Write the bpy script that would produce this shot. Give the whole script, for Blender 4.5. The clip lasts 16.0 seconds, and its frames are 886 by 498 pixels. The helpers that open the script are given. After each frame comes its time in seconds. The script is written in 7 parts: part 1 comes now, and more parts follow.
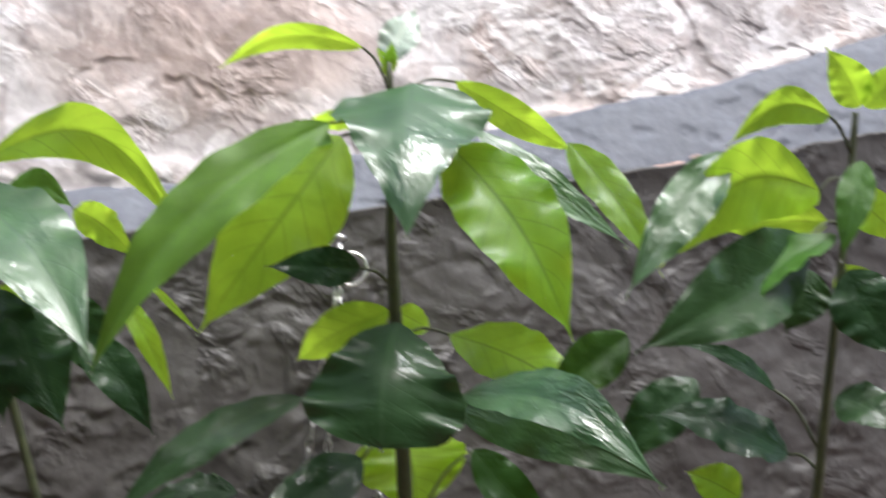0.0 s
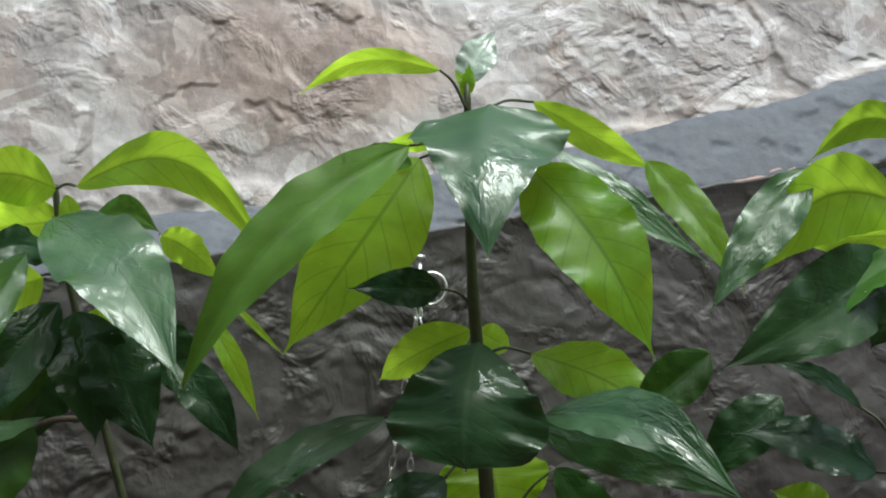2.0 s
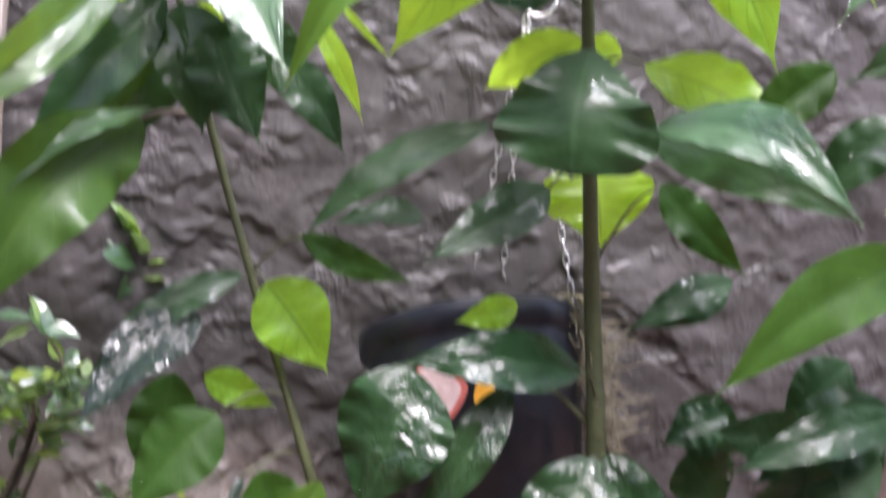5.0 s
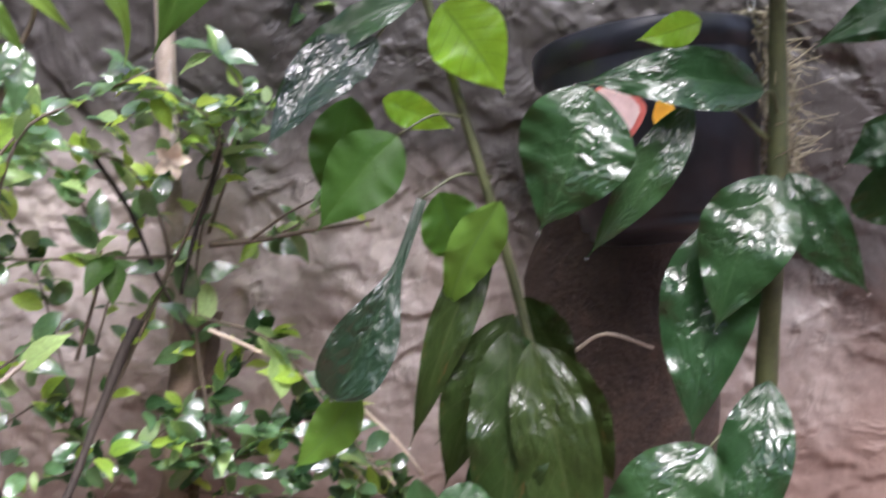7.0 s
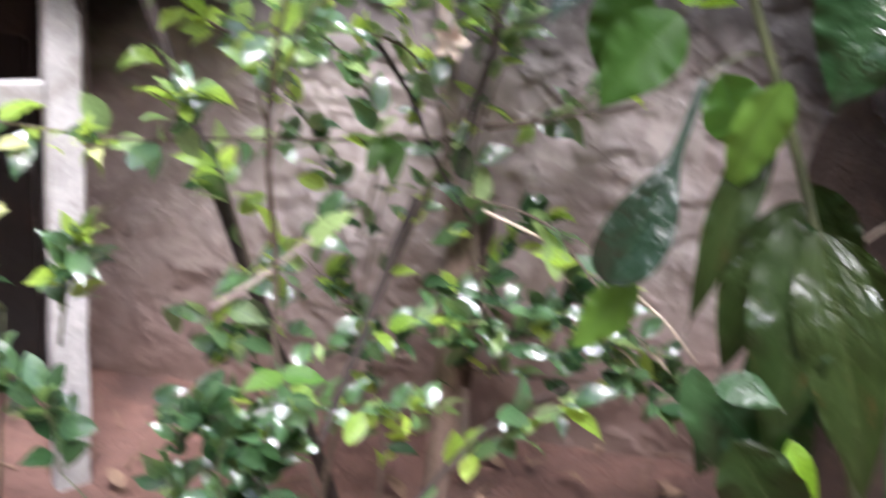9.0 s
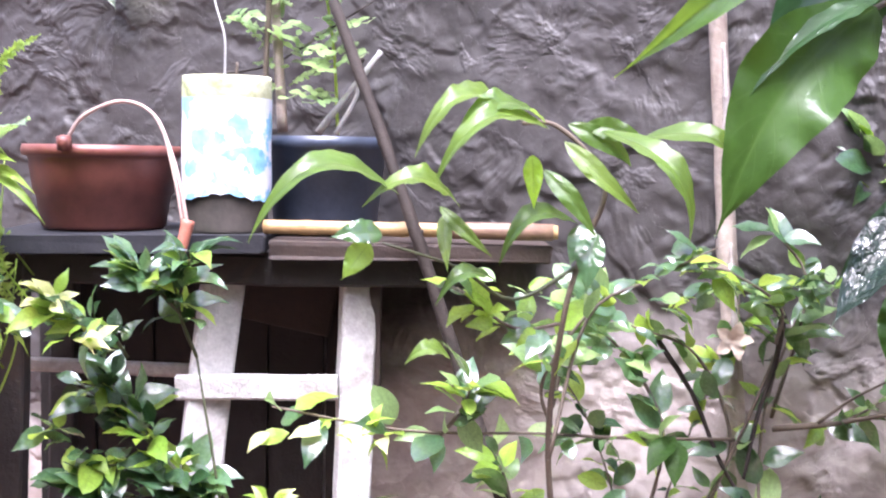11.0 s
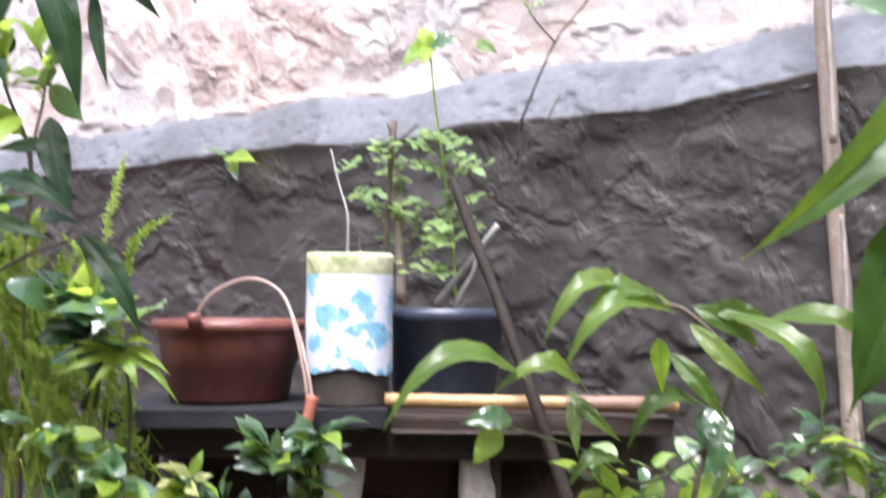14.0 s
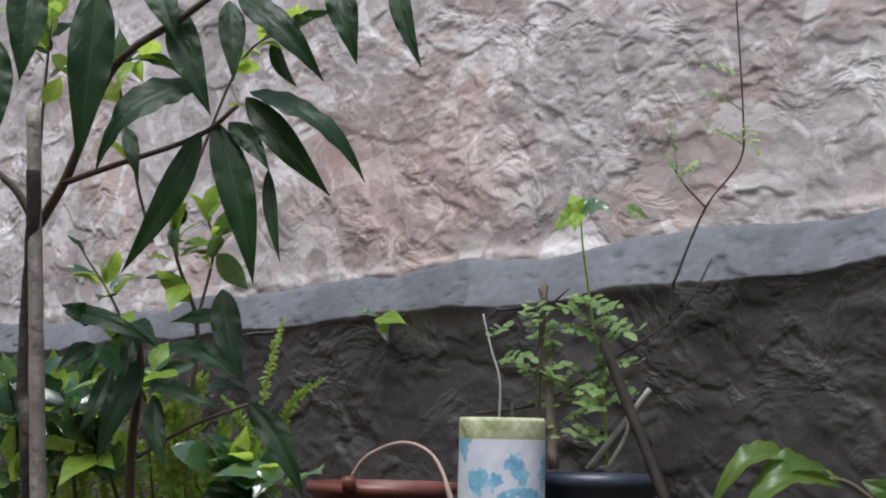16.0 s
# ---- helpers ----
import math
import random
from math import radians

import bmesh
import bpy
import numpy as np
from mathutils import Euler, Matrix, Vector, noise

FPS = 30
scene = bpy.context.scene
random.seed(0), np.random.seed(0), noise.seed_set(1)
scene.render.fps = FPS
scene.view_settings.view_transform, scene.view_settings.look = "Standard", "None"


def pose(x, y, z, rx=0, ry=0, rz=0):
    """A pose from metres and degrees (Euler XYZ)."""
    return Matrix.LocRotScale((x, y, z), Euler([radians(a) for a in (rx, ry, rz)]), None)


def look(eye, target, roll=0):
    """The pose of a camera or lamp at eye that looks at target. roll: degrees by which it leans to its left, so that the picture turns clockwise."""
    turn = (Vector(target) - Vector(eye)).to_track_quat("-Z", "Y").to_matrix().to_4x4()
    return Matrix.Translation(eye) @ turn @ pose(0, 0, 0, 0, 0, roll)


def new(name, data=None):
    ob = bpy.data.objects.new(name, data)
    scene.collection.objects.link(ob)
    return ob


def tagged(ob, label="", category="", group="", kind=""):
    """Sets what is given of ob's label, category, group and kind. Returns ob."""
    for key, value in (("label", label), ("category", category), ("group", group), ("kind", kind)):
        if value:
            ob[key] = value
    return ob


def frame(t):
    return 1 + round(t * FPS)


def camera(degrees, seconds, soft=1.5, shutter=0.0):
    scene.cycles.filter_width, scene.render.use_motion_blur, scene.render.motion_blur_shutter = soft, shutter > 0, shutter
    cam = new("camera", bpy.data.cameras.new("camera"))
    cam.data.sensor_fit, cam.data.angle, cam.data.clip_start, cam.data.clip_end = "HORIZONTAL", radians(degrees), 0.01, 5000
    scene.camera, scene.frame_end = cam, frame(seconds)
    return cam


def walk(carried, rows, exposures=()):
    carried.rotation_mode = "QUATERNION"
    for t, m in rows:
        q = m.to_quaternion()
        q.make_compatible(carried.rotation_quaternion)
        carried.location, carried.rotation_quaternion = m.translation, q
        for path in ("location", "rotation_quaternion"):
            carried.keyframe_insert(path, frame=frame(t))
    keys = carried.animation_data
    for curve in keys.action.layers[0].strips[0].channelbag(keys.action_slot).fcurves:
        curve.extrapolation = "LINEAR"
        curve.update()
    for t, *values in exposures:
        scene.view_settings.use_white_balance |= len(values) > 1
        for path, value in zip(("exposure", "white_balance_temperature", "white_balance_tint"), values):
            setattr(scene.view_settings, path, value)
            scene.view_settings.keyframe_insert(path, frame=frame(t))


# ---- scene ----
# ---- camera and its walk ----
cam = camera(39.23, 16.0, soft=2.0, shutter=0.8)
PATH = [
    (0.0, pose(0.058, -0.027, 1.158, 101.805, -3.417, -40.544)),
    (0.5, pose(0.051, -0.031, 1.162, 103.040, -3.589, -37.329)),
    (1.0, pose(0.036, -0.032, 1.168, 102.040, -3.289, -36.081)),
    (1.5, pose(0.033, -0.027, 1.167, 102.111, -3.218, -36.898)),
    (2.0, pose(0.043, -0.033, 1.165, 102.194, -3.370, -37.019)),
    (2.5, pose(0.045, -0.033, 1.165, 102.296, -3.622, -36.466)),
    (3.0, pose(0.049, -0.018, 1.160, 102.341, -3.435, -36.699)),
    (3.5, pose(0.043, -0.020, 1.163, 101.441, -3.621, -36.124)),
    (4.0, pose(0.040, -0.012, 1.148, 98.997, -4.829, -34.346)),
    (4.5, pose(0.038, -0.010, 1.136, 94.874, -5.800, -32.043)),
    (5.0, pose(0.051, 0.013, 1.112, 90.254, -6.121, -33.203)),
    (5.2, pose(0.052, 0.017, 1.102, 87.958, -6.190, -32.968)),
    (7.3, pose(0.002, 0.039, 1.082, 75.922, -4.639, -25.484)),
    (7.5, pose(0.009, 0.038, 1.071, 74.700, -4.688, -24.295)),
    (8.0, pose(0.015, 0.052, 1.059, 72.078, -3.878, -22.952)),
    (8.5, pose(0.011, 0.054, 1.058, 70.239, -3.563, -20.958)),
    (8.8, pose(-0.002, 0.052, 1.063, 70.570, -3.000, -17.900)),
    (9.0, pose(-0.011, 0.052, 1.065, 71.972, -2.585, -15.120)),
    (9.3, pose(-0.009, 0.049, 1.057, 75.050, -1.910, -11.500)),
    (9.5, pose(-0.007, 0.047, 1.051, 76.950, -1.390, -9.600)),
    (10.0, pose(-0.002, 0.041, 1.034, 80.404, -0.661, -6.085)),
    (10.2, pose(0.003, 0.043, 1.034, 83.076, -1.186, -3.896)),
    (12.3, pose(-0.037, 0.018, 1.093, 88.222, -0.693, -1.386)),
    (12.5, pose(-0.032, 0.021, 1.099, 89.481, -0.499, -1.013)),
    (13.0, pose(-0.042, 0.019, 1.105, 90.662, -0.282, -0.003)),
    (13.5, pose(-0.051, 0.014, 1.106, 90.957, -0.313, 0.795)),
    (14.0, pose(-0.057, 0.008, 1.110, 91.990, -0.414, 1.892)),
    (14.5, pose(-0.066, -0.005, 1.130, 96.114, -0.061, 3.876)),
    (15.0, pose(-0.081, -0.013, 1.133, 97.693, -0.190, 6.261)),
    (15.5, pose(-0.092, -0.018, 1.137, 98.346, -0.691, 7.688)),
    (16.0, pose(-0.092, -0.019, 1.137, 98.691, -1.020, 7.851)),
]
EXPOSURE = [(0.0, 0.98, 6180, 8), (0.7, 0.84, 6120, 3), (1.5, 0.43, 6080, -3), (3.5, 0.31, 6080, -3), (4.0, 0.52, 6100, 2), (4.5, 1.06, 6120, 15), (5.0, 1.80, 6000, 22), (7.3, 1.78, 6000, 19), (8.6, 1.76, 5950, 19), (9.5, 2.17, 5850, 18), (10.2, 2.48, 5750, 22), (12.3, 2.20, 5700, 26), (13.2, 1.87, 5800, 24), (14.0, 1.60, 5980, 15), (15.0, 0.52, 5980, 7), (16.0, 0.1, 5980, 7)]
walk(cam, PATH, EXPOSURE)

# ---- sky, sun ----
world = bpy.data.worlds.new("overcast_sky")
scene.world = world
world.use_nodes = True
wn = world.node_tree.nodes
sky = wn.new("ShaderNodeTexSky")
sky.sky_type = "NISHITA"
sky.sun_disc = False
sky.sun_elevation, sky.sun_rotation = radians(62), radians(200)
sky.air_density, sky.dust_density = 1.0, 6.0
grey = wn.new("ShaderNodeHueSaturation")
grey.inputs["Saturation"].default_value = 0.75
world.node_tree.links.new(sky.outputs["Color"], grey.inputs["Color"])
world.node_tree.links.new(grey.outputs["Color"], wn["Background"].inputs["Color"])
wn["Background"].inputs["Strength"].default_value = 0.15
sun_data = bpy.data.lights.new("sun", "SUN")
sun_data.energy, sun_data.angle, sun_data.color = 2.0, radians(22), (1.0, 0.99, 0.98)
sun = new("sun", sun_data)
sun.matrix_world = look((0.0, -0.9, 6.0), (0.3, 1.3, 0.0))


# ---- materials ----
def material(name):
    m = bpy.data.materials.new(name)
    m.use_nodes = True
    n, l = m.node_tree.nodes, m.node_tree.links
    return m, n, l, n["Principled BSDF"]


def noise_node(n, l, scale, detail=4.0, rough=0.6, coord="Object", warp=0.0):
    tc = n.new("ShaderNodeTexCoord")
    t = n.new("ShaderNodeTexNoise")
    t.inputs["Scale"].default_value = scale
    t.inputs["Detail"].default_value = detail
    t.inputs["Roughness"].default_value = rough
    t.inputs["Distortion"].default_value = warp
    l.new(tc.outputs[coord], t.inputs["Vector"])
    return t.outputs["Fac"]


def ramp(n, l, fac, *stops):
    r = n.new("ShaderNodeValToRGB")
    while len(r.color_ramp.elements) < len(stops):
        r.color_ramp.elements.new(0.5)
    for e, (p, c) in zip(r.color_ramp.elements, stops):
        e.position, e.color = p, (*c, 1)
    l.new(fac, r.inputs["Fac"])
    return r.outputs["Color"]


def mixed(n, l, fac, a, b, mode="MIX"):
    x = n.new("ShaderNodeMix")
    x.data_type, x.blend_type = "RGBA", mode
    for sock, v in ((x.inputs[0], fac), (x.inputs[6], a), (x.inputs[7], b)):
        if isinstance(v, (int, float)):
            sock.default_value = v
        elif isinstance(v, tuple):
            sock.default_value = (*v, 1)
        else:
            l.new(v, sock)
    return x.outputs[2]


def maths(n, l, op, a, b=0.0, c=0.0):
    x = n.new("ShaderNodeMath")
    x.operation = op
    for sock, v in zip(x.inputs, (a, b, c)):
        if isinstance(v, (int, float)):
            sock.default_value = v
        else:
            l.new(v, sock)
    return x.outputs[0]


def bump(n, l, bsdf, height, strength=0.4, distance=0.01, coat=False):
    b = n.new("ShaderNodeBump")
    b.inputs["Strength"].default_value, b.inputs["Distance"].default_value = strength, distance
    l.new(height, b.inputs["Height"])
    l.new(b.outputs["Normal"], bsdf.inputs["Normal"])
    if coat:
        l.new(b.outputs["Normal"], bsdf.inputs["Coat Normal"])


def surface(name, a, b, scale=8.0, rough=0.7, fine=60.0, relief=0.3, metal=0.0, c=None, depth=0.006, vary=0.0, spec=0.5, warp=0.3, smear=None, stain=0.52, smear_scale=2.3):
    """Two-scale mottled surface between colours a and b, with stains c."""
    m, n, l, p = material(name)
    big = noise_node(n, l, scale, 5.0, 0.62, warp=warp)
    small = noise_node(n, l, fine, 4.0, 0.7)
    col = ramp(n, l, big, (0.32, a), (0.68, b))
    col = mixed(n, l, 0.35, col, ramp(n, l, small, (0.3, tuple(v * 0.6 for v in a)), (0.7, tuple(min(1, v * 1.25) for v in b))))
    if c:
        st = noise_node(n, l, scale * 0.37, 6.0, 0.7, warp=1.2)
        mask = ramp(n, l, st, (stain, (0, 0, 0)), (stain + 0.14, (0.75, 0.75, 0.75)))
        col = mixed(n, l, mask, col, c)
    if smear:
        sm = noise_node(n, l, scale * smear_scale, 3.0, 0.55, warp=2.2)
        col = mixed(n, l, ramp(n, l, sm, (0.53, (0, 0, 0)), (0.565, (0.75, 0.75, 0.75))), col, smear)
    if vary:
        oi = n.new("ShaderNodeObjectInfo")
        hs = n.new("ShaderNodeHueSaturation")
        l.new(maths(n, l, "MULTIPLY_ADD", oi.outputs["Random"], vary, 1 - vary / 2), hs.inputs["Value"])
        l.new(col, hs.inputs["Color"])
        col = hs.outputs["Color"]
    l.new(col, p.inputs["Base Color"])
    l.new(maths(n, l, "MULTIPLY_ADD", small, 0.3, rough - 0.15), p.inputs["Roughness"])
    p.inputs["Metallic"].default_value = metal
    p.inputs["Specular IOR Level"].default_value = spec
    bump(n, l, p, maths(n, l, "ADD", small, maths(n, l, "MULTIPLY", big, 0.6)), relief, depth)
    return m


def leaf_material(name, blade, vein, through_light, gloss=0.25, lustre=0.5, tint=0.25, veins=8.0, thin=0.4, spots=None, coat=0.0, drops=1.2, size_="large", ripple=1.5):
    """Leaf: midrib and side veins along the blade, wet gloss, light that shines through."""
    m, n, l, p = material(name)
    uv = n.new("ShaderNodeUVMap")
    sep = n.new("ShaderNodeSeparateXYZ")
    l.new(uv.outputs["UV"], sep.inputs["Vector"])
    u = maths(n, l, "ABSOLUTE", maths(n, l, "SUBTRACT", sep.outputs[0], 0.5))
    v = sep.outputs[1]
    saw = maths(n, l, "FRACT", maths(n, l, "SUBTRACT", maths(n, l, "MULTIPLY", v, veins), maths(n, l, "MULTIPLY", u, veins * 0.42)))
    side = maths(n, l, "ABSOLUTE", maths(n, l, "SUBTRACT", saw, 0.5))
    r1 = n.new("ShaderNodeMapRange")
    r1.inputs["From Min"].default_value, r1.inputs["From Max"].default_value = 0.0, 0.06
    r1.inputs["To Min"].default_value, r1.inputs["To Max"].default_value = 1.0, 0.0
    l.new(side, r1.inputs["Value"])
    r2 = n.new("ShaderNodeMapRange")
    r2.inputs["From Min"].default_value, r2.inputs["From Max"].default_value = 0.008, 0.03
    r2.inputs["To Min"].default_value, r2.inputs["To Max"].default_value = 1.0, 0.0
    l.new(u, r2.inputs["Value"])
    lines = maths(n, l, "MAXIMUM", maths(n, l, "MULTIPLY", r1.outputs[0], 0.75), r2.outputs[0])
    blotch = noise_node(n, l, 14.0, 4.0, 0.6, "UV" if spots else "Object", 0.4)
    oi = n.new("ShaderNodeObjectInfo")
    hs = n.new("ShaderNodeHueSaturation")
    l.new(maths(n, l, "MULTIPLY_ADD", oi.outputs["Random"], tint, 1 - tint / 2), hs.inputs["Value"])
    l.new(maths(n, l, "MULTIPLY_ADD", oi.outputs["Random"], -0.03, 0.515), hs.inputs["Hue"])
    col = ramp(n, l, blotch, (0.3, tuple(c * 0.75 for c in blade)), (0.7, tuple(c * 1.2 for c in blade)))
    if spots:
        sp = noise_node(n, l, 5.0, 5.0, 0.7, "UV", 0.8)
        col = mixed(n, l, ramp(n, l, sp, (0.6, (0, 0, 0)), (0.68, (1, 1, 1))), col, spots)
    col = mixed(n, l, maths(n, l, "MULTIPLY", lines, 0.55), col, vein)
    l.new(col, hs.inputs["Color"])
    l.new(hs.outputs["Color"], p.inputs["Base Color"])
    l.new(maths(n, l, "MULTIPLY_ADD", blotch, 0.3, gloss - 0.14), p.inputs["Roughness"])
    p.inputs["Specular IOR Level"].default_value = lustre
    p.inputs["Coat IOR"].default_value = 1.65
    p.inputs["Coat Weight"].default_value, p.inputs["Coat Roughness"].default_value = coat, 0.07
    tr = n.new("ShaderNodeBsdfTranslucent")
    hs2 = n.new("ShaderNodeHueSaturation")
    l.new(maths(n, l, "MULTIPLY_ADD", oi.outputs["Random"], tint, 1 - tint / 2), hs2.inputs["Value"])
    back = mixed(n, l, maths(n, l, "MULTIPLY", lines, 0.6), ramp(n, l, blotch, (0.3, tuple(c * 0.8 for c in through_light)), (0.7, tuple(min(1, c * 1.15) for c in through_light))), tuple(c * 0.45 for c in through_light))
    l.new(back, hs2.inputs["Color"])
    l.new(hs2.outputs["Color"], tr.inputs["Color"])
    ms = n.new("ShaderNodeMixShader")
    ms.inputs[0].default_value = thin
    l.new(p.outputs[0], ms.inputs[1])
    l.new(tr.outputs[0], ms.inputs[2])
    l.new(ms.outputs[0], n["Material Output"].inputs["Surface"])
    # rain: beads and a rippled film that lies in patches, different on every leaf
    shift = n.new("ShaderNodeCombineXYZ")
    l.new(maths(n, l, "MULTIPLY", oi.outputs["Random"], 41.0), shift.inputs[0])
    l.new(maths(n, l, "MULTIPLY", oi.outputs["Random"], 17.0), shift.inputs[1])
    place = n.new("ShaderNodeVectorMath")
    place.operation = "MULTIPLY_ADD"
    place.inputs[1].default_value = (0.6, 1.0, 1.0)
    l.new(uv.outputs["UV"], place.inputs[0])
    l.new(shift.outputs[0], place.inputs[2])
    vo = n.new("ShaderNodeTexVoronoi")
    vo.inputs["Scale"].default_value = 15.0
    l.new(place.outputs[0], vo.inputs["Vector"])
    rain = n.new("ShaderNodeSeparateColor")
    l.new(vo.outputs["Color"], rain.inputs[0])
    size = maths(n, l, "MULTIPLY", maths(n, l, "MAXIMUM", maths(n, l, "SUBTRACT", rain.outputs[0], 0.62), 0.0), 0.6)
    drop = maths(n, l, "SQRT", maths(n, l, "MAXIMUM", maths(n, l, "SUBTRACT", size, vo.outputs["Distance"]), 0.0))
    film = n.new("ShaderNodeTexNoise")
    film.inputs["Scale"].default_value, film.inputs["Detail"].default_value = 2.6, 2.0
    l.new(place.outputs[0], film.inputs["Vector"])
    wet = n.new("ShaderNodeTexNoise")
    wet.inputs["Scale"].default_value, wet.inputs["Detail"].default_value, wet.inputs["Distortion"].default_value = 7.0 + 1.2 * min(ripple, 4.0), 2.0, 0.9
    l.new(place.outputs[0], wet.inputs["Vector"])
    patch = ramp(n, l, film.outputs["Fac"], (0.42, (0.15, 0.15, 0.15) if ripple < 7 else (0.5, 0.5, 0.5)), (0.6, (1, 1, 1)))
    l.new(maths(n, l, "MULTIPLY", patch, coat), p.inputs["Coat Weight"])
    quilt = maths(n, l, "SUBTRACT", maths(n, l, "MULTIPLY", blotch, 0.4), maths(n, l, "MULTIPLY", lines, 0.14))
    height = maths(n, l, "ADD", maths(n, l, "MULTIPLY_ADD", drop, drops, quilt), maths(n, l, "MULTIPLY", maths(n, l, "MULTIPLY", wet.outputs["Fac"], ripple), patch))
    bump(n, l, p, height, 0.45, 0.003 if size_ == "large" else 0.0012, True)
    return m


plaster_upper = surface("rough_plaster", (0.3, 0.272, 0.265), (0.475, 0.437, 0.43), 3.4, 0.62, 45, 0.4, c=(0.42, 0.325, 0.282), depth=0.004, warp=1.6, spec=0.4, smear=(0.6, 0.575, 0.572), stain=0.49, smear_scale=1.5)

plaster_lower = surface("lower_wall_plaster", (0.295, 0.255, 0.235), (0.41, 0.365, 0.34), 2.6, 0.55, 38, 0.35, c=(0.25, 0.205, 0.185), depth=0.004, warp=1.4, smear=(0.39, 0.35, 0.32))


def rust_stain(m, colour, x, z, wide, high):
    """A run of beige damp that has dried on the wall, with a ragged outline."""
    n, l = m.node_tree.nodes, m.node_tree.links
    p = n["Principled BSDF"]
    base = p.inputs["Base Color"].links[0].from_socket
    tc = n.new("ShaderNodeTexCoord")
    sep = n.new("ShaderNodeSeparateXYZ")
    l.new(tc.outputs["Object"], sep.inputs["Vector"])
    a = maths(n, l, "POWER", maths(n, l, "ABSOLUTE", maths(n, l, "DIVIDE", maths(n, l, "SUBTRACT", sep.outputs[0], x), wide)), 2.0)
    b = maths(n, l, "POWER", maths(n, l, "ABSOLUTE", maths(n, l, "DIVIDE", maths(n, l, "SUBTRACT", sep.outputs[2], z), high)), 2.0)
    d = maths(n, l, "ADD", maths(n, l, "ADD", a, b), maths(n, l, "MULTIPLY_ADD", noise_node(n, l, 4.0, 6.0, 0.7, warp=0.8), 2.4, -1.2))
    l.new(mixed(n, l, ramp(n, l, d, (0.2, (0.8, 0.8, 0.8)), (1.2, (0, 0, 0))), base, mixed(n, l, 1.0, base, colour, "MULTIPLY")), p.inputs["Base Color"])


def torn_lips(m, sizes, pale):
    """Flat smears of plaster laid over one another: each ends in a thin crinkled lip and has a tone of its own."""
    n, l = m.node_tree.nodes, m.node_tree.links
    p = n["Principled BSDF"]
    base, normal = p.inputs["Base Color"].links[0].from_socket, p.inputs["Normal"].links[0].from_socket
    tc = n.new("ShaderNodeTexCoord")
    for scale, depth, crinkle, low, high in sizes:
        t = n.new("ShaderNodeTexNoise")
        t.inputs["Scale"].default_value, t.inputs["Detail"].default_value, t.inputs["Roughness"].default_value = scale * 2.0, 6.0, 0.6
        l.new(tc.outputs["Object"], t.inputs["Vector"])
        w = n.new("ShaderNodeVectorMath")
        w.operation = "MULTIPLY_ADD"
        w.inputs[1].default_value = (crinkle, crinkle, crinkle)
        l.new(t.outputs["Color"], w.inputs[0])
        l.new(tc.outputs["Object"], w.inputs[2])
        cell = n.new("ShaderNodeTexVoronoi")
        cell.inputs["Scale"].default_value = scale
        l.new(w.outputs[0], cell.inputs["Vector"])
        sep = n.new("ShaderNodeSeparateColor")
        l.new(cell.outputs["Color"], sep.inputs[0])
        broken = ramp(n, l, noise_node(n, l, scale * 0.45, 4.0, 0.6, warp=0.5), (low, (0.12, 0.12, 0.12)), (high, (1, 1, 1)))
        curl = maths(n, l, "ADD", sep.outputs[0], maths(n, l, "MULTIPLY", cell.outputs["Distance"], 0.35))
        b = n.new("ShaderNodeBump")
        b.inputs["Strength"].default_value, b.inputs["Distance"].default_value = 1.0, depth
        l.new(maths(n, l, "MULTIPLY", curl, broken), b.inputs["Height"])
        l.new(normal, b.inputs["Normal"])
        normal = b.outputs["Normal"]
        sheet = ramp(n, l, sep.outputs[1], (0.1, (0.9, 0.89, 0.885)), (0.9, pale))
        base = mixed(n, l, 0.75, base, sheet, "MULTIPLY")
    l.new(normal, p.inputs["Normal"])
    l.new(base, p.inputs["Base Color"])


torn_lips(plaster_upper, [(5.5, 0.008, 0.11, 0.42, 0.6), (16.0, 0.005, 0.04, 0.5, 0.62)], (1.17, 1.17, 1.19))
torn_lips(plaster_lower, [(5.0, 0.01, 0.11, 0.42, 0.6), (15.0, 0.006, 0.04, 0.48, 0.62)], (1.12, 1.12, 1.12))
rust_stain(plaster_upper, (0.97, 0.82, 0.74), -1.78, 1.72, 0.42, 0.3)
rust_stain(plaster_upper, (0.92, 0.78, 0.7), 0.1, 1.95, 0.4, 0.2)


def darken_below_ledge(m, colour):
    """Darkening put into the wall's colour below the ledge, with an uneven lower edge."""
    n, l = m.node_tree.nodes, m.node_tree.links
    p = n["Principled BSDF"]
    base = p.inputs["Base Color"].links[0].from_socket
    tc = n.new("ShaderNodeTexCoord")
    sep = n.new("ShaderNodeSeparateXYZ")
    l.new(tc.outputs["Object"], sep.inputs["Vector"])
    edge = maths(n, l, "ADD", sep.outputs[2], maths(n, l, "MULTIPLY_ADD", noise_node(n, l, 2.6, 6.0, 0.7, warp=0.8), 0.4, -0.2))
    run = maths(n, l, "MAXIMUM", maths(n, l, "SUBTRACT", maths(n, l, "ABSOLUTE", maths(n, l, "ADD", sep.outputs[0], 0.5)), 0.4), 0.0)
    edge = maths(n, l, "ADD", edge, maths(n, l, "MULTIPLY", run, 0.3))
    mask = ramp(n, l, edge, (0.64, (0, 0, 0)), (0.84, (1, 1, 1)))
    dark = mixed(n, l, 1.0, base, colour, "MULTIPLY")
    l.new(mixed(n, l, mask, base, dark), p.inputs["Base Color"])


darken_below_ledge(plaster_lower, (0.122, 0.124, 0.128))


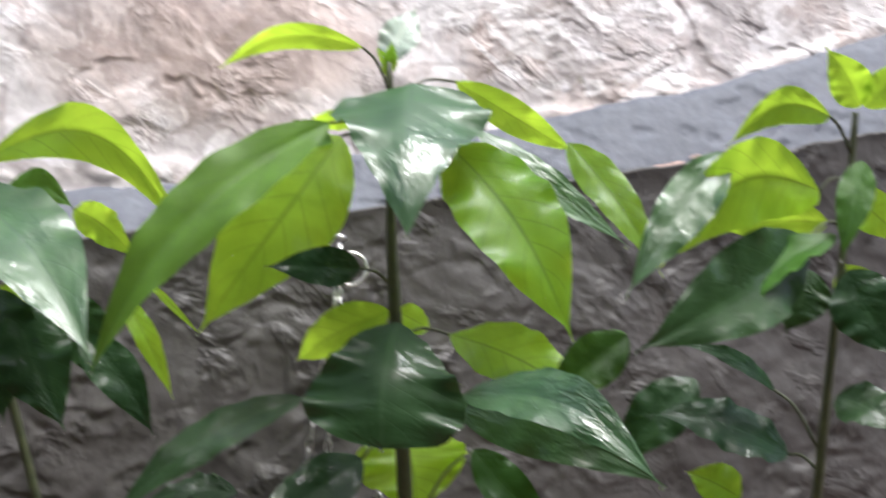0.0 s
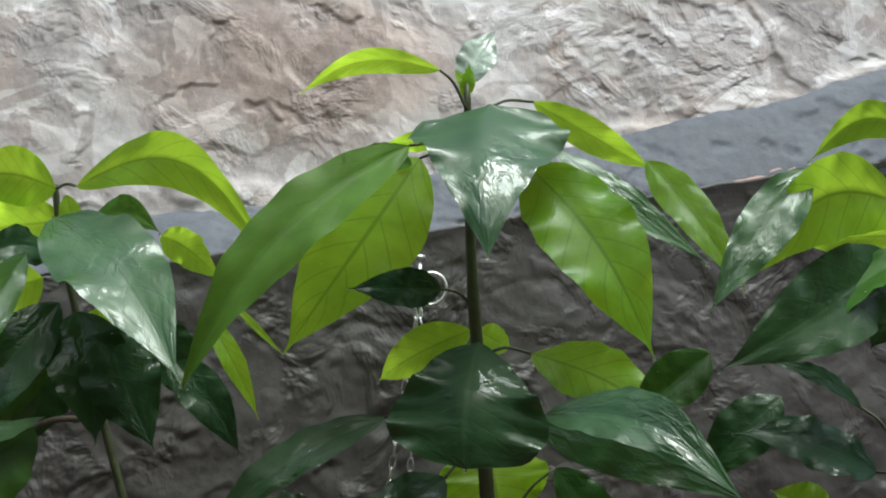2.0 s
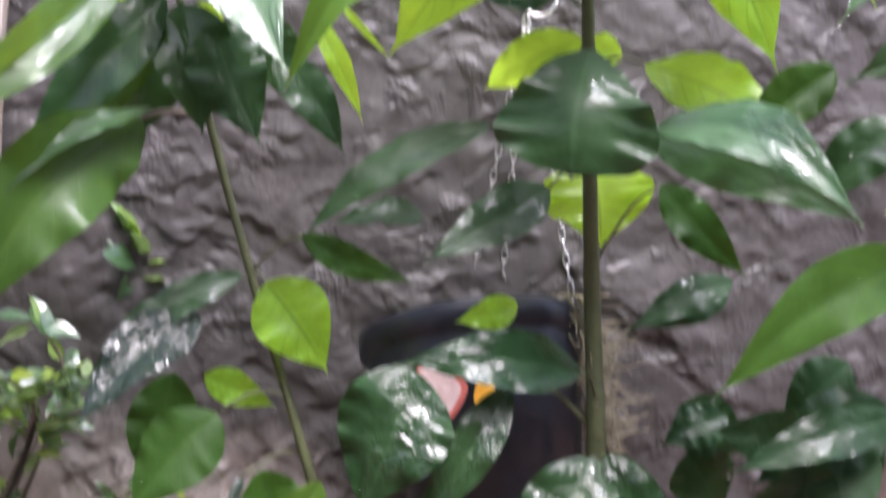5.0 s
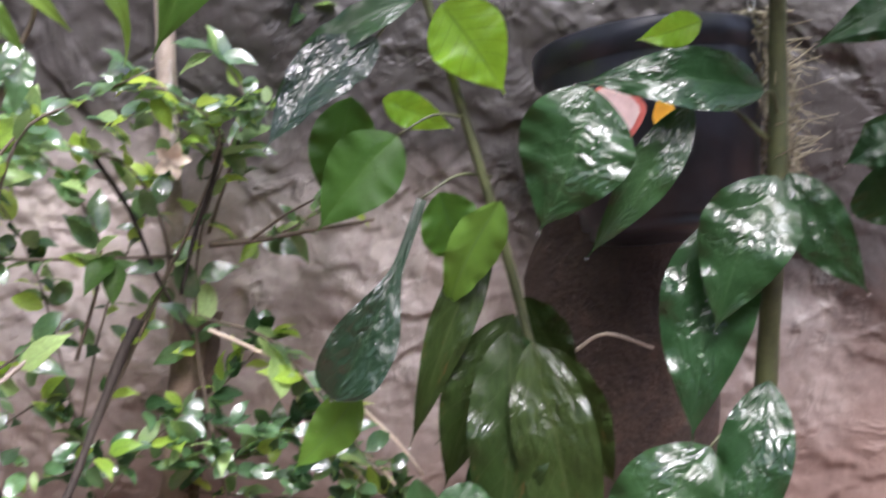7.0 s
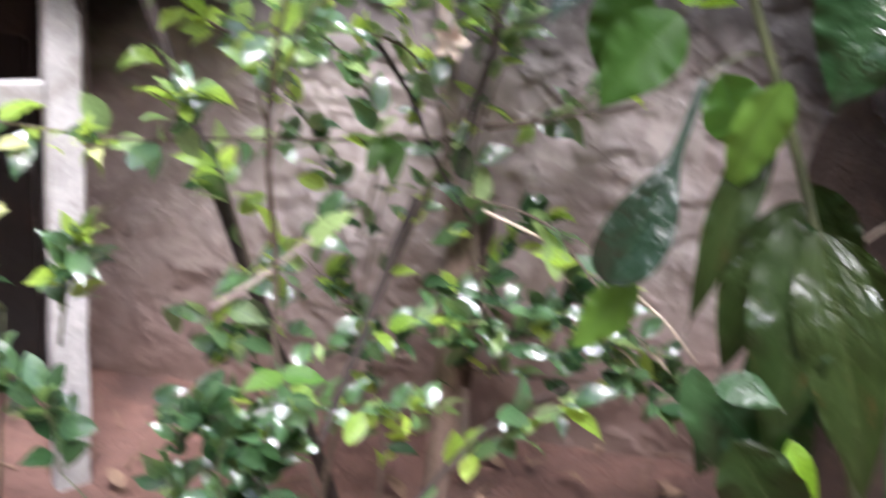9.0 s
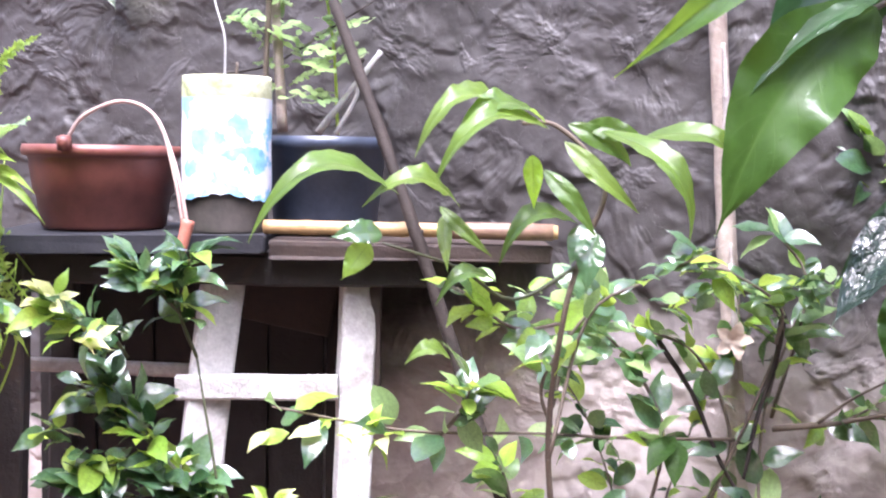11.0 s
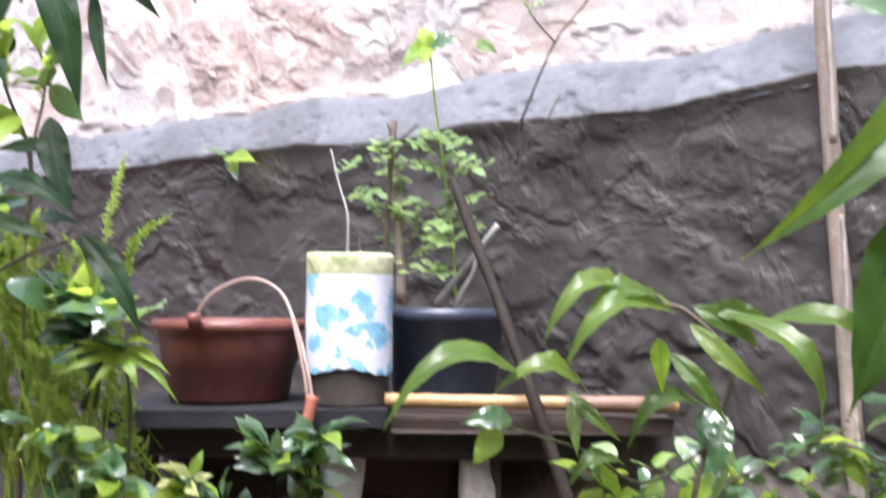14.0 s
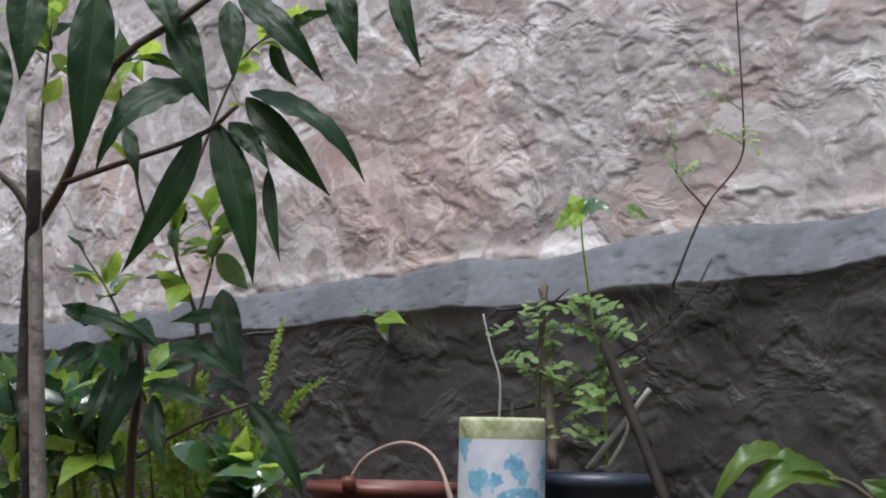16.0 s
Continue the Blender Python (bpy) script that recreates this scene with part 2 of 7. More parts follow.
def soil_splash(m, colour):
    """Earth that rain has splashed up the foot of the wall, to an uneven height."""
    n, l = m.node_tree.nodes, m.node_tree.links
    p = n["Principled BSDF"]
    base = p.inputs["Base Color"].links[0].from_socket
    tc = n.new("ShaderNodeTexCoord")
    sep = n.new("ShaderNodeSeparateXYZ")
    l.new(tc.outputs["Object"], sep.inputs["Vector"])
    edge = maths(n, l, "SUBTRACT", sep.outputs[2], maths(n, l, "MULTIPLY_ADD", noise_node(n, l, 3.1, 6.0, 0.7, warp=0.9), 0.5, -0.25))
    edge = maths(n, l, "SUBTRACT", edge, maths(n, l, "MULTIPLY", maths(n, l, "MAXIMUM", maths(n, l, "SUBTRACT", sep.outputs[0], 0.2), 0.0), 0.5))
    mask = ramp(n, l, edge, (0.08, (0.85, 0.85, 0.85)), (0.42, (0, 0, 0)))
    l.new(mixed(n, l, mask, base, colour), p.inputs["Base Color"])


soil_splash(plaster_lower, (0.17, 0.105, 0.08))
cement = surface("cement_ledge", (0.1, 0.104, 0.118), (0.16, 0.166, 0.186), 4.5, 0.62, 40, 0.35, c=(0.075, 0.076, 0.082), depth=0.005, spec=0.25, warp=1.2, stain=0.52)


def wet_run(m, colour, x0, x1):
    """Cement that stays wet along one stretch, with an uneven end."""
    n, l = m.node_tree.nodes, m.node_tree.links
    p = n["Principled BSDF"]
    base = p.inputs["Base Color"].links[0].from_socket
    tc = n.new("ShaderNodeTexCoord")
    sep = n.new("ShaderNodeSeparateXYZ")
    l.new(tc.outputs["Object"], sep.inputs["Vector"])
    edge = maths(n, l, "ADD", sep.outputs[0], maths(n, l, "MULTIPLY_ADD", noise_node(n, l, 3.0, 6.0, 0.7, warp=1.0), 1.2, -0.6))
    mask = ramp(n, l, maths(n, l, "DIVIDE", maths(n, l, "SUBTRACT", edge, x0), x1 - x0), (0.0, (0, 0, 0)), (1.0, (1, 1, 1)))
    l.new(mixed(n, l, mask, base, mixed(n, l, 1.0, base, colour, "MULTIPLY")), p.inputs["Base Color"])


wet_run(cement, (0.84, 0.86, 0.92), -0.9, 0.2)
soil = surface("red_soil", (0.11, 0.056, 0.042), (0.19, 0.1, 0.075), 5.0, 0.7, 30, 0.9, c=(0.07, 0.042, 0.034), depth=0.02)
leaf_dark = leaf_material("mature_leaf", (0.016, 0.044, 0.014), (0.035, 0.08, 0.03), (0.09, 0.22, 0.03), 0.5, 0.14, 0.35, 8, 0.12, coat=0.38, ripple=2.2)
leaf_crumpled = leaf_material("crumpled_leaf", (0.007, 0.02, 0.009), (0.02, 0.045, 0.02), (0.05, 0.11, 0.03), 0.5, 0.1, 0.2, 8, 0.08, coat=1.0, ripple=7.5)
leaf_rain = leaf_material("rain_wet_leaf", (0.012, 0.036, 0.011), (0.03, 0.07, 0.025), (0.08, 0.2, 0.03), 0.5, 0.08, 0.3, 8, 0.12, coat=0.8, ripple=5.0)
leaf_wet = leaf_material("wet_leaf", (0.036, 0.095, 0.03), (0.05, 0.11, 0.045), (0.14, 0.34, 0.04), 0.42, 0.6, 0.3, 8, 0.2, coat=0.62, ripple=3.2)
leaf_mid = leaf_material("green_leaf", (0.062, 0.145, 0.02), (0.09, 0.18, 0.05), (0.24, 0.43, 0.045), 0.45, 0.2, 0.3, 8, 0.3, coat=0.06)
leaf_deep = leaf_material("deep_green_leaf", (0.025, 0.064, 0.01), (0.06, 0.12, 0.025), (0.14, 0.28, 0.02), 0.45, 0.15, 0.25, 8, 0.2, coat=0.1)
leaf_long = leaf_material("long_green_leaf", (0.036, 0.09, 0.026), (0.07, 0.14, 0.04), (0.46, 0.72, 0.05), 0.42, 0.3, 0.2, 8, 0.4, coat=0.55, ripple=3.0)
# the bud's white wet sheen is painted in as a pale silver blade
leaf_bud = leaf_material("sheen_bud_leaf", (0.3, 0.38, 0.31), (0.2, 0.3, 0.18), (0.5, 0.62, 0.45), 0.3, 0.7, 0.2, 8, 0.3, coat=0.6)
leaf_young = leaf_material("young_leaf", (0.2, 0.4, 0.022), (0.1, 0.22, 0.025), (0.62, 0.97, 0.06), 0.36, 0.4, 0.35, 8, 0.66, coat=0.25)
leaf_olive = leaf_material("ageing_leaf", (0.014, 0.026, 0.006), (0.035, 0.05, 0.015), (0.11, 0.16, 0.025), 0.55, 0.06, 0.3, 8, 0.1, coat=0.35, spots=(0.045, 0.03, 0.01), ripple=4.8)
leaf_small = leaf_material("small_leaf", (0.045, 0.105, 0.045), (0.09, 0.16, 0.07), (0.38, 0.58, 0.16), 0.15, 0.9, 0.8, 6, 0.24, coat=1.0, size_="small")
leaf_lime = leaf_material("lime_leaf", (0.2, 0.33, 0.04), (0.25, 0.36, 0.08), (0.6, 0.8, 0.12), 0.35, 0.5, 0.3, 6, 0.45)
leaf_pale = leaf_material("pale_leaflet", (0.2, 0.31, 0.11), (0.25, 0.35, 0.16), (0.5, 0.68, 0.26), 0.4, 0.4, 0.5, 5, 0.4, coat=0.3, size_="small")
leaf_lychee = leaf_material("drooping_leaf", (0.07, 0.125, 0.018), (0.1, 0.15, 0.04), (0.3, 0.47, 0.06), 0.32, 0.45, 0.4, 12, 0.34, coat=0.2)
# dark coat for the added wall behind the camera, keeps reflections low
blocker_paint = surface("dark_blocker_paint", (0.14, 0.13, 0.12), (0.22, 0.205, 0.19), 2.0, 0.7, 40, 0.2)
leaf_mango = leaf_material("lance_leaf", (0.016, 0.042, 0.016), (0.08, 0.13, 0.05), (0.08, 0.2, 0.03), 0.42, 0.28, 0.35, 14, 0.2)
leaf_fern = leaf_material("fern_leaf", (0.22, 0.32, 0.06), (0.25, 0.33, 0.08), (0.62, 0.76, 0.14), 0.45, 0.4, 0.6, 5, 0.45)
leaf_teal = leaf_material("broad_dark_leaf", (0.022, 0.068, 0.034), (0.06, 0.12, 0.06), (0.14, 0.32, 0.1), 0.3, 0.5, 0.6, 6, 0.2, coat=0.7, size_="small")
leaf_cream = leaf_material("cream_leaf", (0.55, 0.58, 0.25), (0.5, 0.55, 0.3), (0.7, 0.75, 0.3), 0.4, 0.4, 0.3, 5, 0.4)
stem_green = surface("green_stem", (0.03, 0.036, 0.014), (0.07, 0.082, 0.03), 20, 0.5, 120, 0.3, depth=0.003)
stem_brown = surface("brown_twig", (0.06, 0.045, 0.03), (0.13, 0.1, 0.07), 25, 0.7, 140, 0.5, depth=0.003)
stick_mat = surface("dark_stick_bark", (0.014, 0.011, 0.009), (0.042, 0.032, 0.026), 14, 0.75, 90, 0.6, depth=0.004, spec=0.25)
brown_board = surface("brown_board", (0.018, 0.012, 0.009), (0.045, 0.028, 0.02), 9, 0.7, 80, 0.5, depth=0.004)
bark_pale = surface("pale_stake_wood", (0.24, 0.19, 0.155), (0.38, 0.32, 0.27), 9, 0.7, 90, 0.6, c=(0.19, 0.14, 0.11), depth=0.006)
stub_bark = surface("brown_stub_bark", (0.1, 0.066, 0.048), (0.19, 0.135, 0.1), 11, 0.8, 90, 0.8, c=(0.06, 0.04, 0.03), depth=0.007)
bark_grey = surface("grey_bark", (0.26, 0.225, 0.2), (0.42, 0.375, 0.34), 12, 0.75, 80, 0.7, c=(0.17, 0.14, 0.12), depth=0.006)
trunk_dark = surface("dark_trunk_bark", (0.03, 0.025, 0.022), (0.075, 0.06, 0.052), 18, 0.75, 90, 0.7, c=(0.11, 0.09, 0.075), depth=0.006)
wood_grey = surface("weathered_wood", (0.3, 0.29, 0.275), (0.48, 0.47, 0.45), 14, 0.75, 90, 0.6, c=(0.22, 0.2, 0.17), depth=0.006, vary=0.15)
wood_dark = surface("near_black_wood", (0.012, 0.01, 0.009), (0.026, 0.021, 0.018), 10, 0.8, 70, 0.6, c=(0.045, 0.024, 0.015), depth=0.006, vary=0.3)
board_black = surface("wet_black_board", (0.016, 0.016, 0.019), (0.032, 0.032, 0.036), 8, 0.65, 80, 0.3, depth=0.004, spec=0.2)
bamboo_mat = surface("dry_bamboo", (0.3, 0.18, 0.075), (0.46, 0.31, 0.14), 8, 0.45, 70, 0.25, c=(0.3, 0.17, 0.07), depth=0.003)
cane_brown = surface("brown_cane", (0.13, 0.075, 0.05), (0.24, 0.15, 0.1), 16, 0.5, 80, 0.3, c=(0.08, 0.05, 0.035), depth=0.003)
stump_mat = surface("dark_fibrous_stump", (0.035, 0.022, 0.016), (0.085, 0.055, 0.04), 16, 0.85, 110, 1.0, c=(0.12, 0.075, 0.05), depth=0.012)
plastic_red = surface("red_brown_plastic", (0.13, 0.04, 0.03), (0.18, 0.06, 0.045), 5, 0.4, 40, 0.15, c=(0.13, 0.04, 0.03), depth=0.002)
plastic_black = surface("black_plastic", (0.012, 0.014, 0.02), (0.026, 0.03, 0.042), 7, 0.34, 60, 0.15, depth=0.002, spec=0.35)
plastic_blue = surface("dark_blue_plastic", (0.03, 0.04, 0.062), (0.055, 0.068, 0.1), 7, 0.4, 60, 0.15, depth=0.002)
orange_grip = surface("orange_plastic", (0.3, 0.1, 0.065), (0.42, 0.16, 0.105), 20, 0.5, 90, 0.2, depth=0.002)
pale_wire = surface("pale_wire", (0.32, 0.22, 0.19), (0.45, 0.33, 0.29), 30, 0.4, 90, 0.2, depth=0.002)
steel = surface("bright_steel", (0.6, 0.6, 0.6), (0.75, 0.74, 0.72), 40, 0.3, 120, 0.2, metal=0.9, depth=0.001)
moss = surface("dry_moss", (0.16, 0.14, 0.09), (0.32, 0.29, 0.2), 30, 0.9, 120, 0.8, depth=0.004)
can_body = surface("can_metal", (0.022, 0.022, 0.018), (0.06, 0.05, 0.043), 10, 0.7, 60, 0.3, c=(0.03, 0.036, 0.02), depth=0.002, spec=0.2)
paper_rim = surface("mossy_paper_edge", (0.42, 0.46, 0.2), (0.68, 0.69, 0.5), 22, 0.7, 90, 0.3, c=(0.16, 0.2, 0.06), depth=0.002, stain=0.48)
pink_patch = surface("pink_print", (0.75, 0.5, 0.48), (0.85, 0.68, 0.66), 20, 0.35, 60, 0.1, depth=0.001)
red_patch = surface("red_print", (0.6, 0.12, 0.1), (0.7, 0.2, 0.17), 20, 0.35, 60, 0.1, depth=0.001)
orange_patch = surface("orange_print", (0.85, 0.36, 0.03), (0.95, 0.5, 0.06), 20, 0.35, 60, 0.1, depth=0.001)
litter_mat = surface("dry_litter", (0.12, 0.07, 0.045), (0.3, 0.2, 0.13), 12, 0.8, 60, 0.4, depth=0.003)
blossom_mat = surface("dry_blossom", (0.5, 0.42, 0.32), (0.7, 0.6, 0.47), 30, 0.8, 90, 0.3, depth=0.002)


def rain_water():
    m, n, l, p = material("rain_water")
    p.inputs["Base Color"].default_value = (1, 1, 1, 1)
    p.inputs["Roughness"].default_value, p.inputs["IOR"].default_value, p.inputs["Transmission Weight"].default_value = 0.02, 1.33, 1.0
    return m


water_mat = rain_water()


def floral_paper():
    m, n, l, p = material("blue_floral_paper")
    tc = n.new("ShaderNodeTexCoord")
    vo = n.new("ShaderNodeTexVoronoi")
    vo.inputs["Scale"].default_value = 21.0
    wob = n.new("ShaderNodeTexNoise")
    wob.inputs["Scale"].default_value = 35.0
    l.new(tc.outputs["Object"], wob.inputs["Vector"])
    add = n.new("ShaderNodeVectorMath")
    add.operation = "MULTIPLY_ADD"
    l.new(wob.outputs["Color"], add.inputs[0])
    add.inputs[1].default_value = (0.05, 0.05, 0.05)
    l.new(tc.outputs["Object"], add.inputs[2])
    l.new(add.outputs[0], vo.inputs["Vector"])
    bl = noise_node(n, l, 28.0, 3.0, 0.5, warp=0.8)
    flower = ramp(n, l, maths(n, l, "ADD", vo.outputs["Distance"], maths(n, l, "MULTIPLY_ADD", bl, 0.7, -0.35)), (0.40, (1, 1, 1)), (0.47, (0, 0, 0)))
    blue = ramp(n, l, noise_node(n, l, 60.0, 3.0, 0.6), (0.35, (0.02, 0.28, 0.52)), (0.65, (0.16, 0.55, 0.74)))
    base = ramp(n, l, noise_node(n, l, 22.0, 3.0, 0.6), (0.35, (0.6, 0.63, 0.74)), (0.65, (0.78, 0.79, 0.85)))
    col = mixed(n, l, maths(n, l, "MULTIPLY", flower, 0.75), base, blue)
    l.new(col, p.inputs["Base Color"])
    p.inputs["Roughness"].default_value = 0.35
    bump(n, l, p, noise_node(n, l, 50.0, 3.0, 0.6), 0.15, 0.002)
    return m


paper_blue = floral_paper()


# ---- building helpers ----
ORIGIN = {}
rng = random.Random(7)


def thing(name, at_, label, category, group="", kind=""):
    ob = new(name)
    ob.location = at_
    ob.empty_display_size = 0.05
    ORIGIN[ob] = Vector(at_)
    return tagged(ob, label, category, group, kind)


def mesh_part(name, verts, faces, mats, parent=None, label="", uvs=None, smooth=True, slots=None):
    """A mesh object from world-space vertices, under its thing."""
    o = ORIGIN[parent] if parent else Vector((0, 0, 0))
    me = bpy.data.meshes.new(name)
    v = np.asarray(verts, float) - np.array(o)
    me.from_pydata(v.tolist(), [], [tuple(f) for f in faces])
    for m in mats if isinstance(mats, (list, tuple)) else [mats]:
        me.materials.append(m)
    if uvs is not None:
        lay = me.uv_layers.new(name="UVMap")
        loops = np.empty(len(me.loops), dtype=np.int32)
        me.loops.foreach_get("vertex_index", loops)
        lay.data.foreach_set("uv", np.asarray(uvs, float)[loops].ravel())
    if smooth:
        me.polygons.foreach_set("use_smooth", [True] * len(me.polygons))
    if slots is not None:
        me.polygons.foreach_set("material_index", slots)
    me.update()
    ob = new(name, me)
    if parent:
        ob.parent = parent
        ORIGIN[ob] = o
    if label:
        tagged(ob, label)
    return ob


def part(name, bm, mat, parent=None, label="", smooth=False):
    """Links a bmesh in world space as one mesh object under a thing or a part."""
    o = ORIGIN[parent] if parent else Vector((0, 0, 0))
    bmesh.ops.translate(bm, verts=bm.verts, vec=-o)
    me = bpy.data.meshes.new(name)
    for f in bm.faces:
        f.smooth = smooth
    bm.to_mesh(me)
    bm.free()
    me.materials.append(mat)
    ob = new(name, me)
    if parent:
        ob.parent = parent
        ORIGIN[ob] = o
    if label:
        tagged(ob, label)
    return ob


def spline(pts, per=5):
    """Smooth curve through the points."""
    p = [Vector(q) for q in pts]
    if len(p) < 3:
        return [p[0].lerp(p[-1], i / per) for i in range(per + 1)]
    p = [p[0] * 2 - p[1]] + p + [p[-1] * 2 - p[-2]]
    out = []
    for i in range(1, len(p) - 2):
        for k in range(per):
            t = k / per
            out.append(0.5 * ((2 * p[i]) + (p[i + 1] - p[i - 1]) * t + (2 * p[i - 1] - 5 * p[i] + 4 * p[i + 1] - p[i + 2]) * t * t + (3 * p[i] - p[i - 1] - 3 * p[i + 1] + p[i + 2]) * t ** 3))
    return out + [p[-2]]


def tube_data(pts, r0, r1, sides=8, per=5, knobs=0.0, closed_ends=True):
    """Tapered tube along a smooth curve: vertices and faces."""
    line = spline(pts, per)
    verts, faces = [], []
    side = None
    for i, p in enumerate(line):
        d = (line[min(i + 1, len(line) - 1)] - line[max(i - 1, 0)]).normalized()
        if side is None:
            side = d.orthogonal().normalized()
        side = (side - d * side.dot(d)).normalized()
        other = d.cross(side)
        r = r0 + (r1 - r0) * i / (len(line) - 1)
        for k in range(sides):
            a = 2 * math.pi * k / sides
            rr = r * (1 + knobs * noise.noise(p * 40 + Vector((k * 1.7, 0, 0))))
            verts.append(p + side * (rr * math.cos(a)) + other * (rr * math.sin(a)))
    for i in range(len(line) - 1):
        for k in range(sides):
            a, b = i * sides + k, i * sides + (k + 1) % sides
            faces.append((a, b, b + sides, a + sides))
    if closed_ends:
        faces.append(tuple(range(sides))[::-1])
        faces.append(tuple(range(len(verts) - sides, len(verts))))
    return verts, faces


def tube(name, pts, r0, r1, mat, parent=None, label="", sides=8, per=5, knobs=0.1):
    v, f = tube_data(pts, r0, r1, sides, per, knobs)
    return mesh_part(name, v, f, mat, parent, label)


def joined(chunks):
    verts, faces = [], []
    for v, f in chunks:
        k = len(verts)
        verts += list(v)
        faces += [tuple(i + k for i in q) for q in f]
    return verts, faces


def lathe_data(profile, centre, steps=40, axis=None, wobble=0.0):
    """Body of revolution from (radius, height) pairs, about z or a tilted axis at centre."""
    q = Vector((0, 0, 1)).rotation_difference(Vector(axis or (0, 0, 1)))
    verts, faces = [], []
    for r, h in profile:
        for k in range(steps):
            a = 2 * math.pi * k / steps
            rr = r * (1 + wobble * math.sin(a * 2 + h * 9))
            verts.append(Vector(centre) + q @ Vector((rr * math.cos(a), rr * math.sin(a), h)))
    for i in range(len(profile) - 1):
        for k in range(steps):
            a, b = i * steps + k, i * steps + (k + 1) % steps
            faces.append((a, b, b + steps, a + steps))
    return verts, faces


def box_bm(size, m, bevel=0.004, segments=2, jitter=0.0):
    bm = bmesh.new()
    bmesh.ops.create_cube(bm, size=1.0)
    bmesh.ops.scale(bm, vec=size, verts=bm.verts)
    if bevel:
        bmesh.ops.bevel(bm, geom=bm.edges[:], offset=bevel, segments=segments, affect="EDGES", profile=0.6)
    if jitter:
        for v in bm.verts:
            v.co += Vector([rng.uniform(-jitter, jitter) for _ in range(3)])
    bmesh.ops.transform(bm, matrix=m, verts=bm.verts)
    return bm


def beam(name, a, b, width, thick, mat, parent, label="", face=(0, -1, 0), bevel=0.004):
    """A plank from a to b, its broad side towards face, sawn in short lengths so that its edges can be uneven."""
    a, b = Vector(a), Vector(b)
    d = (b - a).normalized()
    n = (Vector(face) - d * Vector(face).dot(d)).normalized()
    s = d.cross(n)
    verts, faces = [], []
    steps = max(4, int((b - a).length / 0.03))
    c = min(bevel, width / 5, thick / 5)
    ring = [(-1, -1, 1, 0), (-1, -1, 0, 1), (-1, 1, 0, -1), (-1, 1, 1, 0), (1, 1, -1, 0), (1, 1, 0, -1), (1, -1, 0, 1), (1, -1, -1, 0)]
    for i in range(steps + 1):
        p = a.lerp(b, i / steps)
        w1 = noise.noise(p * 9 + Vector((width * 50, 0, 0))) * width * 0.05
        w2 = noise.noise(p * 11 + Vector((0, 5, 0))) * thick * 0.08
        for x, y, dx, dy in ring:
            verts.append(p + s * (x * width / 2 + dx * c + w1) + n * (y * thick / 2 + dy * c + w2))
    for i in range(steps):
        for k in range(8):
            a_, b_ = i * 8 + k, i * 8 + (k + 1) % 8
            faces.append((a_, b_, b_ + 8, a_ + 8))
    faces.append(tuple(range(8))[::-1])
    faces.append(tuple(range(len(verts) - 8, len(verts))))
    return mesh_part(name, verts, faces, mat, parent, label, smooth=False)


def ovate(v):
    body = (math.sin(math.pi * min(1, min(1, v / 0.95) ** 0.82)) ** 0.85) * (1 - 0.25 * v) * 1.12 if v < 0.95 else 0.0
    return max(body, 0.1 * (1 - v) / 0.12 if v > 0.88 else 0.0)


def lance(v):
    return (math.sin(math.pi * v ** 0.8) ** 0.9) * (1 - 0.35 * v) * 1.15 if v < 1 else 0.0


def spoon(v):
    widen = min(1.0, max(0.0, (v - 0.3) / 0.45))
    return (0.16 + 0.84 * widen * widen * (3 - 2 * widen)) * (1 - max(0.0, (v - 0.8) / 0.2) ** 3) ** 0.6 if v < 1 else 0.1


def cowl(v):
    return min(1.0, (v / 0.22) ** 0.5) * (1 - v) ** 0.95 * 1.15 if v < 1 else 0.0


def shield(v):
    return (0.25 + 0.75 * min(1.0, v / 0.62)) * min(1.0, (v / 0.12) ** 0.5) * (1 - max(0.0, (v - 0.6) / 0.4) ** 3.4) ** 0.7 if v < 1 else 0.0


def round_leaf(v):
    return math.sin(math.pi * v ** 0.9) ** 0.6 if v < 1 else 0.0


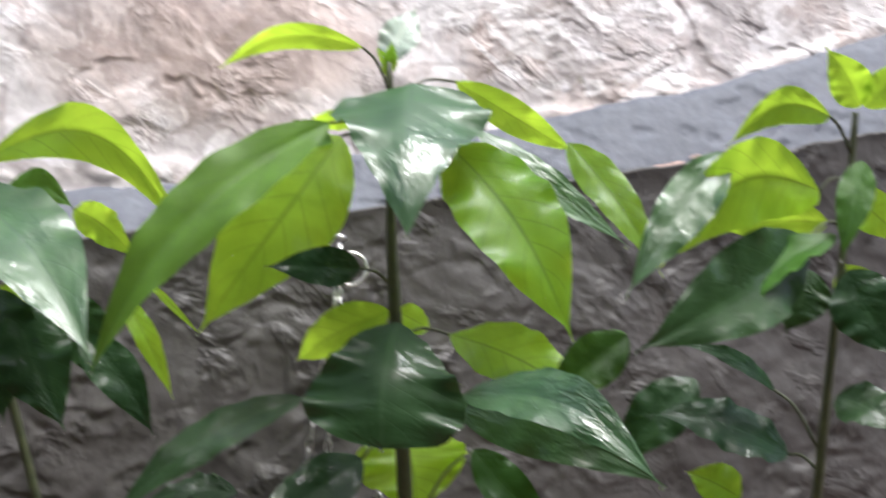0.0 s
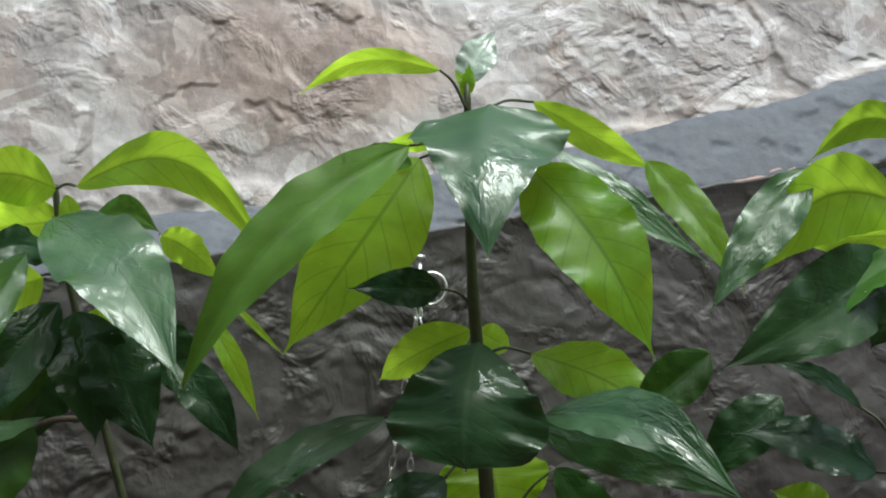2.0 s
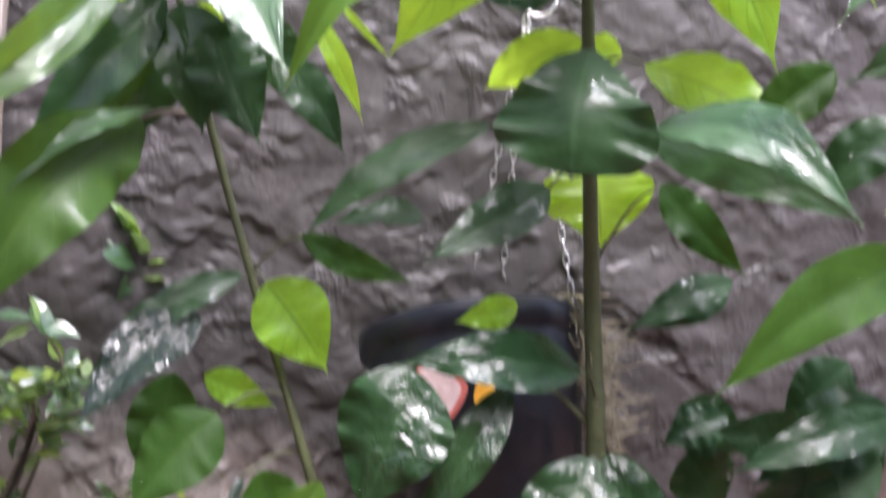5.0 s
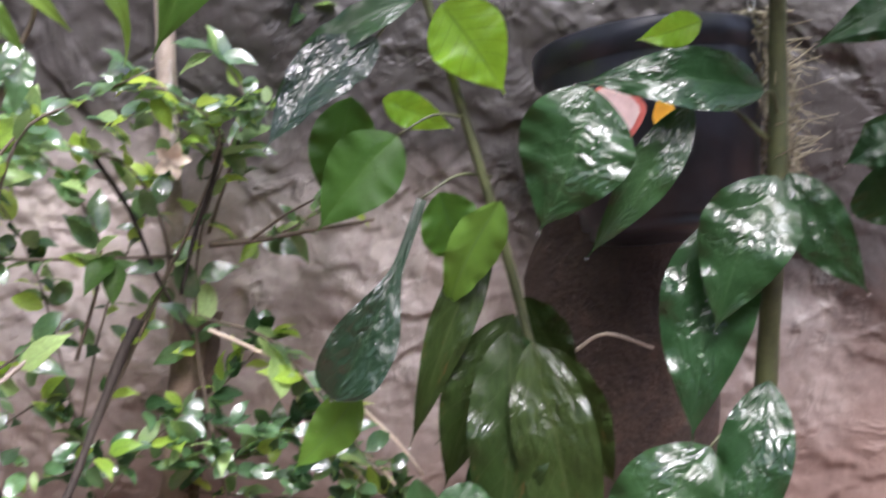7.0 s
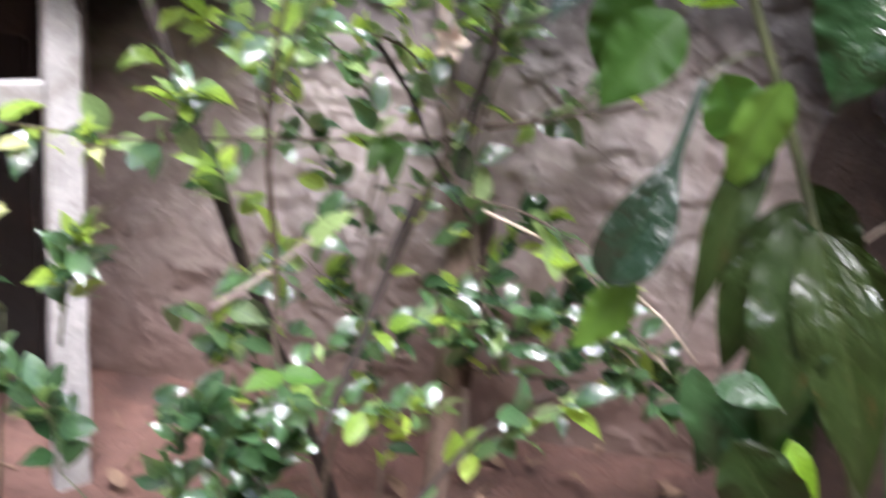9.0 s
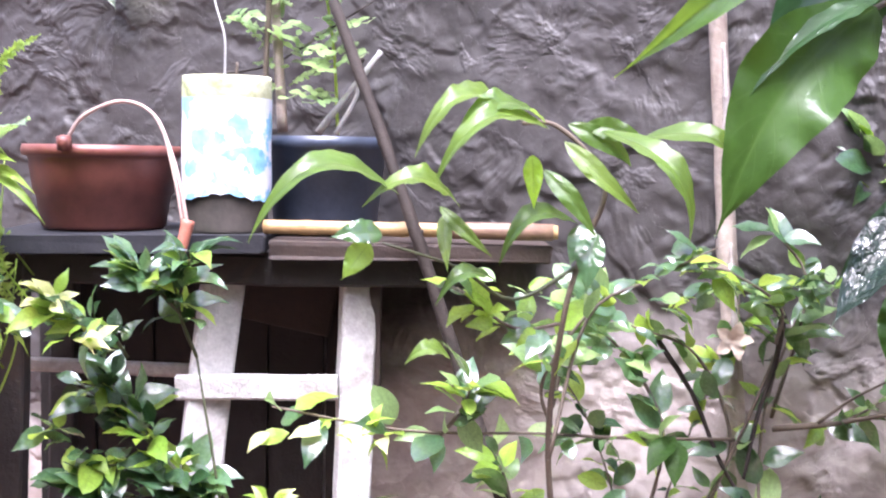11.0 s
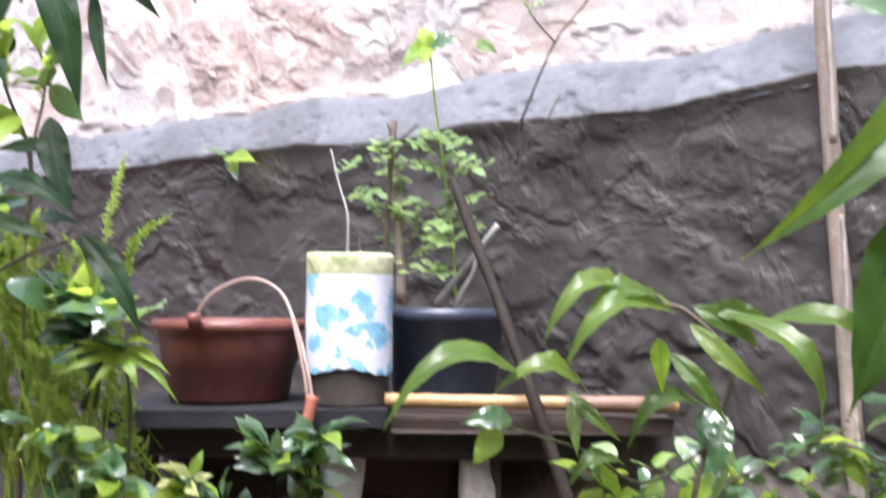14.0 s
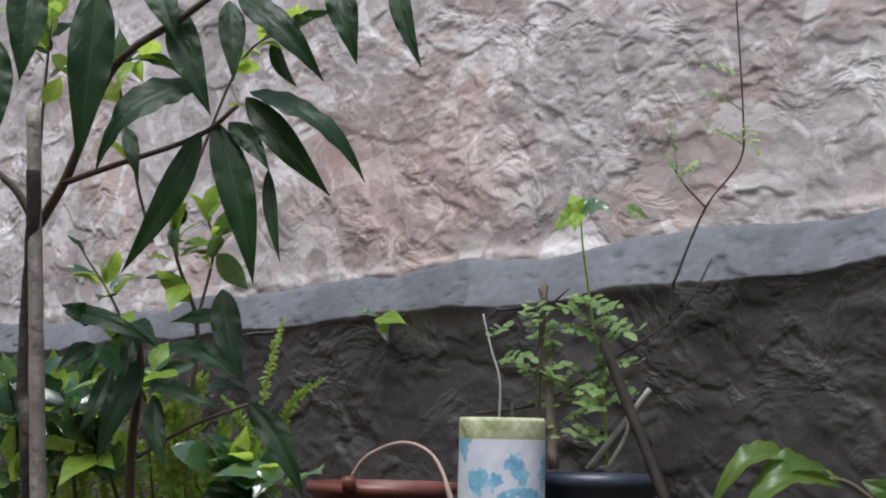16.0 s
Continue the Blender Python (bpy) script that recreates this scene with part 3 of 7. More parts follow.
def blade_data(base, tip, width, normal, sag=0.08, fold=0.15, wave=0.05, twist=0.0, profile=ovate, nx=6, ny=14, seed=0, quilt=0.0, veins=8, bow=0.0):
    """Leaf blade between base and tip: arched by sag, folded along the midrib, wavy at the edges. Vertices, faces, uvs."""
    base, tip = Vector(base), Vector(tip)
    y = tip - base
    length = y.length
    y = y / length
    z = Vector(normal)
    z = (z - y * z.dot(y)).normalized()
    x = y.cross(z)
    r = random.Random(seed)
    ph, ph2 = r.uniform(0, 6), r.uniform(0, 6)
    bend = r.uniform(-0.05, 0.05) + bow
    verts, faces, uvs = [], [], []
    for j in range(ny + 1):
        v = j / ny
        half = max(width / 2 * profile(v), 0.0006)
        arch = sag * length * 4 * v * (1 - v) * (1 + 0.5 * (v - 0.5))
        tw = twist * (v - 0.3)
        for i in range(nx + 1):
            u = i / nx * 2 - 1
            edge = abs(u)
            h = fold * half * edge * (1.3 - 0.5 * edge) + wave * half * edge * edge * (math.sin(v * 9 + ph + (2 if u > 0 else 0)) + 0.5 * math.sin(v * 21 + ph2 + u))
            if quilt:
                bulge = math.sin(math.pi * (v * veins - edge * veins * 0.21 - 0.5 + (0.5 if u > 0 else 0))) ** 2
                h += quilt * min(1, half * 40) * bulge * edge ** 0.6 * (1.15 - 0.6 * edge) * (0.7 + 0.6 * math.sin(v * 17 + ph2 + 3 * u))
                h += wave * half * 0.5 * edge ** 3 * math.sin(v * 38 + ph + u * 2)
            px, pz = u * half * math.cos(tw) - h * math.sin(tw), u * half * math.sin(tw) + h * math.cos(tw)
            px += bend * length * math.sin(math.pi * v)
            verts.append(base + y * (v * length) + x * px + z * (pz + arch))
            uvs.append((i / nx, v))
    for j in range(ny):
        for i in range(nx):
            a = j * (nx + 1) + i
            faces.append((a, a + 1, a + nx + 2, a + nx + 1))
    return verts, faces, uvs


leaf_count = 0
BEADS = {}


def leaf(plant, base, tip, width, normal, mat, sag=0.08, fold=0.15, stem=None, profile=ovate, bow=0.0):
    """One leaf with its stalk, as a part of its plant."""
    global leaf_count
    leaf_count += 1
    r = random.Random(leaf_count * 13)
    v, f, uv = blade_data(base, tip, width, normal, sag, fold, r.uniform(0.09, 0.2), r.uniform(-0.3, 0.3), profile, 10, 34, leaf_count, r.uniform(0.0018, 0.0034), bow=bow)
    if width > 0.045:
        spots = BEADS.setdefault(plant, [])
        for k in range(r.randint(5, 14)):
            q = r.randrange(60, 360)
            spots.append((v[q].lerp(v[min(q + 1, 373)], r.random()), r.uniform(0.0009, 0.0024)))
        spots.append((v[-1] + (v[-1] - v[-12]) * 0.02 - Vector((0, 0, 0.002)), 0.003))
    slots = [0] * len(f)
    if stem:
        a, b = Vector(stem), Vector(base)
        mid = a.lerp(b, 0.5) + Vector((0, 0, 0.15 * (a - b).length))
        tv, tf = tube_data([a, mid, b], 0.0026, 0.002, 6, 4)
        k = len(v)
        v = v + tv
        uv = uv + [(0.1, 0.3)] * len(tv)
        f = f + [tuple(i + k for i in q) for q in tf]
        slots += [1] * len(tf)
    return mesh_part("leaf", v, f, [mat, stem_green], plant, "", uv, True, slots)


def rain_beads(plant):
    """Beads of rain lying on the leaves of one plant."""
    chunks = []
    for c, r in BEADS[plant]:
        chunks.append(lathe_data([(0.05 * r, -r), (0.75 * r, -0.62 * r), (r, 0.0), (0.75 * r, 0.62 * r), (0.05 * r, r)], c, 7))
    v, f = joined(chunks)
    return tagged(mesh_part("rain_water", v, f, water_mat, plant, "clear beads of rain"), kind="stuff")


# ---- the wall, its ledge and the ground ----
WALL_TURN = Matrix.Rotation(radians(-28), 4, "Z")
WALL_Y = 2.176


def ledge_top(s):
    q = np.clip(s, -3.6, 1.7)
    return 1.585 + 0.045 * q + 0.1146 * np.clip(q + 0.9, 0, 9) ** 1.78


def ledge_foot(s):
    q = np.clip(s, -3.6, 1.7)
    return 1.4665 + 0.035 * q + 0.1264 * np.clip(q + 0.9, 0, 9) ** 1.45


def hash2(i, j, k):
    h = np.sin(i * 127.1 + j * 311.7 + k * 74.7) * 43758.5453
    return h - np.floor(h)


def value_noise(u, v, k):
    i, j = np.floor(u), np.floor(v)
    a, b = u - i, v - j
    a, b = a * a * (3 - 2 * a), b * b * (3 - 2 * b)
    return (hash2(i, j, k) * (1 - a) + hash2(i + 1, j, k) * a) * (1 - b) + (hash2(i, j + 1, k) * (1 - a) + hash2(i + 1, j + 1, k) * a) * b


def fractal(u, v, k, octaves=4):
    out, amp = 0, 0.5
    for o in range(octaves):
        out = out + amp * value_noise(u * 2 ** o, v * 2 ** o, k + o * 3)
        amp *= 0.5
    return out


def trowelled(s, z, cell, k, lift=1.0):
    """Relief of thrown and trowelled plaster: overlapping tilted smears that melt into one another in places and break off sharply in others."""
    u = s / cell + (fractal(s / cell * 0.9, z / cell * 0.9, k) - 0.5) * 2.2 + (fractal(s / cell * 5, z / cell * 5, k + 7, 3) - 0.45) * 0.35
    v = z / (cell * 0.8) + (fractal(s / cell * 0.9 + 9, z / cell * 0.9, k + 5) - 0.5) * 2.2 + (fractal(s / cell * 5, z / cell * 5 + 4, k + 8, 3) - 0.45) * 0.35
    i0, j0 = np.floor(u), np.floor(v)
    crisp = np.clip((fractal(s / cell * 0.8, z / cell * 0.8, k + 6, 3) - 0.42) * 6, 0, 1)
    sharp = 5 + 60 * crisp ** 2
    total, height = np.zeros(s.shape), np.zeros(s.shape)
    for di in (-1, 0, 1):
        for dj in (-1, 0, 1):
            i, j = i0 + di, j0 + dj
            cu, cv = i + hash2(i, j, k), j + hash2(i, j, k + 1)
            dist = np.sqrt((u - cu) ** 2 + (v - cv) ** 2)
            turn = hash2(i, j, k + 2) * 2.6 - 2.9
            tilt = (u - cu) * np.cos(turn) + (v - cv) * np.sin(turn)
            h = hash2(i, j, k + 3) * 0.5 + tilt * (0.15 + 0.8 * hash2(i, j, k + 4))
            w = np.exp(-sharp * dist)
            total, height = total + w, height + w * h
    return lift * height / (total + 1e-30)


def skins(s, z, k, scale, levels, lip=0.07):
    """Overlapping skins of plaster: each one swells slowly and ends in a sharp broken lip."""
    wu, wv = fractal(s * scale * 1.7, z * scale * 1.7, k + 30), fractal(s * scale * 1.7, z * scale * 1.7, k + 40)
    n = fractal(s * scale + 1.3 * wu, z * scale * 1.25 + 1.3 * wv, k, 4) * levels + 0.9 * z * scale
    f = n - np.floor(n)
    saw = np.where(f < lip, f / lip, (1 - f) / (1 - lip))
    broken = np.clip((fractal(s * scale * 1.9, z * scale * 1.9, k + 50, 4) - 0.43) * 9, 0, 1)
    return saw ** 0.85 * broken


def spaced(a, b, lo, hi, fine, coarse):
    """Steps that are fine between lo and hi and coarse outside."""
    return np.concatenate([np.arange(a, lo, coarse), np.arange(lo, hi, fine), np.arange(hi, b + coarse, coarse)])


def torn(s, z, k, share):
    """Where the plaster is torn open: scattered patches."""
    return np.clip((fractal(s * 2.6, z * 3.0, k, 3) - share) * 9, 0, 1)


def relief_wall(name, zlo, zhi, rows, y_of, relief_of, mat, label, category):
    s = spaced(-9.0, 6.0, -3.6, 1.95, 0.0042, 0.25)
    t = rows if isinstance(rows, np.ndarray) else np.linspace(0, 1, rows)
    rows = len(t)
    S, T = np.meshgrid(s, t)
    Z = zlo(S) * (1 - T) + zhi(S) * T
    Y = y_of(S, Z, T) - relief_of(S, Z, T)
    # the wall's thickness: back edge above and below
    S = np.concatenate([S[:1], S, S[-1:]])
    Z = np.concatenate([Z[:1], Z, Z[-1:]])
    Y = np.concatenate([0 * Y[:1] + WALL_Y + 0.22, Y, 0 * Y[:1] + WALL_Y + 0.22])
    rows += 2
    verts = np.stack([S, Y, Z], -1).reshape(-1, 3)
    w = len(s)
    idx = np.arange((rows - 1) * w).reshape(rows - 1, w)[:, :-1].ravel()
    faces = np.stack([idx, idx + 1, idx + w + 1, idx + w], 1)
    me = bpy.data.meshes.new(name)
    me.from_pydata(verts.tolist(), [], faces.tolist())
    me.materials.append(mat)
    me.polygons.foreach_set("use_smooth", [True] * len(faces))
    ob = new(name, me)
    ob.matrix_world = WALL_TURN
    return tagged(ob, label, category, "", "structure")


def upper_relief(s, z, t):
    """Thrown plaster pressed flat: large tilted plates, smaller broken ones between, lumps along the ledge."""
    rough = torn(s, z, 61.0, 0.5)
    plates = 0.005 * trowelled(s + 0.35 * z, z, 0.26, 3.0) + (0.0003 + 0.0026 * rough) * trowelled(s - 0.5 * z, z + 0.2 * s, 0.085, 9.0)
    crumbs = rough * 0.0045 * trowelled(s, z, 0.035, 15.0)
    skin = 0.004 * skins(s + 0.5 * z, z, 3.0, 4.2, 3.0, 0.04)
    edge = (z - ledge_top(s) - 0.012 - 0.05 * (fractal(s * 7, z, 37.0, 5) - 0.45)) / 0.02
    lumps = 0.013 * np.exp(-np.clip(edge, 0, 9) ** 2) * np.clip((fractal(s * 4, z * 9, 35.0, 4) - 0.42) * 6, 0, 1)
    return plates + crumbs + skin + lumps + 0.012 * fractal(s * 2.5, z * 2.5, 21.0, 3) + 0.0018 * fractal(s * 30, z * 30, 29.0, 3)


def lower_relief(s, z, t):
    """Rougher lumps on the lower wall, dying out under the ledge, whose edge overhangs a little."""
    rough = torn(s, z, 71.0, 0.5)
    plates = 0.009 * trowelled(s + 0.4 * z, z, 0.2, 5.0) + 0.005 * trowelled(s - 0.4 * z, z, 0.08, 7.0)
    crumbs = rough * (0.004 * trowelled(s, z, 0.05, 13.0) + 0.0006 * skins(s, z, 17.0, 12.0, 4.0, 0.12))
    skin = 0.004 * skins(s + 0.4 * z, z, 5.0, 4.5, 3.0, 0.06)
    under = ledge_foot(s) - z
    return (plates + crumbs + skin) * np.clip(under / 0.06, 0, 1) + 0.017 * np.exp(-np.clip(under, 0, 1) / 0.04) + 0.026 * fractal(s * 2.2, z * 2.2, 23.0) + 0.0018 * fractal(s * 30, z * 30, 29.0, 3)


relief_wall("wall_upper", lambda s: ledge_top(s) - 0.03, lambda s: 2.75 + 0 * s, np.concatenate([np.linspace(0, 0.82, 285), np.linspace(0.84, 1, 10)]), lambda s, z, t: WALL_Y + 0 * s,
            upper_relief, plaster_upper, "rough grey-beige plastered boundary wall with trowel lips", "wall")
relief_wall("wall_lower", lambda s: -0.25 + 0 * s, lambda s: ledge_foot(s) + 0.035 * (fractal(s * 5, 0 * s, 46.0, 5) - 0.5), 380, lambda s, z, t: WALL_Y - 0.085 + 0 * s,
            lower_relief, plaster_lower, "plastered lower wall with rough lumps, darkened below the ledge", "wall")
relief_wall("ledge", lambda s: ledge_foot(s) - 0.012 + 0.03 * (fractal(s * 6, 0 * s, 45.0, 5) - 0.45), lambda s: ledge_top(s) + 0.05 * (fractal(s * 5, 0 * s, 41.0, 6) - 0.45), 30,
            lambda s, z, t: WALL_Y - 0.096 + 0.078 * t ** 1.2, lambda s, z, t: 0.02 * fractal(s * 2.2, z * 2.2, 23.0) + 0.009 * fractal(s * 7, z * 14, 43.0) + 0.0025 * fractal(s * 35, z * 35, 47.0, 3) - 0.005 * np.clip((fractal(s * 22, z * 30, 49.0, 4) - 0.55) * 9, 0, 1) + 0.004 * trowelled(s, z, 0.07, 33.0) - 0.008 * np.clip((t - 0.9) * 10, 0, 1),
            cement, "smooth grey cement ledge sloping along the wall", "ledge")


def ground():
    a = np.concatenate([[-400, -120, -40, -14], np.arange(-5, 4, 0.05), [6, 14, 40, 120, 400]])
    b = np.concatenate([[-400, -120, -40, -12, -4], np.arange(-1.5, 3.2, 0.05), [6, 14, 40, 120, 400]])
    X, Y = np.meshgrid(a, b)
    near = np.exp(-(X ** 2 + Y ** 2) / 60)
    # the soil banks up against the wall
    dist = WALL_Y - 0.1 - (X * math.sin(radians(28)) + Y * math.cos(radians(28)))
    Z = 0.05 * np.exp(-np.clip(dist, 0, 9) / 0.35) + near * (0.06 * (fractal(X * 1.7, Y * 1.7, 51.0) - 0.47) + 0.035 * (fractal(X * 7, Y * 7, 53.0) - 0.47))
    verts = np.stack([X, Y, Z], -1).reshape(-1, 3)
    w = len(a)
    idx = np.arange((len(b) - 1) * w).reshape(len(b) - 1, w)[:, :-1].ravel()
    faces = np.stack([idx, idx + 1, idx + w + 1, idx + w], 1)
    ob = mesh_part("ground", verts, faces.tolist(), soil)
    return tagged(ob, "bare wet reddish soil below the wall", "ground", "", "structure")


ground()


def litter():
    """Dry leaves, twigs and crumbs of earth along the foot of the wall."""
    r = random.Random(77)
    chunks = []
    for i in range(420):
        s_, d_ = r.uniform(-3.0, 1.6), r.uniform(0.14, 1.0) ** 1.3
        p = WALL_TURN @ Vector((s_, WALL_Y - d_, 0.05 * math.exp(-d_ / 0.35) + 0.012))
        a = r.uniform(0, 6.28)
        e = Vector((math.cos(a), math.sin(a), r.uniform(-0.1, 0.3)))
        if i % 3 == 0:
            v, f, _ = blade_data(p, p + e * r.uniform(0.03, 0.07), r.uniform(0.015, 0.03), (r.uniform(-0.4, 0.4), r.uniform(-0.4, 0.4), 1), 0.15, 0.3, 0.3, 0.5, ovate, 2, 5, seed=i)
            chunks.append((v, f))
        else:
            chunks.append(tube_data([p, p + e * 0.03, p + e * r.uniform(0.05, 0.12)], 0.0025, 0.0015, 4, 2))
    v, f = joined(chunks)
    return tagged(mesh_part("ground_litter", v, f, litter_mat), "dry brown leaves and twigs on the soil", "litter", "", "stuff")


# ---- broken brick under the chipped ledge ----
brick_red = surface("broken_brick", (0.3, 0.18, 0.15), (0.46, 0.31, 0.27), 20, 0.8, 70, 0.8, c=(0.2, 0.13, 0.11), depth=0.004)
brick = thing("broken_brick", (1.775, 1.403, 1.791), "reddish broken brick edge showing under the chipped ledge", "brick")
tube("chip", [(1.711, 1.437, 1.773), (1.743, 1.420, 1.785), (1.775, 1.403, 1.794), (1.818, 1.387, 1.809), (1.861, 1.369, 1.827)], 0.004, 0.013, brick_red, brick, sides=9, per=5, knobs=0.5)
tube("chip", [(1.775, 1.403, 1.779), (1.807, 1.386, 1.790), (1.856, 1.360, 1.807)], 0.006, 0.004, brick_red, brick, sides=7, per=5, knobs=0.5)

# ---- three avocado saplings ----
sapling = thing("avocado_sapling", (1.245, 1.270, 0.0), "tall avocado sapling with large wet glossy leaves and pale shoot", "sapling", "avocado saplings")
tube("stem", [(1.245, 1.270, -0.030), (1.237, 1.284, 0.174), (1.220, 1.317, 0.594), (1.211, 1.339, 0.851), (1.190, 1.365, 1.096), (1.118, 1.335, 1.398), (1.083, 1.320, 1.553), (1.042, 1.294, 1.762)], 0.021, 0.005, stem_green, sapling, sides=10, per=8)
A = sapling
leaf(A, (0.999, 1.302, 1.774), (0.869, 1.459, 1.743), 0.037, (-0.495, -0.722, -0.484), leaf_young, sag=0.08, fold=0.15, bow=0.13, stem=(1.043, 1.292, 1.724))
leaf(A, (0.973, 1.327, 1.663), (0.737, 1.470, 1.302), 0.096, (-0.592, -0.779, 0.206), leaf_mid, sag=0.12, fold=0.3, bow=0.1, profile=lance, stem=(1.065, 1.301, 1.656))
leaf(A, (1.033, 1.384, 1.670), (0.892, 1.484, 1.373), 0.153, (-0.463, -0.828, 0.316), leaf_young, sag=0.06, fold=0.12, stem=(1.065, 1.301, 1.656))
leaf(A, (1.109, 1.230, 1.644), (1.197, 1.071, 1.379), 0.134, (-0.687, -0.659, 0.305), leaf_young, sag=0.05, fold=0.14, bow=-0.04, stem=(1.075, 1.305, 1.626))
leaf(A, (1.073, 1.275, 1.399), (1.025, 1.230, 1.227), 0.212, (-0.541, -0.680, 0.494), leaf_dark, sag=0.16, fold=-0.25, profile=shield)
leaf(A, (1.168, 1.276, 1.395), (1.279, 1.086, 1.280), 0.089, (-0.692, -0.627, 0.357), leaf_young, sag=0.06, fold=0.1, bow=-0.05, stem=(1.115, 1.334, 1.385))
leaf(A, (1.280, 1.052, 1.394), (1.200, 1.124, 1.291), 0.069, (-0.596, -0.799, 0.077), leaf_deep, sag=0.08, fold=0.3)
leaf(A, (1.282, 1.057, 1.398), (1.240, 1.105, 1.342), 0.044, (-0.579, -0.750, 0.319), leaf_mid, sag=0.1, fold=0.2)
leaf(A, (1.138, 1.208, 1.306), (1.239, 0.954, 1.199), 0.082, (-0.584, -0.760, 0.284), leaf_wet, sag=0.14, fold=0.18, bow=-0.06, stem=(1.129, 1.335, 1.285))
leaf(A, (1.039, 1.296, 1.761), (1.087, 1.299, 1.857), 0.055, (-0.568, -0.762, 0.310), leaf_bud, sag=0.05, fold=0.2, stem=(1.043, 1.297, 1.747))
leaf(A, (1.042, 1.299, 1.743), (1.039, 1.288, 1.791), 0.021, (-0.585, -0.784, -0.209), leaf_young, sag=0.08, fold=0.15)
leaf(A, (1.045, 1.294, 1.754), (1.030, 1.310, 1.784), 0.014, (-0.769, -0.637, -0.049), leaf_young, sag=0.08, fold=0.15)
leaf(A, (1.056, 1.255, 1.726), (0.973, 1.140, 1.482), 0.245, (-0.602, -0.761, 0.241), leaf_wet, sag=0.12, fold=-0.2, stem=(1.057, 1.299, 1.704), profile=cowl)
leaf(A, (1.016, 1.380, 1.655), (0.984, 1.483, 1.688), 0.039, (-0.926, -0.337, 0.170), leaf_mid, sag=0.08, fold=0.15)
leaf(A, (1.066, 1.355, 1.706), (1.040, 1.499, 1.711), 0.032, (-0.774, -0.114, -0.623), leaf_young, sag=0.08, fold=0.15)
leaf(A, (1.152, 1.278, 1.760), (1.348, 1.229, 1.693), 0.050, (-0.372, -0.775, -0.511), leaf_young, sag=0.16, fold=0.12, stem=(1.054, 1.299, 1.708))
leaf(A, (1.151, 1.225, 1.674), (1.318, 1.091, 1.526), 0.054, (-0.457, -0.853, 0.250), leaf_wet, sag=0.06, fold=0.15, stem=(1.066, 1.306, 1.645))
leaf(A, (1.325, 1.218, 1.698), (1.391, 1.087, 1.493), 0.063, (-0.742, -0.618, 0.261), leaf_young, sag=0.08, fold=0.12)
leaf(A, (1.057, 1.346, 1.477), (0.921, 1.374, 1.459), 0.056, (-0.203, -0.979, -0.017), leaf_dark, sag=0.06, fold=0.1, stem=(1.104, 1.331, 1.456))
leaf(A, (1.124, 1.361, 1.429), (1.071, 1.508, 1.358), 0.070, (-0.865, -0.435, -0.251), leaf_young, sag=0.12, fold=0.1)
leaf(A, (1.132, 1.355, 1.429), (1.206, 1.368, 1.413), 0.043, (0.157, -0.982, -0.105), leaf_young, sag=0.08, fold=0.15)
leaf(A, (1.181, 1.272, 1.300), (1.340, 1.032, 1.204), 0.092, (-0.814, -0.575, 0.085), leaf_wet, sag=0.1, fold=0.12, stem=(1.177, 1.381, 1.274))
leaf(A, (1.038, 1.437, 1.299), (0.812, 1.528, 1.111), 0.068, (-0.645, -0.591, 0.484), leaf_dark, sag=0.08, fold=0.15, stem=(1.173, 1.383, 1.278))
leaf(A, (1.207, 1.420, 1.266), (1.205, 1.370, 1.145), 0.162, (-0.579, -0.700, 0.419), leaf_young, sag=0.06, fold=0.1)
leaf(A, (1.256, 1.316, 1.243), (1.349, 1.226, 1.126), 0.064, (-0.637, -0.767, 0.082), leaf_deep, sag=0.1, fold=0.15, stem=(1.195, 1.363, 1.129))
leaf(A, (1.100, 1.369, 1.219), (0.922, 1.385, 1.099), 0.081, (-0.406, -0.763, 0.502), leaf_dark, sag=0.06, fold=0.15, stem=(1.175, 1.382, 1.262))
leaf(A, (1.003, 1.526, 1.163), (0.893, 1.597, 1.136), 0.057, (-0.508, -0.540, 0.671), leaf_dark, sag=0.08, fold=0.15)
leaf(A, (1.333, 1.236, 1.120), (1.187, 1.280, 1.032), 0.052, (-0.480, -0.774, 0.412), leaf_dark, sag=0.1, fold=0.15)
leaf(A, (1.140, 1.308, 0.973), (0.905, 1.402, 0.963), 0.082, (-0.536, -0.816, 0.215), leaf_rain, sag=0.12, fold=0.12, stem=(1.205, 1.347, 0.933))
leaf(A, (0.913, 1.384, 0.963), (0.861, 1.385, 0.771), 0.15, (-0.504, -0.854, 0.128), leaf_rain, sag=0.08, fold=0.15, stem=(1.206, 1.344, 0.896))
leaf(A, (1.051, 1.346, 1.056), (0.971, 1.373, 1.025), 0.045, (-0.326, -0.945, 0.027), leaf_young, sag=0.08, fold=0.15)
leaf(A, (1.054, 1.347, 0.947), (0.939, 1.383, 0.734), 0.067, (-0.555, -0.803, 0.219), leaf_rain, sag=0.1, fold=0.15, stem=(1.176, 1.331, 0.903))
leaf(A, (1.175, 1.303, 0.860), (1.091, 1.285, 0.652), 0.129, (-0.639, -0.737, 0.221), leaf_rain, sag=0.1, fold=0.15)
leaf(A, (1.187, 1.295, 0.865), (1.266, 1.194, 0.721), 0.084, (-0.718, -0.661, 0.219), leaf_rain, sag=0.08, fold=0.15)
leaf(A, (1.151, 1.359, 0.795), (1.071, 1.278, 0.498), 0.132, (-0.633, -0.740, 0.227), leaf_rain, sag=0.06, fold=0.12, stem=(1.261, 1.427, 0.839))
leaf(A, (1.101, 1.274, 0.490), (0.936, 1.261, 0.283), 0.138, (-0.586, -0.774, 0.240), leaf_rain, sag=0.08, fold=0.12, stem=(1.244, 1.324, 0.519))
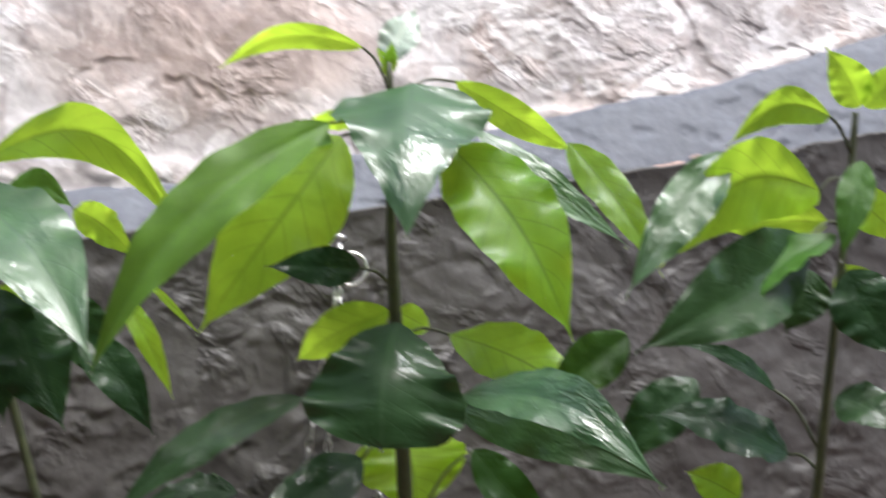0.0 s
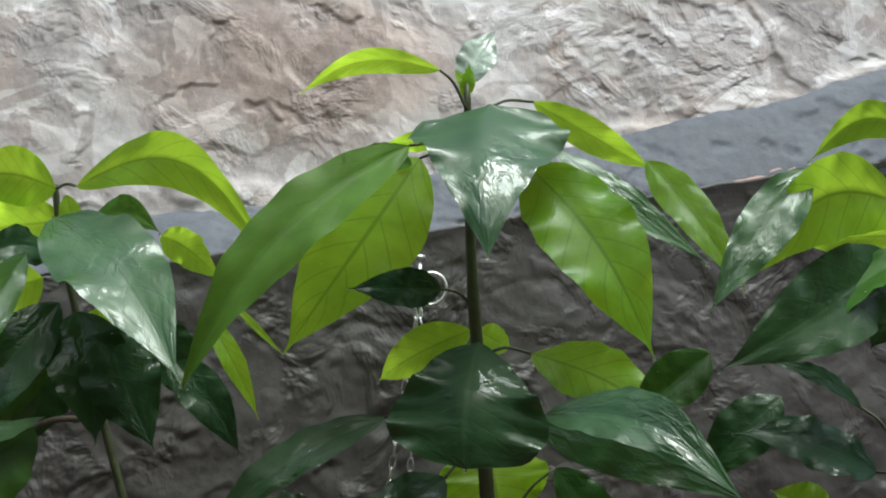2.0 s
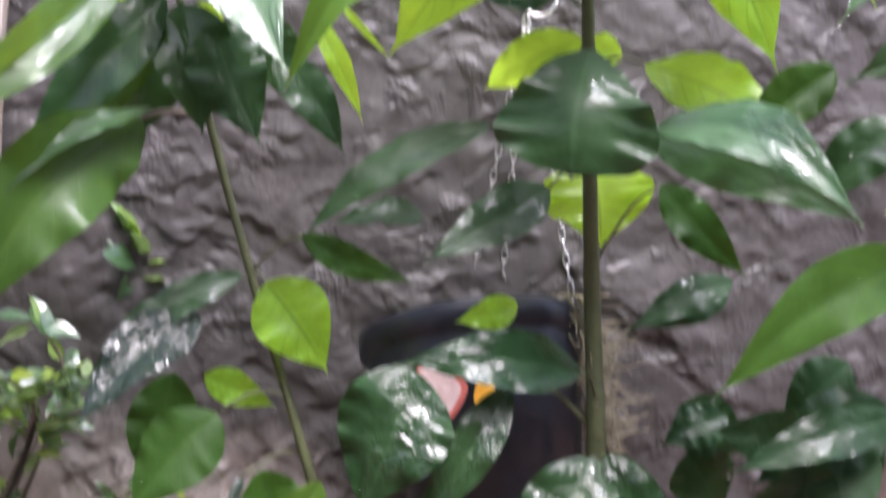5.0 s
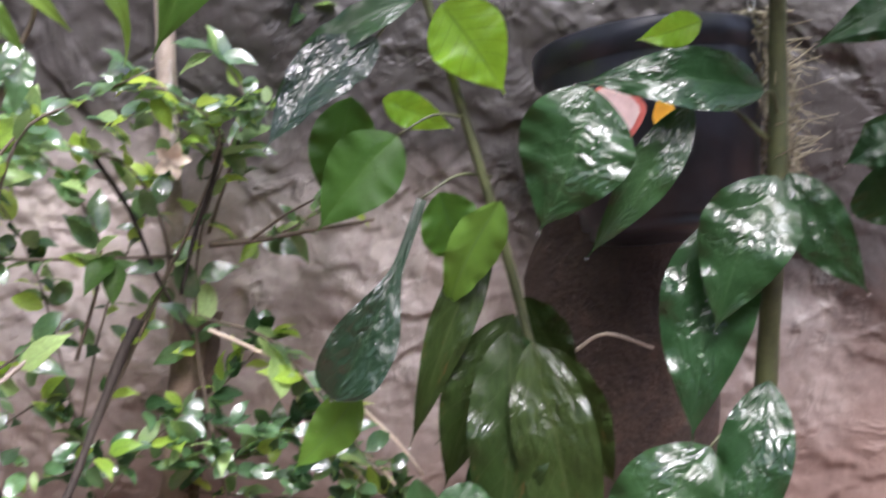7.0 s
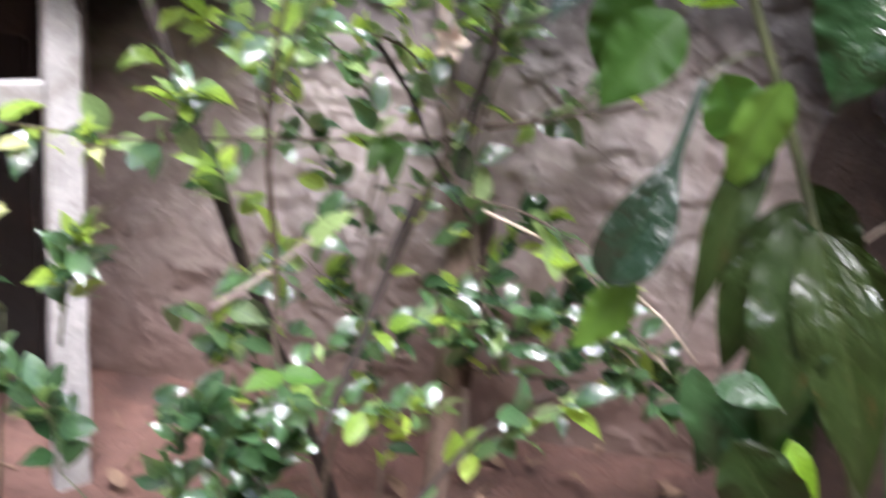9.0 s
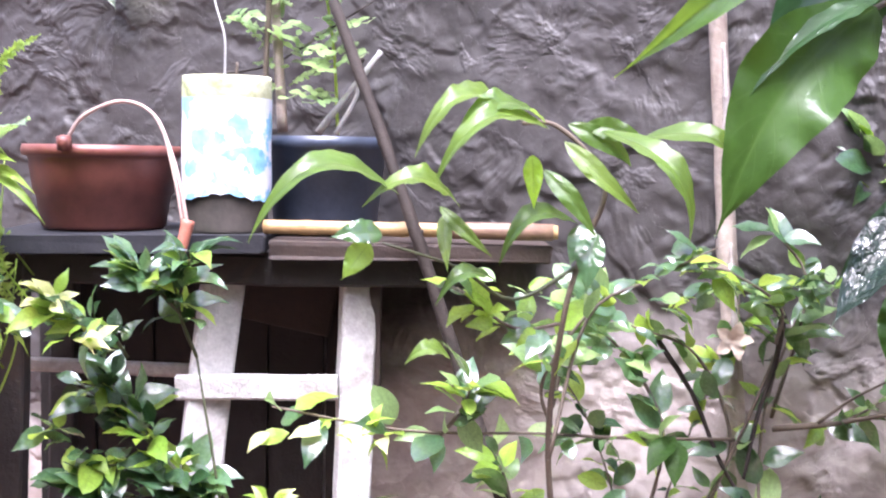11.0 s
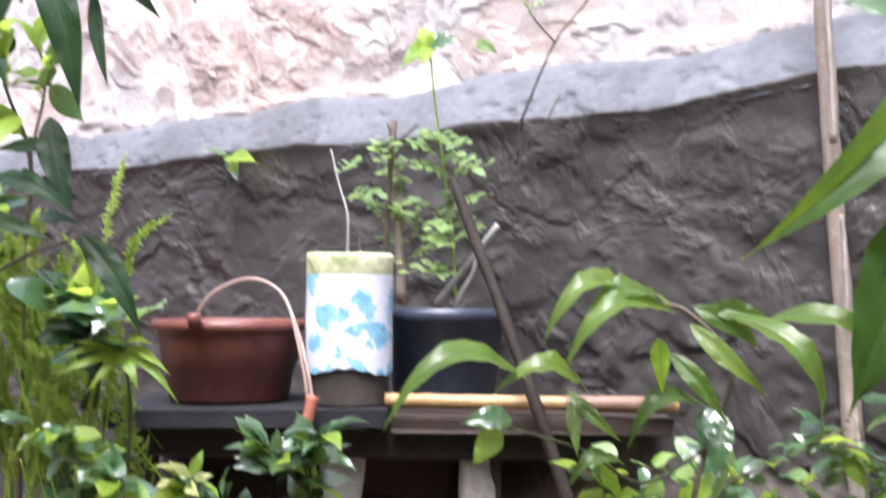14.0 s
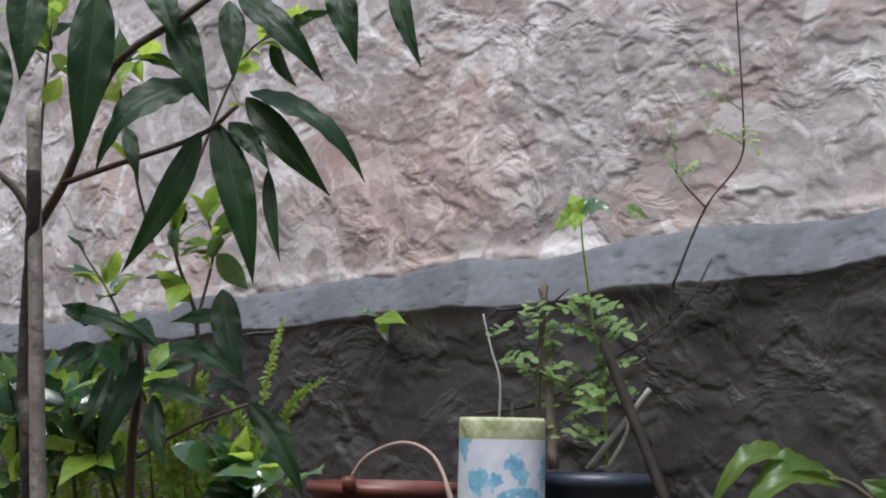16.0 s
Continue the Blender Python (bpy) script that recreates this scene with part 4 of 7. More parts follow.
leaf(A, (1.197, 1.283, 0.574), (1.126, 1.210, 0.317), 0.102, (-0.671, -0.703, 0.236), leaf_rain, sag=0.08, fold=0.15)
leaf(A, (1.101, 1.334, 0.366), (1.115, 1.281, 0.177), 0.088, (-0.645, -0.725, 0.242), leaf_rain, sag=0.08, fold=0.15)

sapling_b = thing("avocado_sapling", (0.976, 1.256, 0.0), "leaning avocado sapling with drooping dark and lime leaves", "sapling", "avocado saplings")
B = sapling_b
tube("stem", [(0.976, 1.253, -0.020), (0.950, 1.416, 0.407), (0.920, 1.511, 0.637), (0.843, 1.583, 0.893), (0.784, 1.629, 1.068), (0.713, 1.664, 1.275), (0.632, 1.666, 1.490), (0.604, 1.661, 1.590)], 0.0085, 0.0045, stem_green, B, sides=10, per=7)
leaf(B, (0.562, 1.614, 1.477), (0.261, 1.573, 1.150), 0.07, (0.211, -0.920, 0.332), leaf_long, sag=0.16, fold=0.5, bow=-0.03)
leaf(B, (0.601, 1.611, 1.249), (0.391, 1.558, 0.958), 0.135, (0.080, -0.984, 0.157), leaf_deep, sag=0.1, fold=0.22, bow=0.16)
leaf(B, (0.606, 1.587, 1.263), (0.420, 1.544, 1.124), 0.036, (-0.434, -0.558, 0.707), leaf_dark, sag=0.1, fold=0.2, bow=0.04)
leaf(B, (0.616, 1.617, 1.419), (0.466, 1.656, 1.175), 0.093, (-0.537, -0.836, 0.112), leaf_dark, sag=0.08, fold=0.2)
leaf(B, (0.636, 1.601, 1.408), (0.663, 1.547, 1.231), 0.105, (-0.537, -0.828, 0.158), leaf_dark, sag=0.06, fold=0.15)
leaf(B, (0.669, 1.570, 1.388), (0.724, 1.499, 1.227), 0.104, (-0.514, -0.738, 0.438), leaf_dark, sag=0.08, fold=0.15)
leaf(B, (0.761, 1.568, 1.359), (0.855, 1.512, 1.232), 0.063, (-0.537, -0.819, 0.204), leaf_dark, sag=0.08, fold=0.2)
leaf(B, (0.630, 1.660, 1.386), (0.577, 1.705, 1.233), 0.057, (-0.532, -0.847, 0.015), leaf_deep, sag=0.05, fold=0.15)
leaf(B, (0.559, 1.682, 1.460), (0.407, 1.652, 1.494), 0.089, (-0.475, -0.644, 0.600), leaf_wet, sag=0.1, fold=0.12)
leaf(B, (0.622, 1.624, 1.585), (0.826, 1.393, 1.468), 0.076, (-0.541, -0.762, -0.356), leaf_young, sag=0.1, fold=0.25, bow=-0.3, stem=(0.603, 1.653, 1.582))
leaf(B, (0.594, 1.620, 1.534), (0.679, 1.343, 1.301), 0.134, (-0.393, -0.854, 0.341), leaf_wet, sag=0.08, fold=0.12, stem=(0.624, 1.666, 1.513))
leaf(B, (0.600, 1.643, 1.580), (0.474, 1.683, 1.567), 0.082, (-0.528, -0.749, -0.400), leaf_young, sag=0.1, fold=0.15, bow=0.14)
leaf(B, (0.629, 1.675, 1.544), (0.502, 1.753, 1.506), 0.101, (-0.435, -0.646, -0.627), leaf_young, sag=0.08, fold=0.12, bow=0.1)
leaf(B, (0.631, 1.742, 1.470), (0.541, 1.797, 1.428), 0.086, (-0.435, -0.646, -0.627), leaf_young, sag=0.08, fold=0.12)
leaf(B, (0.819, 1.583, 1.428), (0.904, 1.560, 1.286), 0.033, (-0.324, -0.945, -0.033), leaf_young, sag=0.12, fold=0.2)
leaf(B, (0.736, 1.582, 1.530), (0.798, 1.500, 1.464), 0.054, (-0.499, -0.718, -0.485), leaf_young, sag=0.08, fold=0.15, bow=-0.1)
leaf(B, (0.664, 1.653, 1.404), (0.715, 1.620, 1.393), 0.040, (-0.552, -0.833, 0.020), leaf_young, sag=0.08, fold=0.15)
leaf(B, (0.855, 1.578, 1.449), (0.927, 1.543, 1.380), 0.011, (-0.506, -0.856, -0.102), leaf_young, sag=0.08, fold=0.15)
leaf(B, (0.615, 1.640, 1.574), (0.641, 1.640, 1.483), 0.036, (-0.499, -0.718, -0.485), leaf_young, sag=0.05, fold=0.15)
leaf(B, (0.661, 1.652, 1.549), (0.743, 1.600, 1.536), 0.051, (-0.597, -0.802, -0.018), leaf_mid, sag=0.1, fold=0.15, bow=-0.2)
leaf(B, (0.612, 1.639, 1.486), (0.499, 1.638, 1.450), 0.056, (-0.600, -0.797, 0.076), leaf_dark, sag=0.12, fold=0.2, bow=0.1)
tube("twig", [(0.715, 1.661, 1.271), (0.643, 1.657, 1.264), (0.586, 1.635, 1.233), (0.535, 1.611, 1.182)], 0.005, 0.0035, stem_brown, B, sides=7, per=6)
leaf(B, (0.802, 1.604, 1.047), (0.874, 1.528, 0.933), 0.110, (-0.584, -0.796, 0.161), leaf_young, sag=0.05, fold=0.1, stem=(0.790, 1.625, 1.061))
leaf(B, (0.839, 1.583, 1.117), (0.967, 1.473, 1.069), 0.046, (-0.659, -0.751, -0.042), leaf_deep, sag=0.08, fold=0.12, stem=(0.788, 1.626, 1.057))
leaf(B, (0.774, 1.624, 1.056), (0.581, 1.670, 0.882), 0.054, (-0.503, -0.792, 0.345), leaf_dark, sag=0.12, fold=0.2)
leaf(B, (0.712, 1.613, 0.996), (0.553, 1.591, 0.842), 0.090, (-0.432, -0.726, 0.535), leaf_crumpled, sag=0.06, fold=0.3, stem=(0.788, 1.626, 1.053))
leaf(B, (0.740, 1.639, 0.909), (0.828, 1.585, 0.876), 0.050, (-0.520, -0.854, 0.029), leaf_young, sag=0.06, fold=0.15)
leaf(B, (0.744, 1.590, 0.864), (0.632, 1.585, 0.731), 0.105, (-0.259, -0.933, 0.250), leaf_deep, sag=0.06, fold=0.15, stem=(0.845, 1.581, 0.893))
leaf(B, (0.778, 1.568, 0.779), (0.647, 1.525, 0.507), 0.094, (-0.393, -0.916, 0.078), leaf_crumpled, sag=0.05, fold=0.4, stem=(0.896, 1.582, 0.807), profile=spoon)
leaf(B, (0.847, 1.468, 0.795), (0.806, 1.520, 0.629), 0.074, (-0.389, -0.900, -0.195), leaf_mid, sag=0.06, fold=0.3)
leaf(B, (0.875, 1.535, 0.743), (0.764, 1.514, 0.431), 0.063, (-0.455, -0.887, 0.076), leaf_olive, sag=0.1, fold=0.3)
leaf(B, (0.895, 1.430, 0.605), (0.930, 1.284, 0.261), 0.115, (-0.594, -0.800, 0.081), leaf_olive, sag=0.06, fold=0.2)
leaf(B, (0.937, 1.451, 0.587), (1.042, 1.394, 0.389), 0.088, (-0.606, -0.792, 0.074), leaf_olive, sag=0.06, fold=0.2)
leaf(B, (0.878, 1.464, 0.611), (0.831, 1.385, 0.287), 0.117, (-0.520, -0.850, 0.080), leaf_olive, sag=0.08, fold=0.2)
leaf(B, (0.897, 1.485, 0.629), (0.815, 1.493, 0.371), 0.095, (-0.484, -0.872, 0.076), leaf_olive, sag=0.08, fold=0.12)
leaf(B, (0.944, 1.488, 0.568), (1.046, 1.445, 0.403), 0.074, (-0.593, -0.802, 0.072), leaf_olive, sag=0.08, fold=0.12)
leaf(B, (0.697, 1.554, 0.507), (0.614, 1.573, 0.391), 0.068, (-0.433, -0.887, 0.161), leaf_mid, sag=0.05, fold=0.1)
leaf(B, (0.755, 1.400, 0.407), (0.824, 1.342, 0.393), 0.049, (-0.403, -0.629, 0.664), leaf_dark, sag=0.06, fold=0.1)
leaf(B, (0.787, 1.436, 0.355), (0.919, 1.393, 0.227), 0.088, (-0.557, -0.827, 0.077), leaf_dark, sag=0.08, fold=0.1)
leaf(B, (0.781, 1.384, 0.329), (0.890, 1.334, 0.156), 0.116, (-0.562, -0.823, 0.080), leaf_olive, sag=0.05, fold=0.1)
leaf(B, (0.861, 1.371, 0.329), (0.892, 1.329, 0.248), 0.039, (-0.406, -0.863, 0.299), leaf_young, sag=0.08, fold=0.15)
leaf(B, (0.746, 1.452, 0.411), (0.775, 1.429, 0.272), 0.055, (-0.482, -0.873, 0.079), leaf_dark, sag=0.08, fold=0.1)

leaf(B, (0.916, 1.487, 0.595), (0.960, 1.417, 0.282), 0.096, (-0.568, -0.820, 0.075), leaf_dark, sag=0.06, fold=0.2)
leaf(B, (0.902, 1.521, 0.611), (0.832, 1.558, 0.413), 0.065, (-0.476, -0.876, 0.073), leaf_dark, sag=0.06, fold=0.2)
leaf(B, (0.944, 1.536, 0.638), (1.033, 1.507, 0.495), 0.075, (-0.572, -0.817, 0.070), leaf_olive, sag=0.06, fold=0.2)
leaf(B, (0.823, 1.474, 0.378), (0.798, 1.500, 0.208), 0.074, (-0.474, -0.877, 0.076), leaf_dark, sag=0.06, fold=0.2)
leaf(B, (0.873, 1.495, 0.434), (0.908, 1.430, 0.154), 0.098, (-0.542, -0.837, 0.076), leaf_dark, sag=0.06, fold=0.2)
leaf(B, (0.643, 1.742, 1.418), (0.656, 1.808, 1.225), 0.123, (-0.295, -0.897, -0.329), leaf_dark, sag=0.06, fold=0.15)
leaf(B, (0.782, 1.662, 1.429), (0.852, 1.668, 1.305), 0.075, (-0.371, -0.893, -0.257), leaf_dark, sag=0.06, fold=0.15)
leaf(B, (0.734, 1.738, 0.899), (0.733, 1.756, 0.713), 0.100, (-0.357, -0.932, -0.065), leaf_deep, sag=0.06, fold=0.15)
leaf(B, (0.842, 1.639, 0.774), (0.914, 1.632, 0.653), 0.092, (-0.365, -0.917, -0.165), leaf_mid, sag=0.06, fold=0.15)


sapling_c = thing("avocado_sapling", (1.690, 1.130, 0.0), "avocado sapling with curled lime young leaves on a straight stem", "sapling", "avocado saplings")
C = sapling_c
tube("stem", [(1.690, 1.130, -0.030), (1.655, 1.107, 0.304), (1.584, 1.007, 0.888), (1.553, 0.947, 1.203), (1.541, 0.925, 1.323), (1.521, 0.884, 1.534), (1.501, 0.852, 1.714)], 0.0095, 0.0045, stem_green, C, sides=10, per=7)
leaf(C, (1.504, 0.847, 1.722), (1.438, 0.857, 1.790), 0.055, (-0.644, -0.541, -0.541), leaf_young, sag=0.05, fold=0.2)
leaf(C, (1.509, 0.843, 1.722), (1.526, 0.786, 1.782), 0.049, (-0.803, -0.529, -0.276), leaf_young, sag=0.05, fold=0.2)
leaf(C, (1.460, 0.866, 1.702), (1.348, 0.947, 1.648), 0.052, (-0.430, -0.791, -0.435), leaf_young, sag=0.06, fold=0.35, bow=0.22, stem=(1.502, 0.861, 1.660))
leaf(C, (1.476, 0.892, 1.606), (1.280, 1.000, 1.478), 0.116, (-0.495, -0.722, -0.484), leaf_young, sag=0.08, fold=0.3, bow=0.26, stem=(1.502, 0.879, 1.628))
leaf(C, (1.315, 0.924, 1.627), (1.190, 0.976, 1.425), 0.070, (-0.643, -0.737, 0.206), leaf_wet, sag=0.06, fold=0.15)
leaf(C, (1.430, 0.882, 1.528), (1.197, 0.964, 1.357), 0.114, (-0.370, -0.927, 0.064), leaf_dark, sag=0.06, fold=0.2, stem=(1.519, 0.877, 1.564))
leaf(C, (1.441, 0.845, 1.533), (1.307, 0.927, 1.392), 0.055, (-0.775, -0.336, 0.536), leaf_mid, sag=0.06, fold=0.2)
leaf(C, (1.514, 0.904, 1.572), (1.380, 0.998, 1.551), 0.056, (-0.495, -0.722, -0.484), leaf_young, sag=0.05, fold=0.15, bow=0.05)
leaf(C, (1.467, 0.823, 1.634), (1.435, 0.833, 1.498), 0.047, (-0.822, -0.549, 0.150), leaf_mid, sag=0.08, fold=0.2)
leaf(C, (1.544, 0.897, 1.516), (1.587, 0.881, 1.439), 0.059, (-0.771, -0.547, -0.327), leaf_young, sag=0.08, fold=0.15)
leaf(C, (1.547, 0.948, 1.514), (1.532, 0.984, 1.427), 0.076, (-0.876, -0.481, -0.052), leaf_dark, sag=0.08, fold=0.12)
leaf(C, (1.500, 0.856, 1.604), (1.533, 0.794, 1.533), 0.056, (-0.920, -0.378, -0.099), leaf_young, sag=0.12, fold=0.1)
leaf(C, (1.513, 0.874, 1.501), (1.555, 0.818, 1.382), 0.090, (-0.839, -0.542, -0.040), leaf_dark, sag=0.08, fold=0.12)
leaf(C, (1.531, 0.902, 1.337), (1.553, 0.818, 1.286), 0.070, (-0.775, -0.462, 0.430), leaf_dark, sag=0.1, fold=0.12)
leaf(C, (1.549, 0.989, 1.260), (1.378, 1.094, 1.300), 0.086, (-0.389, -0.806, 0.447), leaf_dark, sag=0.1, fold=0.12, stem=(1.546, 0.942, 1.241))
leaf(C, (1.518, 0.991, 1.346), (1.377, 1.042, 1.393), 0.032, (-0.219, -0.913, 0.346), leaf_dark, sag=0.12, fold=0.12, stem=(1.541, 0.939, 1.271))
leaf(C, (1.458, 1.002, 1.196), (1.396, 1.045, 1.226), 0.061, (-0.589, -0.807, -0.036), leaf_young, sag=0.08, fold=0.15)
leaf(C, (1.497, 1.049, 1.178), (1.234, 1.153, 0.965), 0.097, (-0.547, -0.837, -0.004), leaf_mid, sag=0.1, fold=0.2, bow=0.14)
leaf(C, (1.440, 1.133, 0.886), (1.307, 1.221, 0.915), 0.093, (-0.541, -0.838, 0.067), leaf_dark, sag=0.1, fold=0.12)
leaf(C, (1.385, 1.145, 0.883), (1.437, 1.106, 0.783), 0.092, (-0.647, -0.761, -0.045), leaf_dark, sag=0.1, fold=0.12)
leaf(C, (1.462, 1.081, 1.358), (1.388, 1.170, 1.228), 0.080, (-0.829, -0.551, 0.093), leaf_dark, sag=0.1, fold=0.12)
leaf(C, (1.370, 1.252, 0.926), (1.293, 1.300, 0.876), 0.066, (-0.652, -0.665, 0.363), leaf_dark, sag=0.1, fold=0.12)
leaf(C, (1.401, 1.225, 0.778), (1.469, 1.177, 0.683), 0.096, (-0.610, -0.792, -0.032), leaf_dark, sag=0.1, fold=0.12)
leaf(C, (1.484, 1.059, 0.961), (1.271, 1.147, 0.868), 0.067, (-0.488, -0.789, 0.374), leaf_dark, sag=0.1, fold=0.12)
leaf(C, (1.523, 1.106, 0.969), (1.362, 1.189, 0.843), 0.117, (-0.562, -0.804, 0.195), leaf_dark, sag=0.1, fold=0.15)
leaf(C, (1.340, 1.321, 0.930), (1.419, 1.246, 0.878), 0.090, (-0.693, -0.721, -0.009), leaf_dark, sag=0.1, fold=0.15)
leaf(C, (1.507, 1.093, 0.892), (1.330, 1.185, 0.813), 0.108, (-0.515, -0.840, 0.170), leaf_dark, sag=0.1, fold=0.15)
leaf(C, (1.359, 1.310, 0.867), (1.407, 1.278, 0.790), 0.098, (-0.634, -0.768, -0.088), leaf_dark, sag=0.1, fold=0.15)
leaf(C, (1.538, 1.192, 1.020), (1.466, 1.240, 0.913), 0.090, (-0.669, -0.733, 0.124), leaf_dark, sag=0.1, fold=0.15)
leaf(C, (1.529, 1.222, 0.917), (1.585, 1.162, 0.812), 0.124, (-0.754, -0.656, -0.026), leaf_dark, sag=0.1, fold=0.15)
leaf(C, (1.356, 1.262, 1.100), (1.241, 1.338, 1.037), 0.056, (-0.546, -0.837, -0.006), leaf_dark, sag=0.1, fold=0.15)

for plant in (A, B, C):
    rain_beads(plant)

# ---- hanging pot on chains ----
POT_C = Vector((1.150, 1.590, 1.005))
POT_AXIS = Vector((-0.009, 0.363, 0.931)).normalized()
POT_R = 0.176
hook_at = Vector((1.230, 1.648, 1.568))
hanging_pot = thing("hanging_pot", POT_C, "black plastic hanging pot with dry moss and a torn printed label", "plant pot")
h = 0.288
v, f = lathe_data([(0.002, -h), (POT_R * 0.62, -h), (POT_R * 0.66, -h + 0.008), (POT_R * 0.66, -h + 0.02), (POT_R * 0.72, -h + 0.022), (POT_R * 0.74, -h + 0.05), (POT_R * 0.78, -h + 0.052), (POT_R * 0.94, -0.045), (POT_R * 0.94, -0.04), (POT_R * 1.0, -0.036), (POT_R * 1.0, -0.004), (POT_R * 0.985, 0.0), (POT_R * 0.94, -0.002), (POT_R * 0.88, -0.11), (0.002, -0.11)], POT_C, 56, POT_AXIS)
mesh_part("body", v, f, plastic_black, hanging_pot)


def chain(name, a, b, parent, link=0.026):
    """Welded links from a to b, each turned a quarter against the next."""
    a, b = Vector(a), Vector(b)
    d = (b - a).normalized()
    x = d.orthogonal().normalized()
    y = d.cross(x)
    count = int((b - a).length / (link * 0.8))
    chunks = []
    for i in range(count):
        c = a.lerp(b, (i + 0.5) / count)
        s = x if i % 2 else y
        pts = []
        for k in range(13):
            t = 2 * math.pi * k / 12
            pts.append(c + s * (0.0048 * math.cos(t)) + d * (link * 0.5 * math.sin(t)))
        chunks.append(tube_data(pts, 0.0013, 0.0013, 5, 1, closed_ends=False))
    v, f = joined(chunks)
    return mesh_part(name, v, f, steel, parent, "bright steel link chain")


q = Vector((0, 0, 1)).rotation_difference(POT_AXIS)
rm0 = random.Random(5)
away = Vector((POT_C.x, POT_C.y, 0)).normalized()
across = Vector((away.y, -away.x, 0))
for ca, cb in ((-0.17, 0.98), (0.22, 0.97), (0.97, 0.2)):
    ax, ay = (across * ca + away * cb).xy
    chain("chain", hook_at + Vector((-0.012, -0.02, -0.062)), POT_C + q @ Vector((POT_R * 0.96 * ax, POT_R * 0.96 * ay, 0.0)), hanging_pot)
for k in range(34):
    c = POT_C + q @ (across * (POT_R * rm0.uniform(-0.3, 1.0)) - away * (POT_R * rm0.uniform(-0.2, 0.5)) + Vector((0, 0, rm0.uniform(0.0, 0.012))))
    tube("moss_tuft", [c, c + Vector((0.012, 0, 0.008)), c + Vector((rm0.uniform(-0.05, 0.05), 0, rm0.uniform(0.0, 0.02)))], 0.0045, 0.0015, moss, hanging_pot, sides=5, per=3)
# moss and litter on the pot's soil
rm = random.Random(3)
chunks = []
for i in range(220):
    a, r = rm.uniform(0, 6.28), POT_R * math.sqrt(rm.uniform(0.02, 0.85)) * 0.95
    c = POT_C + q @ Vector((r * math.cos(a), r * math.sin(a), -0.105))
    d = Vector((rm.uniform(-1, 1), rm.uniform(-1, 1), rm.uniform(-0.1, 0.6))).normalized() * rm.uniform(0.015, 0.045)
    chunks.append(tube_data([c, c + d * 0.5 + Vector((0, 0, 0.006)), c + d], 0.0022, 0.0008, 4, 2))
v, f = joined(chunks)
tagged(mesh_part("dry_moss", v, f, moss, hanging_pot, "dry mossy plant litter"), kind="stuff")
chunks = []
for i in range(300):
    a = rm.uniform(-0.7, 0.5)
    c = POT_C + q @ (across * (POT_R * 1.02 * math.cos(a)) + away * (POT_R * 1.02 * math.sin(a)) + Vector((0, 0, rm.uniform(-0.22, 0.01))))
    d = Vector((rm.uniform(-0.2, 0.9), rm.uniform(-0.6, 0.4), rm.uniform(-1, 0.5))).normalized() * rm.uniform(0.02, 0.09)
    chunks.append(tube_data([c, c + d * 0.5 + Vector((0.006, 0, 0)), c + d], 0.0018, 0.0008, 4, 2))
v, f = joined(chunks)
tagged(mesh_part("root_tangle", v, f, moss, hanging_pot, "dry trailing roots and stalks"), kind="stuff")


def pot_label(name, angle0, angle1, h0, h1, mat, lift, parent):
    """A curved piece of printed label on the pot's side."""
    v, f = [], []
    n = 10
    for i in range(n + 1):
        a = angle0 + (angle1 - angle0) * i / n
        for j in range(5):
            t = j / 4
            squeeze = 1 - 0.9 * abs(2 * i / n - 1) ** 2.2
            hh = (h0 + h1) / 2 + (t - 0.5) * (h1 - h0) * squeeze
            rr = POT_R * (0.78 + 0.16 * (hh + h - 0.052) / (h - 0.097)) + lift
            v.append(POT_C + q @ Vector((rr * math.cos(a), rr * math.sin(a), hh)))
    for i in range(n):
        for j in range(4):
            k = i * 5 + j
            f.append((k, k + 1, k + 6, k + 5))
    return mesh_part(name, v, f, mat, parent)


face_a = math.atan2(-POT_C.y, -POT_C.x)
red_label = pot_label("label", face_a - 0.74, face_a - 0.1, -0.168, -0.08, red_patch, 0.002, hanging_pot)
pot_label("print", face_a - 0.7, face_a - 0.16, -0.162, -0.086, pink_patch, 0.004, red_label)
pot_label("label", face_a - 0.06, face_a + 0.16, -0.165, -0.112, orange_patch, 0.002, hanging_pot)

eye_bolt = thing("wall_hook", hook_at, "short bright steel hook screwed into the wall", "hook")
tube("shank", [hook_at + Vector((0.047, 0.088, 0.012)), hook_at + Vector((0.0, 0.0, 0.012)), hook_at + Vector((-0.012, -0.02, -0.005)), hook_at + Vector((0.004, -0.012, -0.03))], 0.0045, 0.004, steel, eye_bolt)
ring_x, ring_z = Vector((0.803, -0.593, 0.063)), Vector((0.0, 0.0, 1.0))
tube("ring", [hook_at + Vector((-0.012, -0.02, -0.034)) + ring_x * 0.019 + (ring_x * math.cos(a) + ring_z * math.sin(a)) * 0.027 for a in [k * math.pi / 8 for k in range(17)]], 0.0028, 0.0028, steel, eye_bolt, "bright steel ring", sides=8, per=3)
v, f = lathe_data([(0.001, 0.0), (0.009, 0.0), (0.011, 0.004), (0.009, 0.008), (0.001, 0.008)], hook_at + Vector((-0.004, -0.006, 0.018)), 16)
mesh_part("washer", v, f, steel, eye_bolt)


litter()

